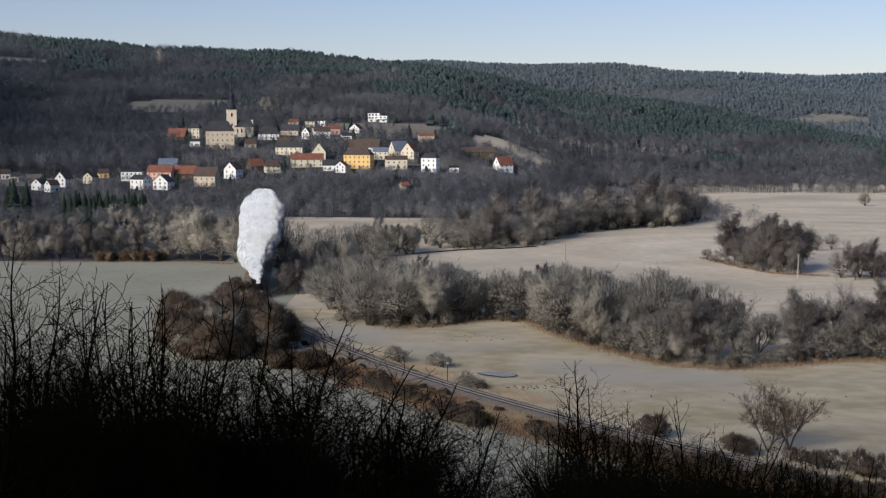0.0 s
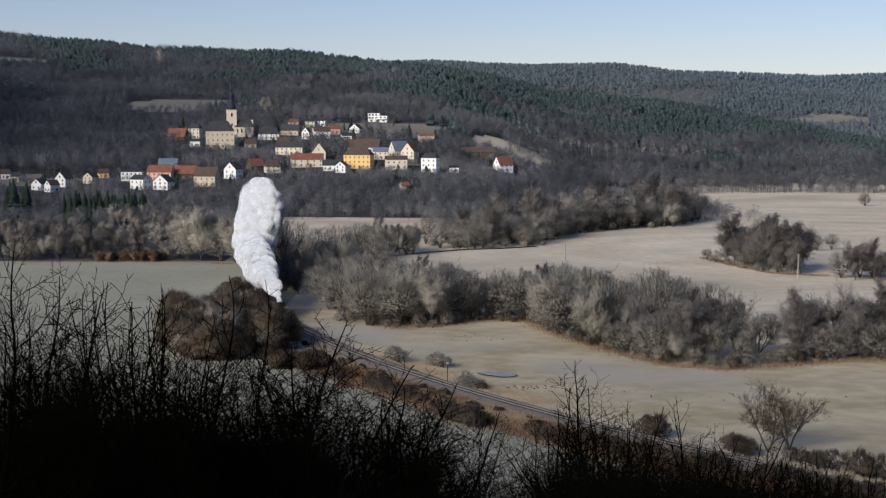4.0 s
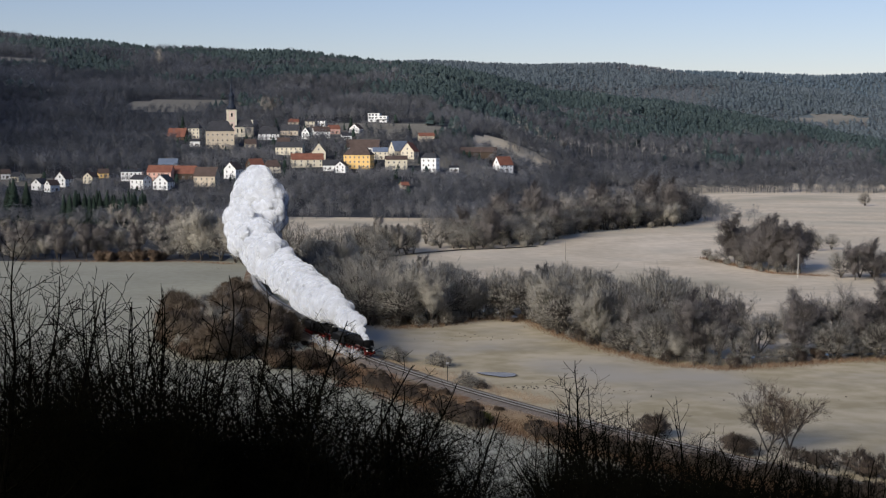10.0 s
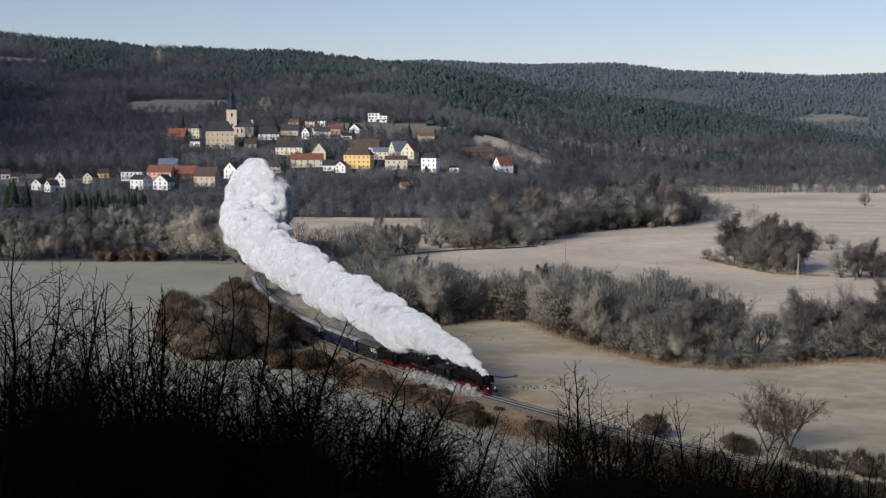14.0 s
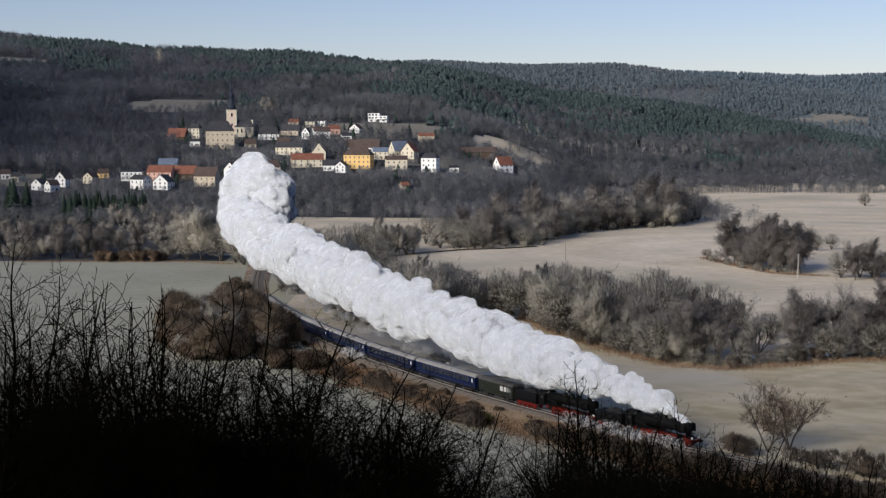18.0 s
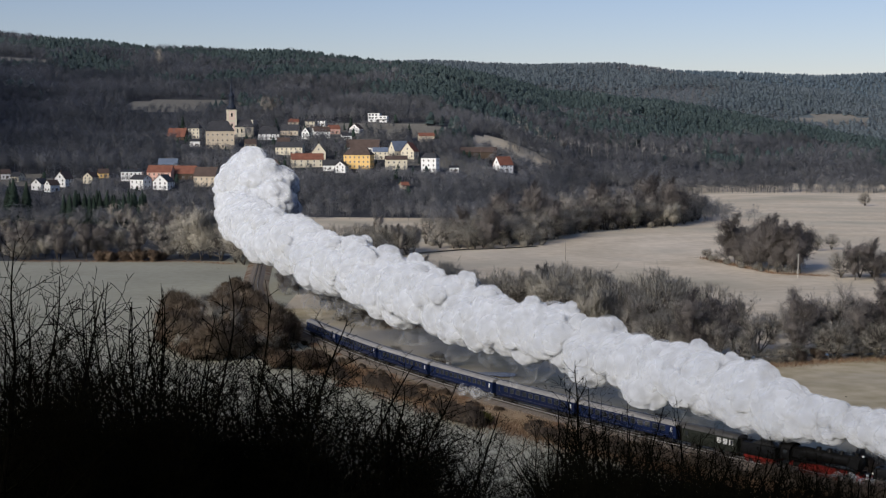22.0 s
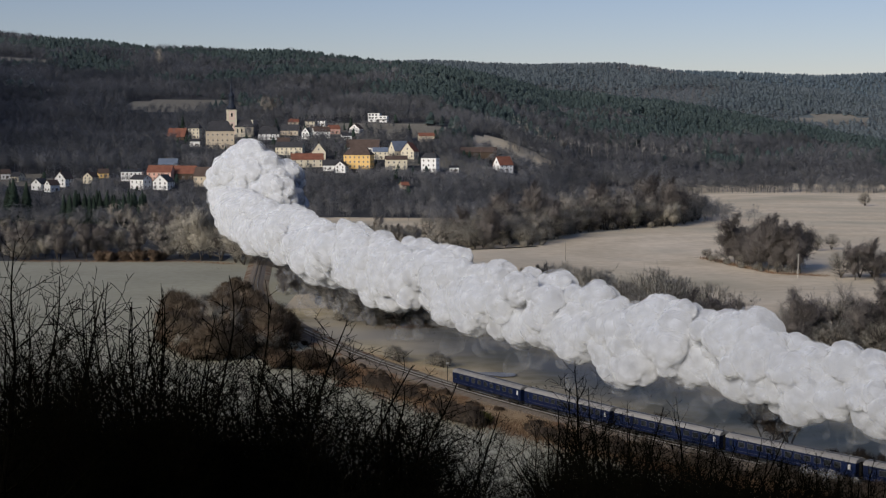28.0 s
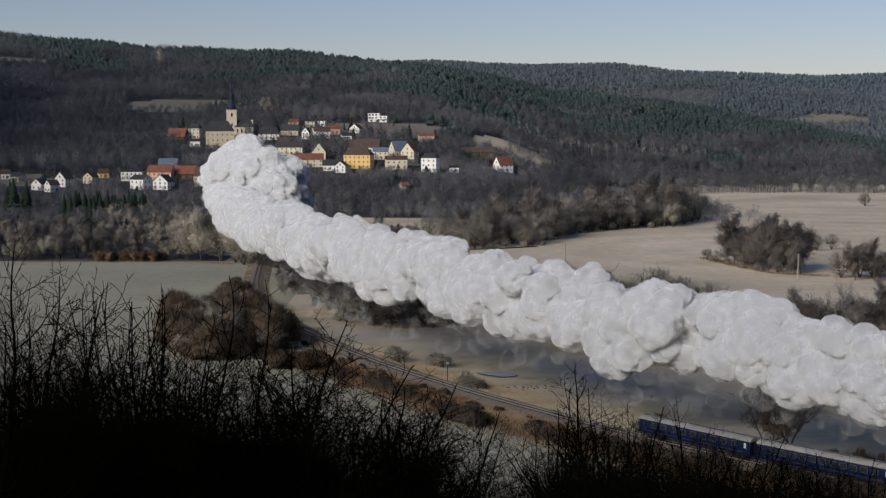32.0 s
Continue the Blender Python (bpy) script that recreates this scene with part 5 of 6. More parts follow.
def villa(x, y):
    """A white modern house in stepped flat-roofed blocks."""
    z = float(height(x, y)) - 0.3
    HOUSE_AT.append((x, y))
    t = thing("villa", "white modern flat-roofed villa with terraces above the village", "house", pose(x, y, z, 0, 0, -8))
    part("wall", Geo().box((-3.5, 0, 3.6), (11.5, 10, 9.2), 0.1).box((5.5, 0, 2.4), (8.0, 10, 6.8), 0.1), WHITE, t)
    part("roof", Geo().box((-3.5, 0, 8.35), (12.2, 10.6, 0.3), 0.05).box((5.7, 0, 5.95), (8.4, 10.6, 0.3), 0.05), SLATE, t)
    for k, (u, zz) in enumerate(((-7.5, 6.7), (-4.5, 6.7), (-1, 6.7), (-7.5, 3.9), (-4.5, 3.9), (-1, 3.9), (3.5, 4.0), (7, 4.0), (-6, 1.2), (0, 1.2), (6, 1.2))):
        part("window", Geo().box((u, -5.05, zz), (1.9, 0.2, 1.5), 0.03), GLASS, t)
    part("balcony", Geo().box((4.0, -5.9, 2.6), (10, 1.7, 0.25), 0.03).box((4.0, -6.7, 3.1), (10, 0.1, 0.9), 0.03), WHITE, t)


house(-127.3, 1132.5, 23.1, 9.0, 6.1, 10.3, -8, CREAM, SLATE, "long cream two-storey house with a dark roof", 0, 2, 6)
house(-107.7, 1077.0, 25.1, 10.0, 5.8, 10.3, 12, CREAM, TILE, "cream house with a red tiled roof", 0, 2, 5)
house(-66.3, 1072.5, 21.6, 13.0, 10.7, 16.4, -12, YELLOW, BROWNTILE, "large ochre house with rows of windows and a hipped brown roof", 5, 3, 6)
house(-86.3, 1062.5, 15.5, 9.0, 4.0, 7.9, 5, WHITE, SLATE, "low white house with a dark roof", 0, 1, 4)
house(-78.7, 1055.2, 10.3, 8.3, 4.8, 8.3, 80, WHITE, SLATE, "white gabled house below an ochre one", 0, 2, 3)
house(-67.5, 1149.0, 27.9, 10.0, 3.8, 10.0, -5, WHITE, BROWNTILE, "long white house with a steep brown roof", 0, 1, 6)
house(-101.3, 1107.7, 12.6, 11.3, 6.4, 13.8, 95, CREAM, SLATE, "old gabled house with a steep dark roof", 0, 2, 3)
house(-51.2, 1114.5, 12.0, 9.0, 6.0, 9.2, 0, CREAM, BLUEROOF, "cream house with a blue roof", 0, 2, 3)
house(-36.5, 1129.0, 14.7, 10.0, 4.7, 12.2, 35, CREAM, BLUEROOF, "house with a steep blue-grey roof and cream walls", 0, 1, 3)
house(-27.3, 1119.7, 11.5, 11.5, 5.6, 12.5, 70, CREAM, TILE, "gabled house with dark timber and a red roof", 0, 2, 3)
house(-37.0, 1070.0, 16.7, 10.0, 7.5, 10.2, 8, CREAM, BROWNTILE, "cream house with two balconies", 0, 2, 4)
house(-9.9, 1059.0, 12.1, 10.0, 11.0, 14.5, -15, WHITE, SLATE, "tall white house with a dark blue roof", 2.5, 3, 3)
house(27.1, 1169.0, 37.9, 12.0, 3.9, 7.8, -4, TIMBER, BROWNTILE, "long low dark timber barn", 0, 1, 4)
house(50.0, 1131.5, 14.5, 9.0, 5.6, 12.2, 38, WHITE, TILE, "white house with a bright red gabled roof", 0, 2, 3)
house(-190.7, 1163.5, 24.0, 15.0, 14.5, 22.6, 10, SAND, SLATE, "massive sandstone manor with a hipped slate roof", 5.5, 3, 6)
house(-220.5, 1212.0, 10.1, 8.0, 9.1, 12.6, -10, CREAM, SLATE, "tall cream house beside the manor", 2, 3, 3)
house(-234.9, 1206.5, 16.2, 11.0, 2.4, 9.5, -12, TIMBER, TILE, "barn with a large red tiled roof", 0, 1, 2)
house(-213.2, 1169.5, 8.5, 7.0, 4.4, 6.3, 5, WHITE, SLATE, "small white house below the manor", 0, 1, 2)
house(-290.2, 978.2, 10.3, 8.5, 4.1, 7.7, 70, WHITE, SLATE, "small white gabled house", 0, 1, 2)
house(-279.9, 971.1, 9.2, 6.1, 4.8, 8.1, 60, WHITE, BROWNTILE, "small white gabled house", 0, 1, 2)
house(-276.9, 991.5, 11.5, 9.0, 5.3, 10.3, 75, WHITE, BROWNTILE, "white gabled house with a brown roof", 0, 2, 3)
house(-260.3, 1002.8, 9.2, 7.5, 4.6, 7.9, 75, CREAM, BROWNTILE, "small cream house on the village slope", 0, 2, 2)
house(-256.5, 1025.0, 7.6, 8.0, 3.4, 6.4, 20, YELLOW, BROWNTILE, "small yellow house on the village slope", 0, 1, 2)
house(-232.6, 1016.0, 15.2, 10.0, 6.3, 7.6, 5, WHITE, SLATE, "white modern house with a flat dark roof", 0, 2, 5)
house(-219.0, 983.5, 12.5, 9.0, 6.9, 9.8, -30, WHITE, SLATE, "white two-storey house with a dark roof", 0, 2, 3)
house(-211.1, 1016.0, 18.4, 10.0, 6.3, 11.0, -6, PINK, TILE, "pink house with a red tiled roof", 0, 2, 5)
house(-216.0, 1069.5, 14.6, 9.0, 2.4, 6.7, 0, WHITE, BLUEROOF, "house with a blue-grey roof", 0, 1, 3)
house(-202.5, 983.8, 11.5, 11.6, 5.3, 10.2, 75, WHITE, SLATE, "white gabled house with a dark roof", 0, 2, 3)
house(-194.2, 1022.5, 17.7, 11.0, 4.2, 9.7, -5, TIMBER, TILE, "dark barn with a red tiled roof", 0, 1, 3)
house(-173.2, 996.0, 16.8, 10.0, 7.4, 13.6, -14, SAND, BROWNTILE, "beige house with a red-brown roof", 0, 2, 4)
house(-158.5, 1027.1, 11.5, 10.1, 6.8, 11.9, 70, WHITE, BROWNTILE, "white gabled house with a brown roof", 0, 2, 3)
house(-147.0, 1062.5, 11.6, 9.0, 3.1, 8.4, 40, TIMBER, TILE, "barn with a red tiled roof", 0, 1, 2)
house(-132.3, 1051.5, 11.1, 9.0, 4.8, 9.2, 20, CREAM, BROWNTILE, "cream house with a half-hipped brown roof", 2, 2, 3)
house(-155.1, 1210.0, 18.2, 10.0, 5.0, 11.0, 10, WHITE, SLATE, "white house with a steep dark slate roof", 3, 2, 4)
house(-138.3, 1235.5, 16.3, 9.0, 4.1, 9.2, -8, SAND, SLATE, "grey house with a dark roof", 0, 1, 3)
house(-121.6, 1213.4, 9.2, 6.7, 6.0, 10.1, 80, WHITE, SLATE, "narrow pale gabled house", 0, 2, 2)
house(-109.2, 1218.5, 14.8, 9.0, 6.1, 10.1, 20, WHITE, BROWNTILE, "white house with a brown roof", 0, 2, 3)
house(-125.3, 1283.0, 8.2, 8.0, 5.3, 7.5, 10, CREAM, SLATE, "small cream house on the village slope", 0, 2, 2)
house(-114.3, 1291.0, 7.2, 8.0, 4.8, 7.0, -10, WHITE, SLATE, "small white house on the village slope", 0, 2, 2)
house(-99.9, 1244.0, 9.8, 8.0, 4.6, 7.8, 25, PINK, TILE, "small house with salmon walls", 0, 1, 2)
house(-86.3, 1212.0, 8.6, 8.0, 3.5, 6.0, 15, WHITE, SLATE, "small white house on the village slope", 0, 1, 2)
house(-142.1, 1296.0, 9.7, 8.0, 2.7, 5.4, 0, SAND, TILE, "small house with a red roof above", 0, 1, 2)
house(-15.0, 1204.5, 13.4, 9.0, 5.0, 7.5, 10, SAND, TILE, "low brown outbuilding with red roof", 0, 1, 2)
house(8.7, 1070.5, 7.6, 7.0, 3.6, 4.9, 0, WHITE, SLATE, "small white shed beside the road", 0, 1, 2)
house(-28.4, 992.5, 5.6, 7.0, 2.4, 4.5, 20, SAND, TILE, "small house with a red roof among trees", 0, 1, 2)
house(-327.7, 1017.0, 6.4, 8.0, 3.8, 6.8, 20, WHITE, BROWNTILE, "small white house on the village slope", 0, 1, 2)
house(-316.0, 1009.0, 7.1, 8.0, 3.4, 6.3, -20, CREAM, SLATE, "small cream house on the village slope", 0, 1, 2)
house(-136.9, 1168.0, 10.2, 8.0, 3.9, 8.2, 10, SAND, BROWNTILE, "weathered house with a brown roof", 0, 1, 2)
house(-79.7, 1251.9, 9.2, 9.9, 3.6, 7.8, 70, WHITE, BROWNTILE, "small gabled house on the village slope", 0, 1, 2)
house(-165.3, 1167.0, 9.2, 8.0, 2.9, 6.8, 15, SAND, BROWNTILE, "small outbuilding with a brown roof", 0, 1, 2)
church(-189.8, 1223.0)
villa(-62.7, 1320.0)


# ---- woods on the hills: uncountable, joined
def conifer_shape(rng, tiers=4, girth=0.2, blunt=0.0):
    """Tiers of ragged boughs on a stem; blunt: how round the head is. Places, faces and soft normals."""
    vs, ts, n0 = [], [], 0
    for k in range(tiers):
        u = k / tiers
        z0, z1 = 0.1 + 0.8 * u, min(1.0, 0.1 + 0.8 * u + 0.3 + 0.1 * blunt)
        r = girth * ((1 - u) * (1 - blunt) + math.sqrt(1 - u * u) * blunt)
        m = 8
        a = np.arange(m) * math.tau / m + k
        rr = r * rng.uniform(0.6, 1.3, m)
        top = [[rng.normal(0, 0.02), rng.normal(0, 0.02), z1]]
        vs.append(np.concatenate([np.stack([np.cos(a) * rr, np.sin(a) * rr, z0 + rng.uniform(-0.06, 0.04, m)], 1), top]))
        i = np.arange(m)
        ts.append(np.stack([i, (i + 1) % m, 0 * i + m], 1) + n0)
        n0 += m + 1
    v = np.concatenate(vs)
    return v, np.concatenate(ts), unit(unit(v * [1, 1, 0] + 1e-4) * [[0.5, 0.5, 0]] + [0, 0, 0.85] + rng.normal(0, 0.1, v.shape))


def bare_shape(rng, n=70, wide=0.3, w=0.016, stem=0.012):
    """A leafless crown: blades fanning up and out, round in outline, over a thin trunk."""
    u = unit(rng.normal(0, 1, (n, 3)))
    lump = unit(rng.normal(0, 1, (7, 3)))
    rad = rng.random(n) ** 0.4 * (0.8 + 0.3 * ((u @ lump.T).max(1) > 0.8))
    tip = np.array([0, 0, 0.6]) + u * rad[:, None] * np.array([wide, wide, 0.4])
    way = unit(u * 0.6 + rng.normal(0, 0.6, (n, 3)) + np.array([0, 0, 0.35]))
    root = tip - way * rng.uniform(0.07, 0.17, n)[:, None]
    d = tip - root
    s = np.cross(d, rng.normal(0, 1, (n, 3)))
    s *= (w * rng.uniform(0.6, 1.6, n) / (np.linalg.norm(s, axis=1) + 1e-9))[:, None]
    v = np.stack([root - s, root + s, tip], 1).reshape(-1, 3)
    tv = np.array([[-stem, 0, 0], [stem, 0, 0], [0, 0, 0.75], [0, -stem, 0], [0, stem, 0], [0, 0, 0.75]])
    v = np.concatenate([v, tv])
    nrm = unit(v - np.array([0, 0, 0.42]) + rng.normal(0, 0.08, v.shape))
    return v, wound(v, np.arange(len(v)).reshape(-1, 3), nrm), nrm


def scatter(name, label, shapes, x, y, h, material, seed, parent=None):
    """Copies of small shapes at (x, y), joined into one mesh."""
    rng = np.random.default_rng(seed)
    z = height(x, y) - 0.3
    which = rng.integers(0, len(shapes), len(x))
    vs, ts, ns, n0 = [], [], [], 0
    for k, (sv, st, sn) in enumerate(shapes):
        m = which == k
        if not m.any():
            continue
        a = rng.uniform(0, math.tau, m.sum())
        c, s = np.cos(a)[:, None], np.sin(a)[:, None]
        wide = rng.uniform(0.85, 1.2, m.sum())[:, None]
        hh = h[m][:, None]
        v = np.stack([(sv[None, :, 0] * c - sv[None, :, 1] * s) * hh * wide + x[m][:, None],
                      (sv[None, :, 0] * s + sv[None, :, 1] * c) * hh * wide + y[m][:, None],
                      sv[None, :, 2] * hh + z[m][:, None]], -1)
        nn = np.stack([sn[None, :, 0] * c - sn[None, :, 1] * s, sn[None, :, 0] * s + sn[None, :, 1] * c, sn[None, :, 2] + 0 * hh], -1)
        t = st[None] + (np.arange(m.sum()) * len(sv))[:, None, None] + n0
        vs.append(v.reshape(-1, 3))
        ns.append(nn.reshape(-1, 3))
        ts.append(t.reshape(-1, 3))
        n0 += v.shape[0] * v.shape[1]
    ob = new(name, bulk_mesh(name, np.concatenate(vs), np.concatenate(ts), material, np.concatenate(ns)))
    return tagged(ob, label, "woodland", kind="stuff")


def wood_points(x0, x1, y0, y1, gap, seed, view=0.36):
    """Jittered places within the part of the plan that can be seen."""
    rng = np.random.default_rng(seed)
    gx, gy = np.meshgrid(np.arange(x0, x1, gap), np.arange(y0, y1, gap))
    x = gx.ravel() + rng.uniform(-0.9, 0.9, gx.size) * gap
    y = gy.ravel() + rng.uniform(-0.9, 0.9, gx.size) * gap
    keep = np.abs(x) < y * view
    return x[keep], y[keep]


def build_woods():
    rng = np.random.default_rng(5)
    spr = [conifer_shape(rng, 5, 0.25 + 0.03 * k, 0.25 * (k % 4)) for k in range(8)]
    dec = [bare_shape(rng, 170, 0.34, 0.0085) for _ in range(6)]
    low = [bare_shape(rng, 40, 0.4, 0.02) for _ in range(5)]
    lospr = [conifer_shape(rng, 3, 0.36, 0.3 + 0.2 * k) for k in range(4)]
    # village hill and spur
    x, y = wood_points(-720, 760, 900, 2060, 7.0, 21)
    z = height(x, y)
    keep = (z > 4) & (village_hill(x, y) >= z - 0.5)
    for mx, my, a, b in MEADOWS:
        keep &= ((x - mx) / a) ** 2 + ((y - my) / b) ** 2 > 1
    for hx, hy in HOUSE_AT:
        keep &= (np.abs(x - hx) > 15) | (y < hy - 42) | (y > hy + 14)
    x, y, z = x[keep], y[keep], z[keep]
    patch = wob(x, y, 42, 7) + 0.5 * wob(x, y, 17, 9)
    crest = np.interp(x, [-700, -300, -120, 0, 120, 300, 600], [0.95, 0.9, 0.8, 0.66, 0.55, 0.5, 0.45])
    share = z / np.maximum(village_hill(x, np.full_like(x, 1950.0)) + 1, 20)
    con = share + patch * 0.3 + rng.normal(0, 0.09, len(x)) > crest
    # bare wood on the left takes the copy with shade in its colour
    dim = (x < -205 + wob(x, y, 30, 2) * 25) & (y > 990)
    h = rng.uniform(10, 17, len(x)) + 3 * wob(x, y, 23, 4) + 3.5 * wob(x, y, 75, 8)
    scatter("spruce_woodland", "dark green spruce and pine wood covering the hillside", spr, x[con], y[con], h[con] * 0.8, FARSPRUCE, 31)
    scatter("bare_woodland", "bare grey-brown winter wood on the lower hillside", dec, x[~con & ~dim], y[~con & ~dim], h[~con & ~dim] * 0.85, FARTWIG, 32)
    scatter("beech_woodland", "bare wood on the left hillside, darkened for shade", dec, x[~con & dim], y[~con & dim], h[~con & dim] * 0.9, DARKTWIG, 36)
    g = np.random.default_rng(37)
    bx = g.uniform(70, 330, 90)
    by = 1370 + 0.42 * bx + g.normal(0, 22, 90)
    pale = [bare_shape(rng, 22, 0.16, 0.006, 0.02) for _ in range(4)]
    scatter("birch_woodland", "pale slender birch stems at the edge of the spruce wood", pale, bx, by, g.uniform(15, 21, 90), BIRCHBARK, 38)
    # the ridge beyond, and the last one, in colours tinted for haze
    x, y = wood_points(-420, 1250, 2150, 3330, 9.0, 22)
    z = height(x, y)
    keep = (z > 6) & (back_ridge(x, y) >= z - 0.5)
    x, y = x[keep], y[keep]
    patch = wob(x, y, 150, 3) + 0.6 * wob(x, y, 61, 2)
    con = patch + rng.normal(0, 0.35, len(x)) > -0.15 + 0.5 * wob(x, y, 210, 6)
    keep = ((x - 726) / 75) ** 2 + ((y - 2545) / 45) ** 2 > 1
    x, y, con = x[keep], y[keep], con[keep]
    h = rng.uniform(10, 13, len(x)) + 1.5 * wob(x, y, 90, 2)
    scatter("far_spruce_woodland", "distant conifer wood on the ridge, tinted blue for haze", lospr, x[con], y[con], h[con] * 1.1, FARHAZE, 33)
    scatter("far_bare_woodland", "distant bare wood on the ridge, greyed for haze", low, x[~con], y[~con], h[~con], FARBARE, 34)
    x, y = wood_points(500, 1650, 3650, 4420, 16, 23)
    scatter("horizon_woodland", "wooded skyline tinted faint blue for haze", lospr, x, y, rng.uniform(12, 17, len(x)), HORIZON, 35)
    # gardens and hedges between the houses
    x, y = wood_points(-300, 70, 960, 1330, 5.0, 51)
    keep = np.zeros(len(x), bool)
    for hx, hy in HOUSE_AT:
        keep |= (np.abs(x - hx) < 17) & (y > hy - 44) & (y < hy + 16)
    for hx, hy in HOUSE_AT:
        keep &= (np.abs(x - hx) > 13) | (y < hy - 14) | (y > hy + 9)
    x, y = x[keep], y[keep]
    g = np.random.default_rng(52).uniform(2.2, 8.5, len(x))
    pick = np.random.default_rng(54).random(len(x)) < 0.07
    scatter("garden_conifers", "small dark green conifers and yews in the village gardens", [conifer_shape(rng, 4, 0.2 + 0.06 * k, 0.3 * k) for k in range(3)], x[pick], y[pick], g[pick] * 0.9 + 1.5, SPRUCE, 55)
    x, y, g = x[~pick], y[~pick], g[~pick]
    scatter("garden_scrub", "bare hedges and small garden trees between the houses", dec, x, y, g, FARTWIG, 53)
    g = np.random.default_rng(56)
    at = np.repeat(np.array(HOUSE_AT), 4, 0)
    tx, ty = at[:, 0] + g.uniform(-15, 15, len(at)), at[:, 1] - g.uniform(8.5, 15, len(at))
    scatter("garden_trees", "bare garden trees standing before the village houses", dec, tx, ty, g.uniform(3, 7.5, len(at)), FARTWIG, 57)
    # bare woods at the foot of the hills, between fields and village
    for nm, x0, x1, y0, y1, gap, seed in (("a", -330, 40, 800, 985, 8.0, 41), ("b", -10, 190, 850, 1200, 9.0, 42), ("c", 60, 640, 1255, 1345, 9.0, 43)):
        x, y = wood_points(x0, x1, y0, y1, gap, seed)
        keep = np.ones(len(x), bool)
        for mx, my, a, b in GLADES:
            keep &= ((x - mx) / a) ** 2 + ((y - my) / b) ** 2 > 1
        for hx, hy in HOUSE_AT:
            keep &= (np.abs(x - hx) > 14) | (y < hy - 38) | (y > hy + 12)
        x, y = x[keep], y[keep]
        scatter("riverside_woodland", "bare grey-brown trees and scrub at the foot of the hill", dec, x, y, np.random.default_rng(seed).uniform(8, 15, len(x)) * (1.45 if nm == "c" else 1.0), FARTWIG, seed)


GLADES = [(-60, 825, 55, 52), (95, 900, 60, 60), (330, 1200, 160, 60)]
build_woods()


# ---- trees and bushes, stretch by stretch
belt(["willow"], [(-30, 410), (-14, 392), (-3, 394), (13, 412), (27, 402), (35, 376), (44, 352)], 4, 8.0, 11, 1.12, 1, 2.5, "willows along the river")
belt(["river", "alder", "willow", "river"], [(46, 350), (55, 333), (67, 326), (84, 332), (99, 338), (122, 340)], 2, 8.5, 9, 0.98, 21, 2.5, "trees along the river")
belt(["osier", "willow"], [(44, 352), (55, 331), (67, 323), (84, 329), (99, 335), (122, 337)], 1, 6.5, 9, 0.8, 22, 2.0, "willows along the river")
belt(["willow", "slender"], [(-36, 622), (-22, 620), (-8, 640)], 3, 8, 12, 1.0, 2, 3, "willows along the river")
belt(["dome", "river", "osier", "river", "dome", "alder"], [(-4, 660), (18, 660), (44, 676), (76, 771), (105, 793), (135, 817), (168, 882)], 3, 8.5, 17, 1.0, 3, 7, "trees along the old stream")
belt(["osier", "palebush", "osier", "willow"], [(-4, 656), (18, 656), (44, 672), (76, 767), (105, 789), (135, 813), (168, 878)], 2, 6.0, 16, 1.05, 23, 4, "underwood along the old stream")
belt(["dome", "river", "dome"], [(0, 668), (44, 690), (76, 785), (120, 815)], 2, 13, 20, 1.1, 24, 6, "trees along the old stream")
belt(["river", "alder", "river"], [(52, 735), (80, 768), (105, 793), (135, 817), (168, 882)], 3, 8.0, 13, 1.3, 26, 4, "trees along the old stream")
belt(["osier", "palebush"], [(116, 606), (123, 567), (130, 540), (145, 533)], 1, 6.0, 5, 0.8, 25, 2, "underwood of the alder clump")
belt(["alder"], [(124, 585), (128, 556), (133, 540), (142, 536)], 3, 5.5, 7, 1.0, 4, 2, "alder clump in the meadow")
belt(["alder", "willow"], [(150, 512), (172, 512), (190, 530)], 2, 9, 12, 0.85, 5, 3)
belt(["willow"], [(-122, 600), (-107, 596), (-85, 578), (-72, 560)], 2, 9, 13, 1.4, 6, 3)
belt(["bush"], [(-150, 590), (-122, 590)], 2, 5, 6, 1.6, 7, 2)
belt(["alder"], [(-54, 462), (-57, 485), (-60, 510)], 2, 6, 5, 0.62, 10, 1)
belt(["spruce"], [(-236, 838), (-186, 838)], 5, 3.4, 6, 0.95, 13, 1.5, "dark spruce clump")
for _x, _y, _s in ((-268, 846, 1.5), (-261, 850, 1.3), (-274, 853, 1.25), (-264, 858, 1.4)):
    plant("spruce", _x, _y, _s, group="tall spruces at the wood's edge")
for _x, _y, _s in ((-176, 800, 1.15), (-171, 806, 1.25), (-164, 796, 1.0), (-158, 802, 1.1), (-182, 793, 1.0), (-152, 797, 0.95), (-149, 806, 1.05), (-190, 800, 1.1)):
    plant("birch", _x, _y, _s, group="birches at the wood's edge")
belt(["osier", "osier", "bush"], [(-30, 408), (-14, 391), (-3, 393), (13, 411), (27, 402), (36, 378), (46, 353), (57, 332), (69, 325), (86, 331), (101, 337), (118, 339)], 1, 6.5, 6, 0.8, 15, 1.5, "underwood along the river")
belt(["osier", "palehedge", "hedge", "palehedge"], [(-32, 402), (-16, 387), (-3, 389), (12, 406), (26, 398), (34, 374), (43, 349), (54, 328), (67, 321), (84, 327), (99, 333), (120, 335)], 1, 4.6, 6, 0.85, 18, 1.5, "underwood along the river")
belt(["willow", "slender"], [(-30, 452), (0, 446), (30, 440), (60, 385), (90, 368), (125, 362)], 1, 10, 9, 0.9, 16, 4, "willows along the river")
for _x, _y, _k, _s in PALE_TREES:
    plant(_k, _x, _y, _s)
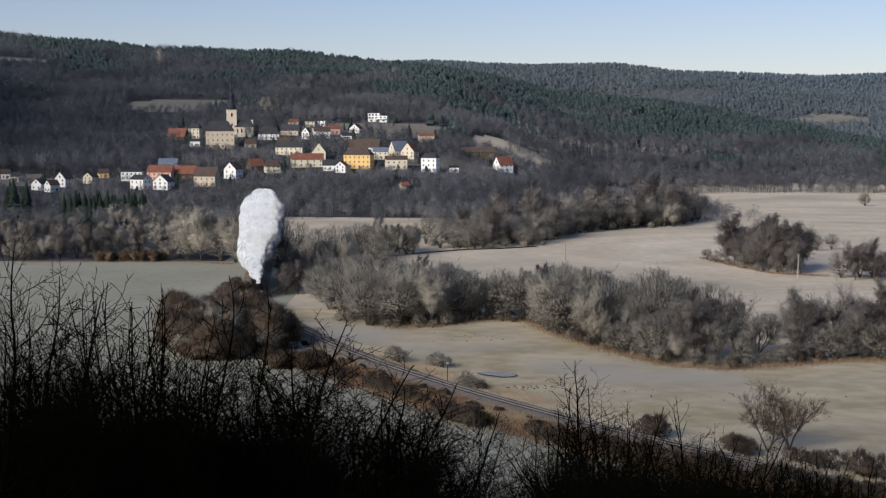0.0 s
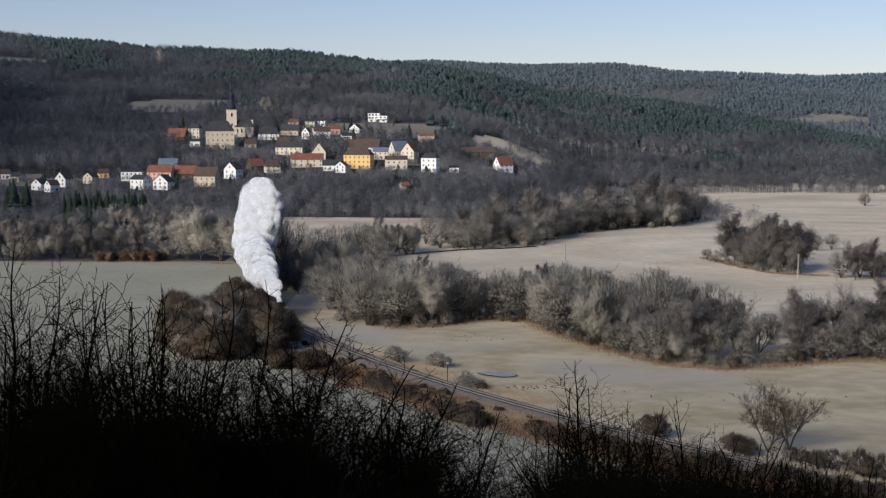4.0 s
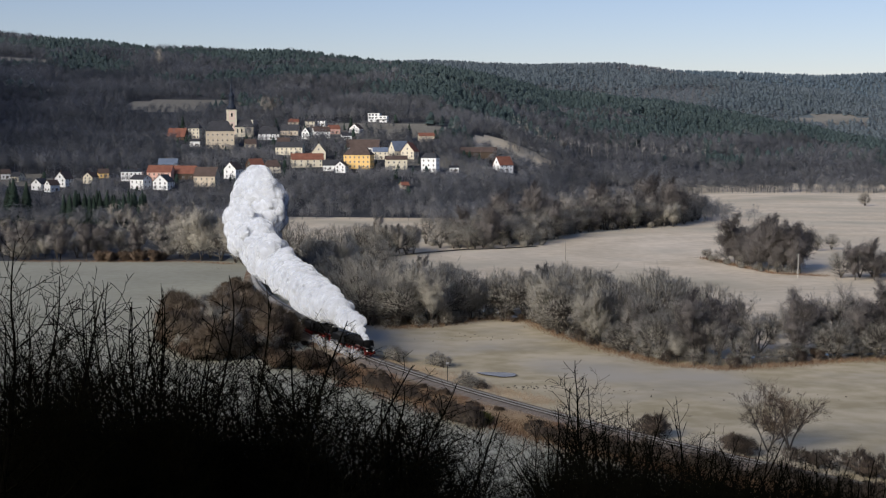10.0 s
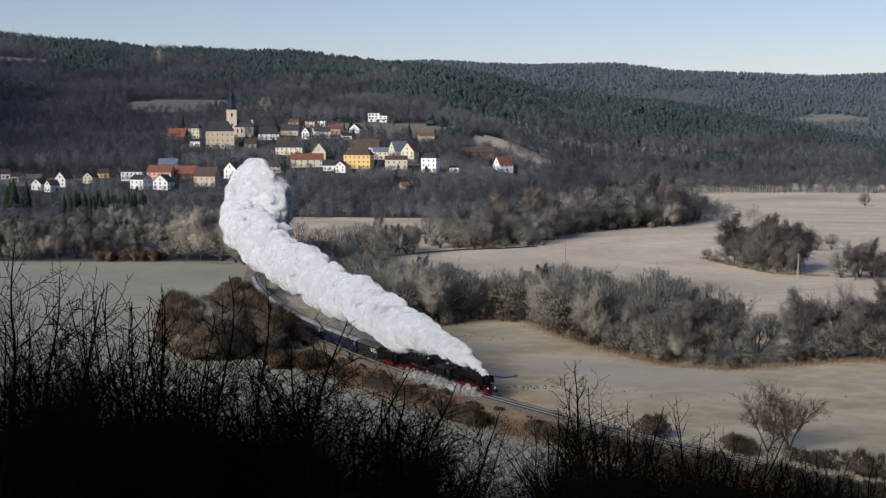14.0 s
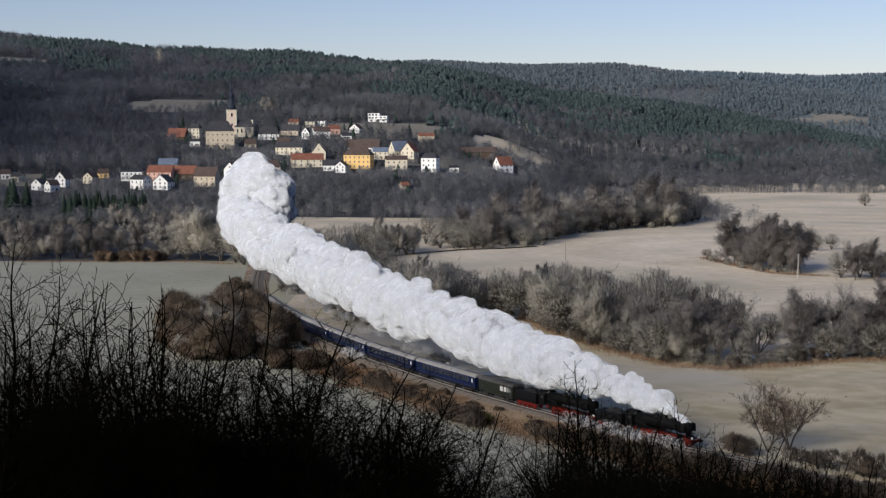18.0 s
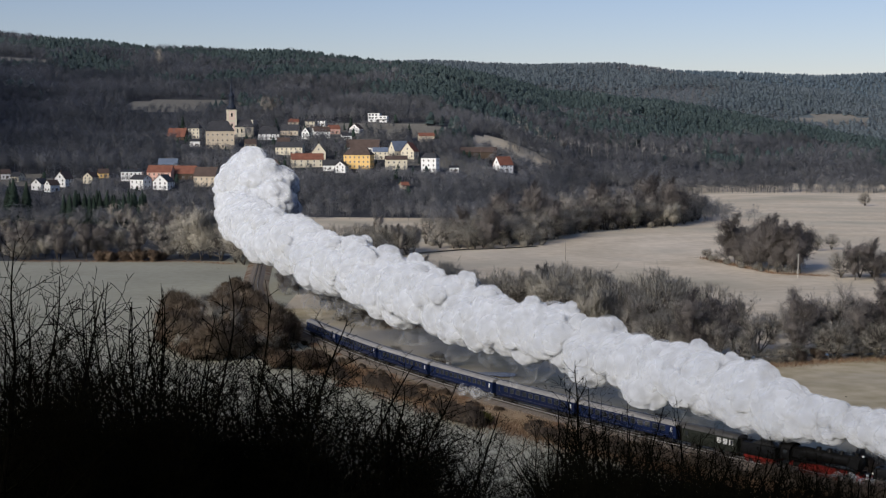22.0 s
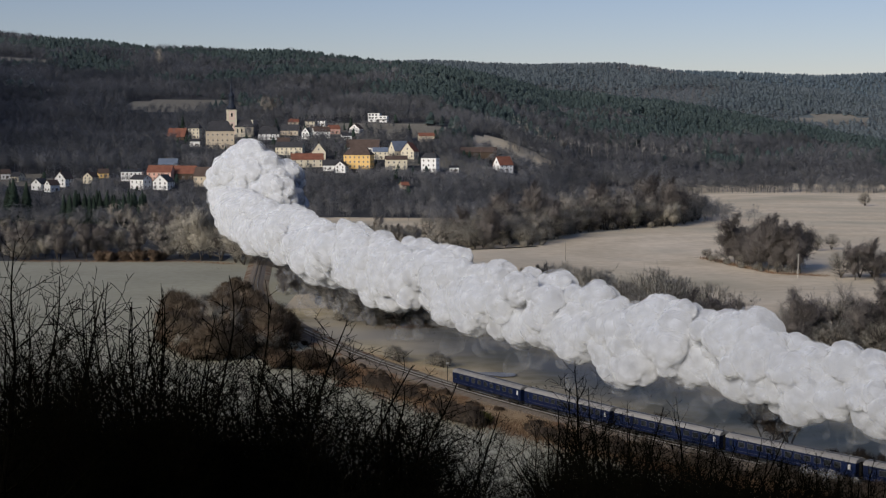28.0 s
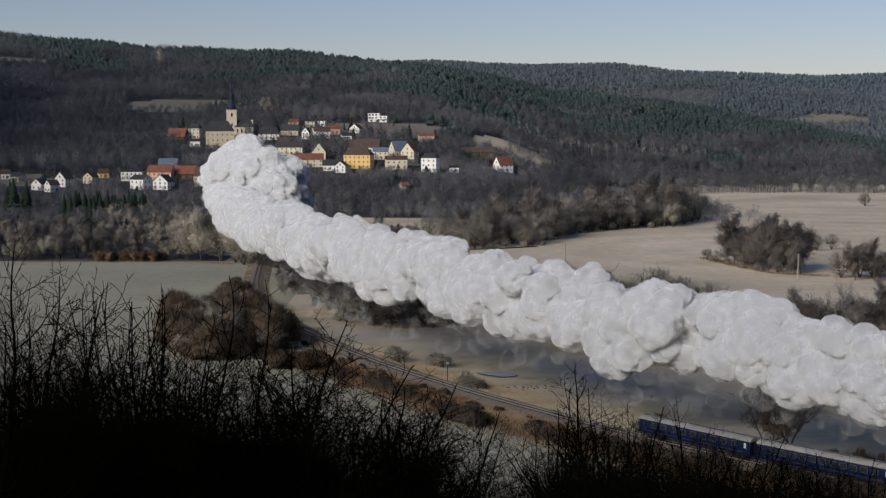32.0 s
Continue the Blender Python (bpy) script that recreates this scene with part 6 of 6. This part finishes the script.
for _x, _y, _s in ((-29, 465, 1.0), (-37, 474, 1.1), (-49, 528, 1.1), (-39, 532, 1.0), (-25, 520, 1.05), (-58, 556, 1.0), (-15, 470, 0.95), (-45, 500, 1.0), (-33, 498, 1.05), (-20, 492, 1.0), (-52, 548, 0.9)):
    plant("willow", _x, _y, _s, group="willows along the river")
for _x, _y, _s in ((-30, 404, 1.15), (-22, 393, 1.1), (-13, 392, 1.2), (-4, 398, 1.15), (6, 408, 1.1), (-36, 428, 1.2), (-26, 428, 1.15), (-12, 420, 1.2), (2, 424, 1.15), (-40, 446, 1.1), (-24, 446, 1.2), (16, 414, 1.1), (25, 404, 1.15), (-37, 612, 1.3), (-46, 594, 1.25), (-26, 626, 1.3), (-52, 572, 1.2), (-17, 622, 1.15), (-42, 566, 1.1), (-30, 598, 1.0)):
    plant("dome", _x, _y, _s, group="willows along the river")
for _k, _x, _y, _s in (("river", 104, 344, 0.95), ("alder", 112, 343, 0.85), ("river", 118, 348, 1.0), ("willow", 108, 350, 1.0), ("river", 124, 344, 0.95), ("alder", 97, 345, 0.8), ("river", 90, 341, 0.95), ("river", 114, 352, 0.9)):
    plant(_k, _x, _y, _s, group="trees along the river")
plant("old_willow", 57.5, 236, 0.95, 20)
plant("old_willow", 61.5, 237, 1.0, 150)
plant("willow", 323, 1038, 0.9)
belt(["willow"], [(176, 641), (190, 650)], 1, 10, 9, 0.7, 14, 2)


def thicket(name, kinds, cx, cy, a, b, n, lo, hi, seed, group=""):
    """Bushes and small trees packed over an oval of the plan, off the line."""
    rng = random.Random(seed)
    for _ in range(n):
        r, t = math.sqrt(rng.random()), rng.uniform(0, math.tau)
        x, y = cx + a * r * math.cos(t), cy + b * r * math.sin(t)
        s = np.arange(0, 420, 6.0)
        tx, ty, _h = rail_at(s)
        if np.min((tx - x) ** 2 + (ty - y) ** 2) < 27:
            continue
        ob = plant(rng.choice(kinds), x, y, rng.uniform(lo, hi), rng=rng, group=group)
        room = 54.9 - y * float(np.interp(x / y, [-0.142, -0.128, -0.127, -0.116, -0.1, -0.093], [0.1215, 0.1215, 0.115, 0.1296, 0.145, 0.15])) if -0.142 < x / y < -0.085 else 99.0
        if ob["tall"] * ob.scale[2] > room:
            ob.scale = [k * room / (ob["tall"] * ob.scale[2]) for k in ob.scale]


thicket("by_track", ["bush", "bush", "willow_small", "palebush"], -58, 348, 15, 18, 34, 0.9, 2.0, 61, "thicket beside the track")
thicket("by_track", ["bush", "willow_small", "willow_small", "palebush"], -69, 395, 13, 34, 34, 0.9, 2.0, 62, "thicket beside the track")
thicket("by_track", ["bush", "bush", "willow_small"], -47, 360, 7, 22, 26, 1.4, 2.3, 63, "thicket beside the track")
thicket("by_track", ["slender", "river", "old_willow", "river", "willow"], -61, 372, 17, 36, 34, 0.38, 0.68, 67, "thicket beside the track")
thicket("by_track", ["willow_small", "bush", "palebush"], -66, 434, 5, 14, 16, 0.8, 1.35, 78, "thicket beside the track")
thicket("by_track", ["willow_small", "bush"], -58, 424, 4, 8, 5, 0.6, 1.0, 79, "thicket beside the track")
def mound(kind, x, y, wide, n, lo, hi, seed, deep=2.0):
    """Shrubs grown together in a clump that lies along the line."""
    rng = random.Random(seed)
    s = np.arange(120.0, 420.0, 2.0)
    tx, ty, th = rail_at(s)
    h = float(th[np.argmin((tx - x) ** 2 + (ty - y) ** 2)])
    for k in range(n):
        u, v = ((k + 0.5) / n - 0.5) * wide + rng.uniform(-0.4, 0.4), rng.uniform(-0.5, 0.5) * deep
        plant(kind, x + math.sin(h) * u + math.cos(h) * v, y - math.cos(h) * u + math.sin(h) * v, rng.uniform(lo, hi), rng=rng, group="scrub on the bank")


def bank_scrub():
    """Hedges, brambles and shrubs on both sides of the railway bank."""
    for kind, x, y, wide, n, lo, hi in (("hedge", -24, 308, 9, 6, 0.5, 0.8), ("hedge", -14.5, 295, 9, 7, 0.7, 1.0), ("hedge", -8, 284.5, 6, 5, 0.7, 1.0), ("hedge", -1, 272, 5, 4, 0.4, 0.65), ("hedge", 3.6, 259, 10, 10, 0.8, 1.2), ("greenshrub", 7.0, 257.5, 1, 1, 1.0, 1.1),
                                        ("hedge", 19.5, 243.5, 9, 7, 0.6, 0.9), ("hedge", 28, 235, 10, 8, 0.7, 1.0), ("hedge", 36, 227, 9, 7, 0.7, 1.0), ("hedge", 45, 219, 10, 8, 0.7, 1.0), ("hedge", 54, 211, 10, 8, 0.7, 1.0), ("hedge", 63, 203, 10, 8, 0.7, 1.0),
                                        ("hedge", 38.5, 246, 4, 4, 1.0, 1.35), ("hedge", 52, 234, 5, 5, 0.85, 1.15), ("hedge", 62, 225, 9, 6, 0.6, 0.95), ("hedge", 70, 216, 9, 6, 0.7, 1.1), ("hedge", 79, 209, 8, 5, 0.8, 1.2),
                                        ("palehedge", -11, 331, 6, 4, 0.75, 1.1), ("palehedge", -1, 324, 7, 5, 0.7, 1.05), ("palehedge", 5.5, 297, 8, 6, 0.55, 0.8), ("hedge", 8.5, 296, 6, 3, 0.4, 0.6)):
        mound(kind, x, y, wide, n, lo, hi, int(x * 10 + y))
    rng = random.Random(66)
    for k in range(46):
        d = rng.uniform(20, 150)
        x, y, h = (float(a) for a in rail_at(d))
        o = rng.uniform(5.5, 11.0)
        plant(rng.choice(["hedge", "bush", "willow_small"]), x - math.cos(h) * o, y - math.sin(h) * o, rng.uniform(0.5, 0.85), rng=rng, group="scrub on the bank")
    for k in range(90):
        d = rng.uniform(150, 330)
        x, y, h = (float(a) for a in rail_at(d))
        o = 5.0 + 9.0 * rng.random() ** 1.4
        plant("bramble", x - math.cos(h) * o, y - math.sin(h) * o, rng.uniform(0.25, 0.6), rng=rng, group="scrub on the bank")


bank_scrub()
thicket("bank", ["bush"], -33, 322, 8, 5, 8, 0.8, 1.4, 73, "scrub on the bank")


def wood_edge():
    """The near edge of the bare wood beyond the green field."""
    rng = random.Random(31)
    for k in range(180):
        y = rng.uniform(596, 830)
        x = rng.uniform(-0.335 * y, -118)
        low = 1.0 if y < 680 else 0.62
        plant(rng.choice(["slender", "willow", "alder", "willow", "osier", "river"]), x, y, low * rng.uniform(0.6, 0.95), rng=rng, group="bare wood beyond the field")


wood_edge()


def front_tree_at(kind, u, dip, y, rng, wide=1.0):
    """A tree on the near slope at the bearing u whose top lies dip below eye level, per metre."""
    x = u * y
    tall = 54.9 - dip * y - float(height(x, y))
    if not (6.0 if kind == "airy" and x < 3 else 1.2) < tall < 15:
        return
    ob = plant(kind, x, y, 1.0, rng=rng, group="trees on the near slope")
    s = tall / ob["tall"]
    w = max(s, 0.7) * wide * (1.2 if kind == "front" else 1.0)
    ob.scale = (w, w, s)


def front_slope():
    """Trees and scrub on the slope below the viewpoint."""
    rng = random.Random(90)
    for u, dip, y, kind, wide in ((-0.338, 0.062, 34, "airy", 0.9), (-0.325, 0.098, 46, "airy", 1.0), (-0.31, 0.112, 44, "front", 1.0), (-0.335, 0.125, 60, "airy", 1.0), (-0.29, 0.125, 52, "airy", 1.0), (-0.272, 0.14, 60, "airy", 1.0),
                                  (-0.2475, 0.108, 47, "sapling", 1.1), (-0.237, 0.106, 50, "sapling", 1.0), (-0.218, 0.111, 52, "sapling", 1.1), (-0.205, 0.12, 49, "sapling", 1.0), (-0.255, 0.118, 48, "sapling", 0.9), (-0.226, 0.125, 55, "sapling", 0.9),
                                  (-0.262, 0.122, 51, "sapling", 1.0), (-0.243, 0.117, 53, "sapling", 1.1), (-0.232, 0.114, 49, "sapling", 1.0), (-0.222, 0.119, 57, "sapling", 1.2), (-0.211, 0.11, 51, "sapling", 1.0), (-0.198, 0.126, 54, "sapling", 1.1), (-0.268, 0.13, 50, "sapling", 1.1), (-0.187, 0.13, 50, "sapling", 1.0), (-0.176, 0.103, 54, "sapling", 1.2), (-0.156, 0.106, 51, "airy", 0.75), (-0.143, 0.107, 54, "sapling", 1.0), (-0.19, 0.145, 56, "airy", 0.9),
                                  (-0.118, 0.135, 58, "airy", 1.6), (-0.148, 0.15, 55, "airy", 1.6), (-0.092, 0.15, 62, "airy", 1.6), (-0.13, 0.165, 64, "airy", 1.6),
                                  (-0.067, 0.172, 60, "airy", 1.6), (-0.04, 0.19, 64, "airy", 1.6), 
                                  (-0.105, 0.145, 54, "airy", 1.4), (-0.055, 0.162, 56, "airy", 1.6),
                                  (-0.200, 0.162, 53, "airy", 1.6), (-0.188, 0.166, 54, "front", 1.3), (-0.177, 0.163, 62, "airy", 1.6), (-0.165, 0.179, 51, "front", 1.3), (-0.153, 0.174, 61, "airy", 1.5), (-0.142, 0.180, 53, "front", 1.5), (-0.130, 0.173, 50, "airy", 1.6), (-0.118, 0.185, 58, "front", 1.3),
                                  (-0.107, 0.177, 59, "airy", 1.6), (-0.095, 0.190, 61, "front", 1.3), (-0.083, 0.192, 60, "airy", 1.6), (-0.072, 0.186, 57, "front", 1.3), (-0.060, 0.186, 58, "airy", 1.3), (-0.048, 0.199, 67, "front", 1.5), (-0.037, 0.186, 59, "airy", 1.6), (-0.025, 0.199, 59, "front", 1.6), (-0.05, 0.186, 62, "airy", 1.5), (-0.03, 0.19, 68, "airy", 1.5), (-0.008, 0.197, 64, "airy", 1.4), (-0.06, 0.2, 58, "front", 1.3), (-0.018, 0.205, 60, "front", 1.3), (-0.135, 0.145, 57, "airy", 1.4), (-0.1, 0.15, 60, "airy", 1.5), (-0.16, 0.14, 60, "airy", 1.4), (-0.022, 0.19, 80, "airy", 0.9), (0.018, 0.21, 72, "airy", 1.0), (0.04, 0.218, 66, "front", 0.9), (0.075, 0.205, 80, "airy", 0.9),
                                  (0.09, 0.222, 78, "front", 0.9), (0.12, 0.175, 84, "airy", 1.0), (0.108, 0.183, 88, "sapling", 1.1), (0.112, 0.178, 80, "front", 1.1), (0.126, 0.181, 86, "front", 1.1), (0.104, 0.19, 82, "front", 1.0), (0.15, 0.205, 96, "front", 0.8),
                                  (0.178, 0.198, 90, "sapling", 1.2), (0.193, 0.2, 94, "sapling", 1.2), (0.2, 0.222, 100, "front", 0.8)):
        front_tree_at(kind, u, dip, y, rng, wide)
    edge = ((-0.35, 0.15), (-0.26, 0.14), (-0.2, 0.15), (-0.13, 0.158), (-0.06, 0.18), (-0.01, 0.2), (0.03, 0.222), (0.1, 0.228), (0.2, 0.225), (0.26, 0.236), (0.35, 0.242))
    spans = (("airy", -0.35, -0.17, -0.004, 18), ("airy", -0.17, 0.03, 0.0, 7), ("front", -0.15, 0.03, 0.05, 5), ("front", -0.35, -0.2, 0.05, 22), ("front", -0.2, 0.03, 0.09, 5), ("front", -0.35, -0.22, 0.04, 20), ("front", -0.35, -0.17, 0.015, 18), ("airy", -0.36, -0.25, -0.012, 16), ("front", 0.03, 0.34, 0.004, 30), ("airy", 0.03, 0.34, -0.01, 14), ("front", 0.08, 0.35, -0.004, 58), ("front", 0.085, 0.145, -0.03, 8), ("front", 0.16, 0.22, -0.012, 14), ("front", -0.02, 0.1, 0.02, 10), ("front", 0.18, 0.34, -0.004, 12))
    for kind, u0, u1, below, n in spans:
        for _ in range(n):
            u, y = rng.uniform(u0, u1), rng.uniform(42, 104)
            dip = float(np.interp(u, [r[0] for r in edge], [r[1] for r in edge])) + below + abs(rng.gauss(0, 0.022))
            if not (-0.17 < u < -0.08 and dip > 0.18 and y < 75):
                front_tree_at(kind, u, dip, y, rng)


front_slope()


# ---- reeds, molehills, water, posts
def tufts(name, label, line, half, n, h, material, seed, cat="reeds"):
    """Dry grass blades over a band of the plan, joined."""
    rng = np.random.default_rng(seed)
    p = np.array(line, float)
    ln = np.r_[0, np.cumsum(np.hypot(*np.diff(p, axis=0).T))]
    s = rng.uniform(0, ln[-1], n)
    x, y = np.interp(s, ln, p[:, 0]) + rng.normal(0, half, n), np.interp(s, ln, p[:, 1]) + rng.normal(0, half, n)
    z = height(x, y) - 0.05
    b = np.stack([x, y, z], 1)
    d = np.stack([rng.normal(0, 0.35, n), rng.normal(0, 0.35, n), np.ones(n)], 1) * (h * rng.uniform(0.5, 1.3, n))[:, None]
    w = np.stack([rng.normal(0, 1, n), rng.normal(0, 1, n), np.zeros(n)], 1) * 0.03
    v = np.stack([b - w, b + w, b + d], 1).reshape(-1, 3)
    ob = new(name, bulk_mesh(name, v, np.arange(3 * n).reshape(-1, 3), material))
    return tagged(ob, label, cat, kind="stuff")


STRAW = mat("pale_dry_grass", (0.34, 0.25, 0.16), (0.55, 0.44, 0.31), 0.15, 3.0, 0.95, 0, island=0.25)
BANK = [(-16, 388), (-4, 390), (13, 408), (27, 399), (34, 372), (43, 348), (54, 326), (67, 319), (84, 325), (99, 331), (125, 333)]
tufts("river_reeds", "strip of dry reddish-brown reeds along the river bank", BANK, 1.9, 17000, 0.8, REED, 1)
tufts("bank_grass", "pale dry grass mound beside the track", [(8, 270), (13, 264), (18, 258)], 1.8, 9000, 1.0, STRAW, 2, "grass")
tufts("track_grass", "dry brown grass below the railway bank", [(-30, 330), (-12, 303), (0, 286), (14, 262), (34, 240), (60, 214)], 2.6, 16000, 0.8, REED, 3, "grass")
BANKLINE = [tuple(float(a) for a in (rail_at(d)[0] - 9.0 * np.cos(rail_at(d)[2]), rail_at(d)[1] - 9.0 * np.sin(rail_at(d)[2]))) for d in range(190, 345, 12)]
tufts("bank_brush_grass", "tangled reddish-brown grass on the near side of the railway bank", BANKLINE, 3.6, 80000, 0.9, REED, 7, "grass")
tufts("bank_straw", "pale straw patches on the railway bank", BANKLINE[2:8], 2.2, 9000, 0.9, STRAW, 8, "grass")
tufts("far_track_grass", "dry frosted grass beyond the railway track", [(-22, 344), (-6, 320), (8, 298), (22, 278)], 2.0, 9000, 0.6, STRAW, 4, "grass")
tufts("shore_reeds", "strip of dry reeds at the edge of the wood", [(-185, 588), (-150, 588), (-110, 588), (-90, 578)], 1.4, 3000, 1.0, REED, 5)
tufts("meadow_reeds", "dry reeds round the alder clump", [(117, 606), (124, 568), (132, 538), (150, 528)], 1.5, 5000, 0.9, REED, 6)


def molehills():
    rng = random.Random(8)
    g = Geo()
    for cx, cy, a, b, n in ((19, 296, 6, 5, 40), (8, 370, 12, 8, 22), (70, 285, 14, 6, 16), (40, 290, 10, 6, 12), (-100, 560, 14, 4, 9)):
        for _ in range(n):
            x, y, r = cx + rng.gauss(0, a / 2), cy + rng.gauss(0, b / 2), rng.uniform(0.12, 0.3)
            g.lathe([(r, -0.1), (r * 0.7, r * 0.3), (r * 0.3, r * 0.5)], 7, (x, y, float(height(x, y))))
    tagged(new("molehills", as_mesh("molehills", g, LITTER)), "scattered dark molehills in the meadow", "molehills", kind="stuff")


molehills()


ICE = mat("grey_ice", (0.25, 0.25, 0.25), (0.4, 0.395, 0.385), 0.5, 3, 0.5, 0.3, spec=0.3)


def water_sheet(name, label, line, half, top=None, rim=0.7):
    """Water in a shallow bed: a sheet and a muddy rim."""
    t = thing(name, label, "water", kind="structure")
    part("rim", ribbon(line, [h + rim for h in half], FLOOR + 0.14), LITTER, t)
    part("surface", ribbon(line, half, FLOOR + 0.155), top or WATER, t)


water_sheet("river", "narrow dark river between bare willows", [(10, 425), (17.5, 419), (22.5, 409), (30.5, 396), (37.5, 380), (45, 359), (50, 347), (58, 338), (72, 334), (92, 339), (130, 343)], [1.3] * 11)
water_sheet("pond", "small frozen puddle in the meadow", [(8.2, 314), (10.5, 312.6), (13, 311.8), (15, 310.6), (16.6, 309.6)], [0.5, 1.9, 2.5, 2.9, 1.1], ICE, 0.2)
water_sheet("brook", "narrow dark brook with muddy banks across the meadow", [(-40, 622), (-22, 616), (-8, 634), (10, 650), (26, 655), (46, 668)], [0.7] * 6, None, 1.6)
POLE = mat("weathered_pole_wood", (0.16, 0.14, 0.12), (0.32, 0.29, 0.25), 1.0, 10, 0.9, 0.3)
CONCRETE = mat("pale_concrete", (0.5, 0.48, 0.44), (0.66, 0.64, 0.60), 1.0, 10, 0.9, 0.2)


def power_pole(x, y, h, material, label):
    z = float(height(x, y)) - 0.3
    t = thing("power_pole", label, "power pole", pose(x, y, z, 0, 0, 30), group="power poles")
    part("pole", Geo().tube((0, 0, 0), (0, 0, h), 0.17, 0.11, 10), material, t)
    part("crossarm", Geo().box((0, 0, h - 0.6), (1.6, 0.12, 0.14), 0.02), POLE, t)
    for u in (-0.7, 0, 0.7):
        part("insulator", Geo().lathe([(0.07, 0), (0.09, 0.08), (0.04, 0.24)], 8, (u, 0, h - 0.53)), CONCRETE, t)


power_pole(53.9, 594, 9.5, POLE, "slim wooden power pole in the meadow")
power_pole(137.6, 523, 9.5, CONCRETE, "pale concrete power pole beside the alders")
power_pole(-22.5, 560, 12, POLE, "tall wooden power pole among willows")


def track_sign():
    """A short post with two white boards beside the line."""
    x, y, h = (float(a) for a in rail_at(219.5))
    t = thing("track_sign", "black railway post with small white boards on top", "railway sign", pose(x + math.cos(h) * 2.6, y + math.sin(h) * 2.6, -0.75, 0, 0, math.degrees(h) - 90))
    part("post", Geo().tube((0, 0, 0), (0, 0, 4.3), 0.08, 0.07, 10), SOOT, t)
    part("board", Geo().box((0.08, 0, 4.35), (0.06, 0.75, 0.42), 0.02), CONCRETE, t, "white board")
    part("bracket", Geo().box((0.0, 0.3, 3.9), (0.08, 0.6, 0.08), 0.01), SOOT, t)
    part("lamp", Geo().tube((0.02, 0.55, 3.75), (0.2, 0.55, 3.75), 0.16, n=10), SOOT, t)


track_sign()


# ---- how the train and its steam move
def motions():
    for ob, length, back in TRAIN:
        walk(ob, [(float(t), vehicle_pose(nose_at(t) - back, length)) for t in range(33)])
    for ob, rows in STEAM_ROWS:
        walk(ob, rows)
    for ob, x, r in ROLLING:
        step = 2 if r > 0.6 else 1
        rows = []
        for k in range(0, 961, step):
            a = nose_at(k / FPS) / (r * 1.05)
            rows.append((k / FPS, Matrix.Translation((x, 0, r)) @ Matrix.Rotation(a % math.tau, 4, "Y")))
        walk(ob, rows)
    for ob, kind, sgn in RODS:
        rows = []
        for k in range(0, 961, 2):
            a = nose_at(k / FPS) / (DRIVER * 1.05)
            px, pz = CRANK * math.cos(a), -CRANK * math.sin(a)
            if kind == "side":
                m = Matrix.Translation((px, 0, pz))
            else:
                m = Matrix.Translation((4.15 + px, sgn * 1.06, DRIVER + pz)) @ Matrix.Rotation(-math.asin((1.0 - DRIVER - pz) / 2.9), 4, "Y")
            rows.append((k / FPS, m))
        walk(ob, rows)


motions()
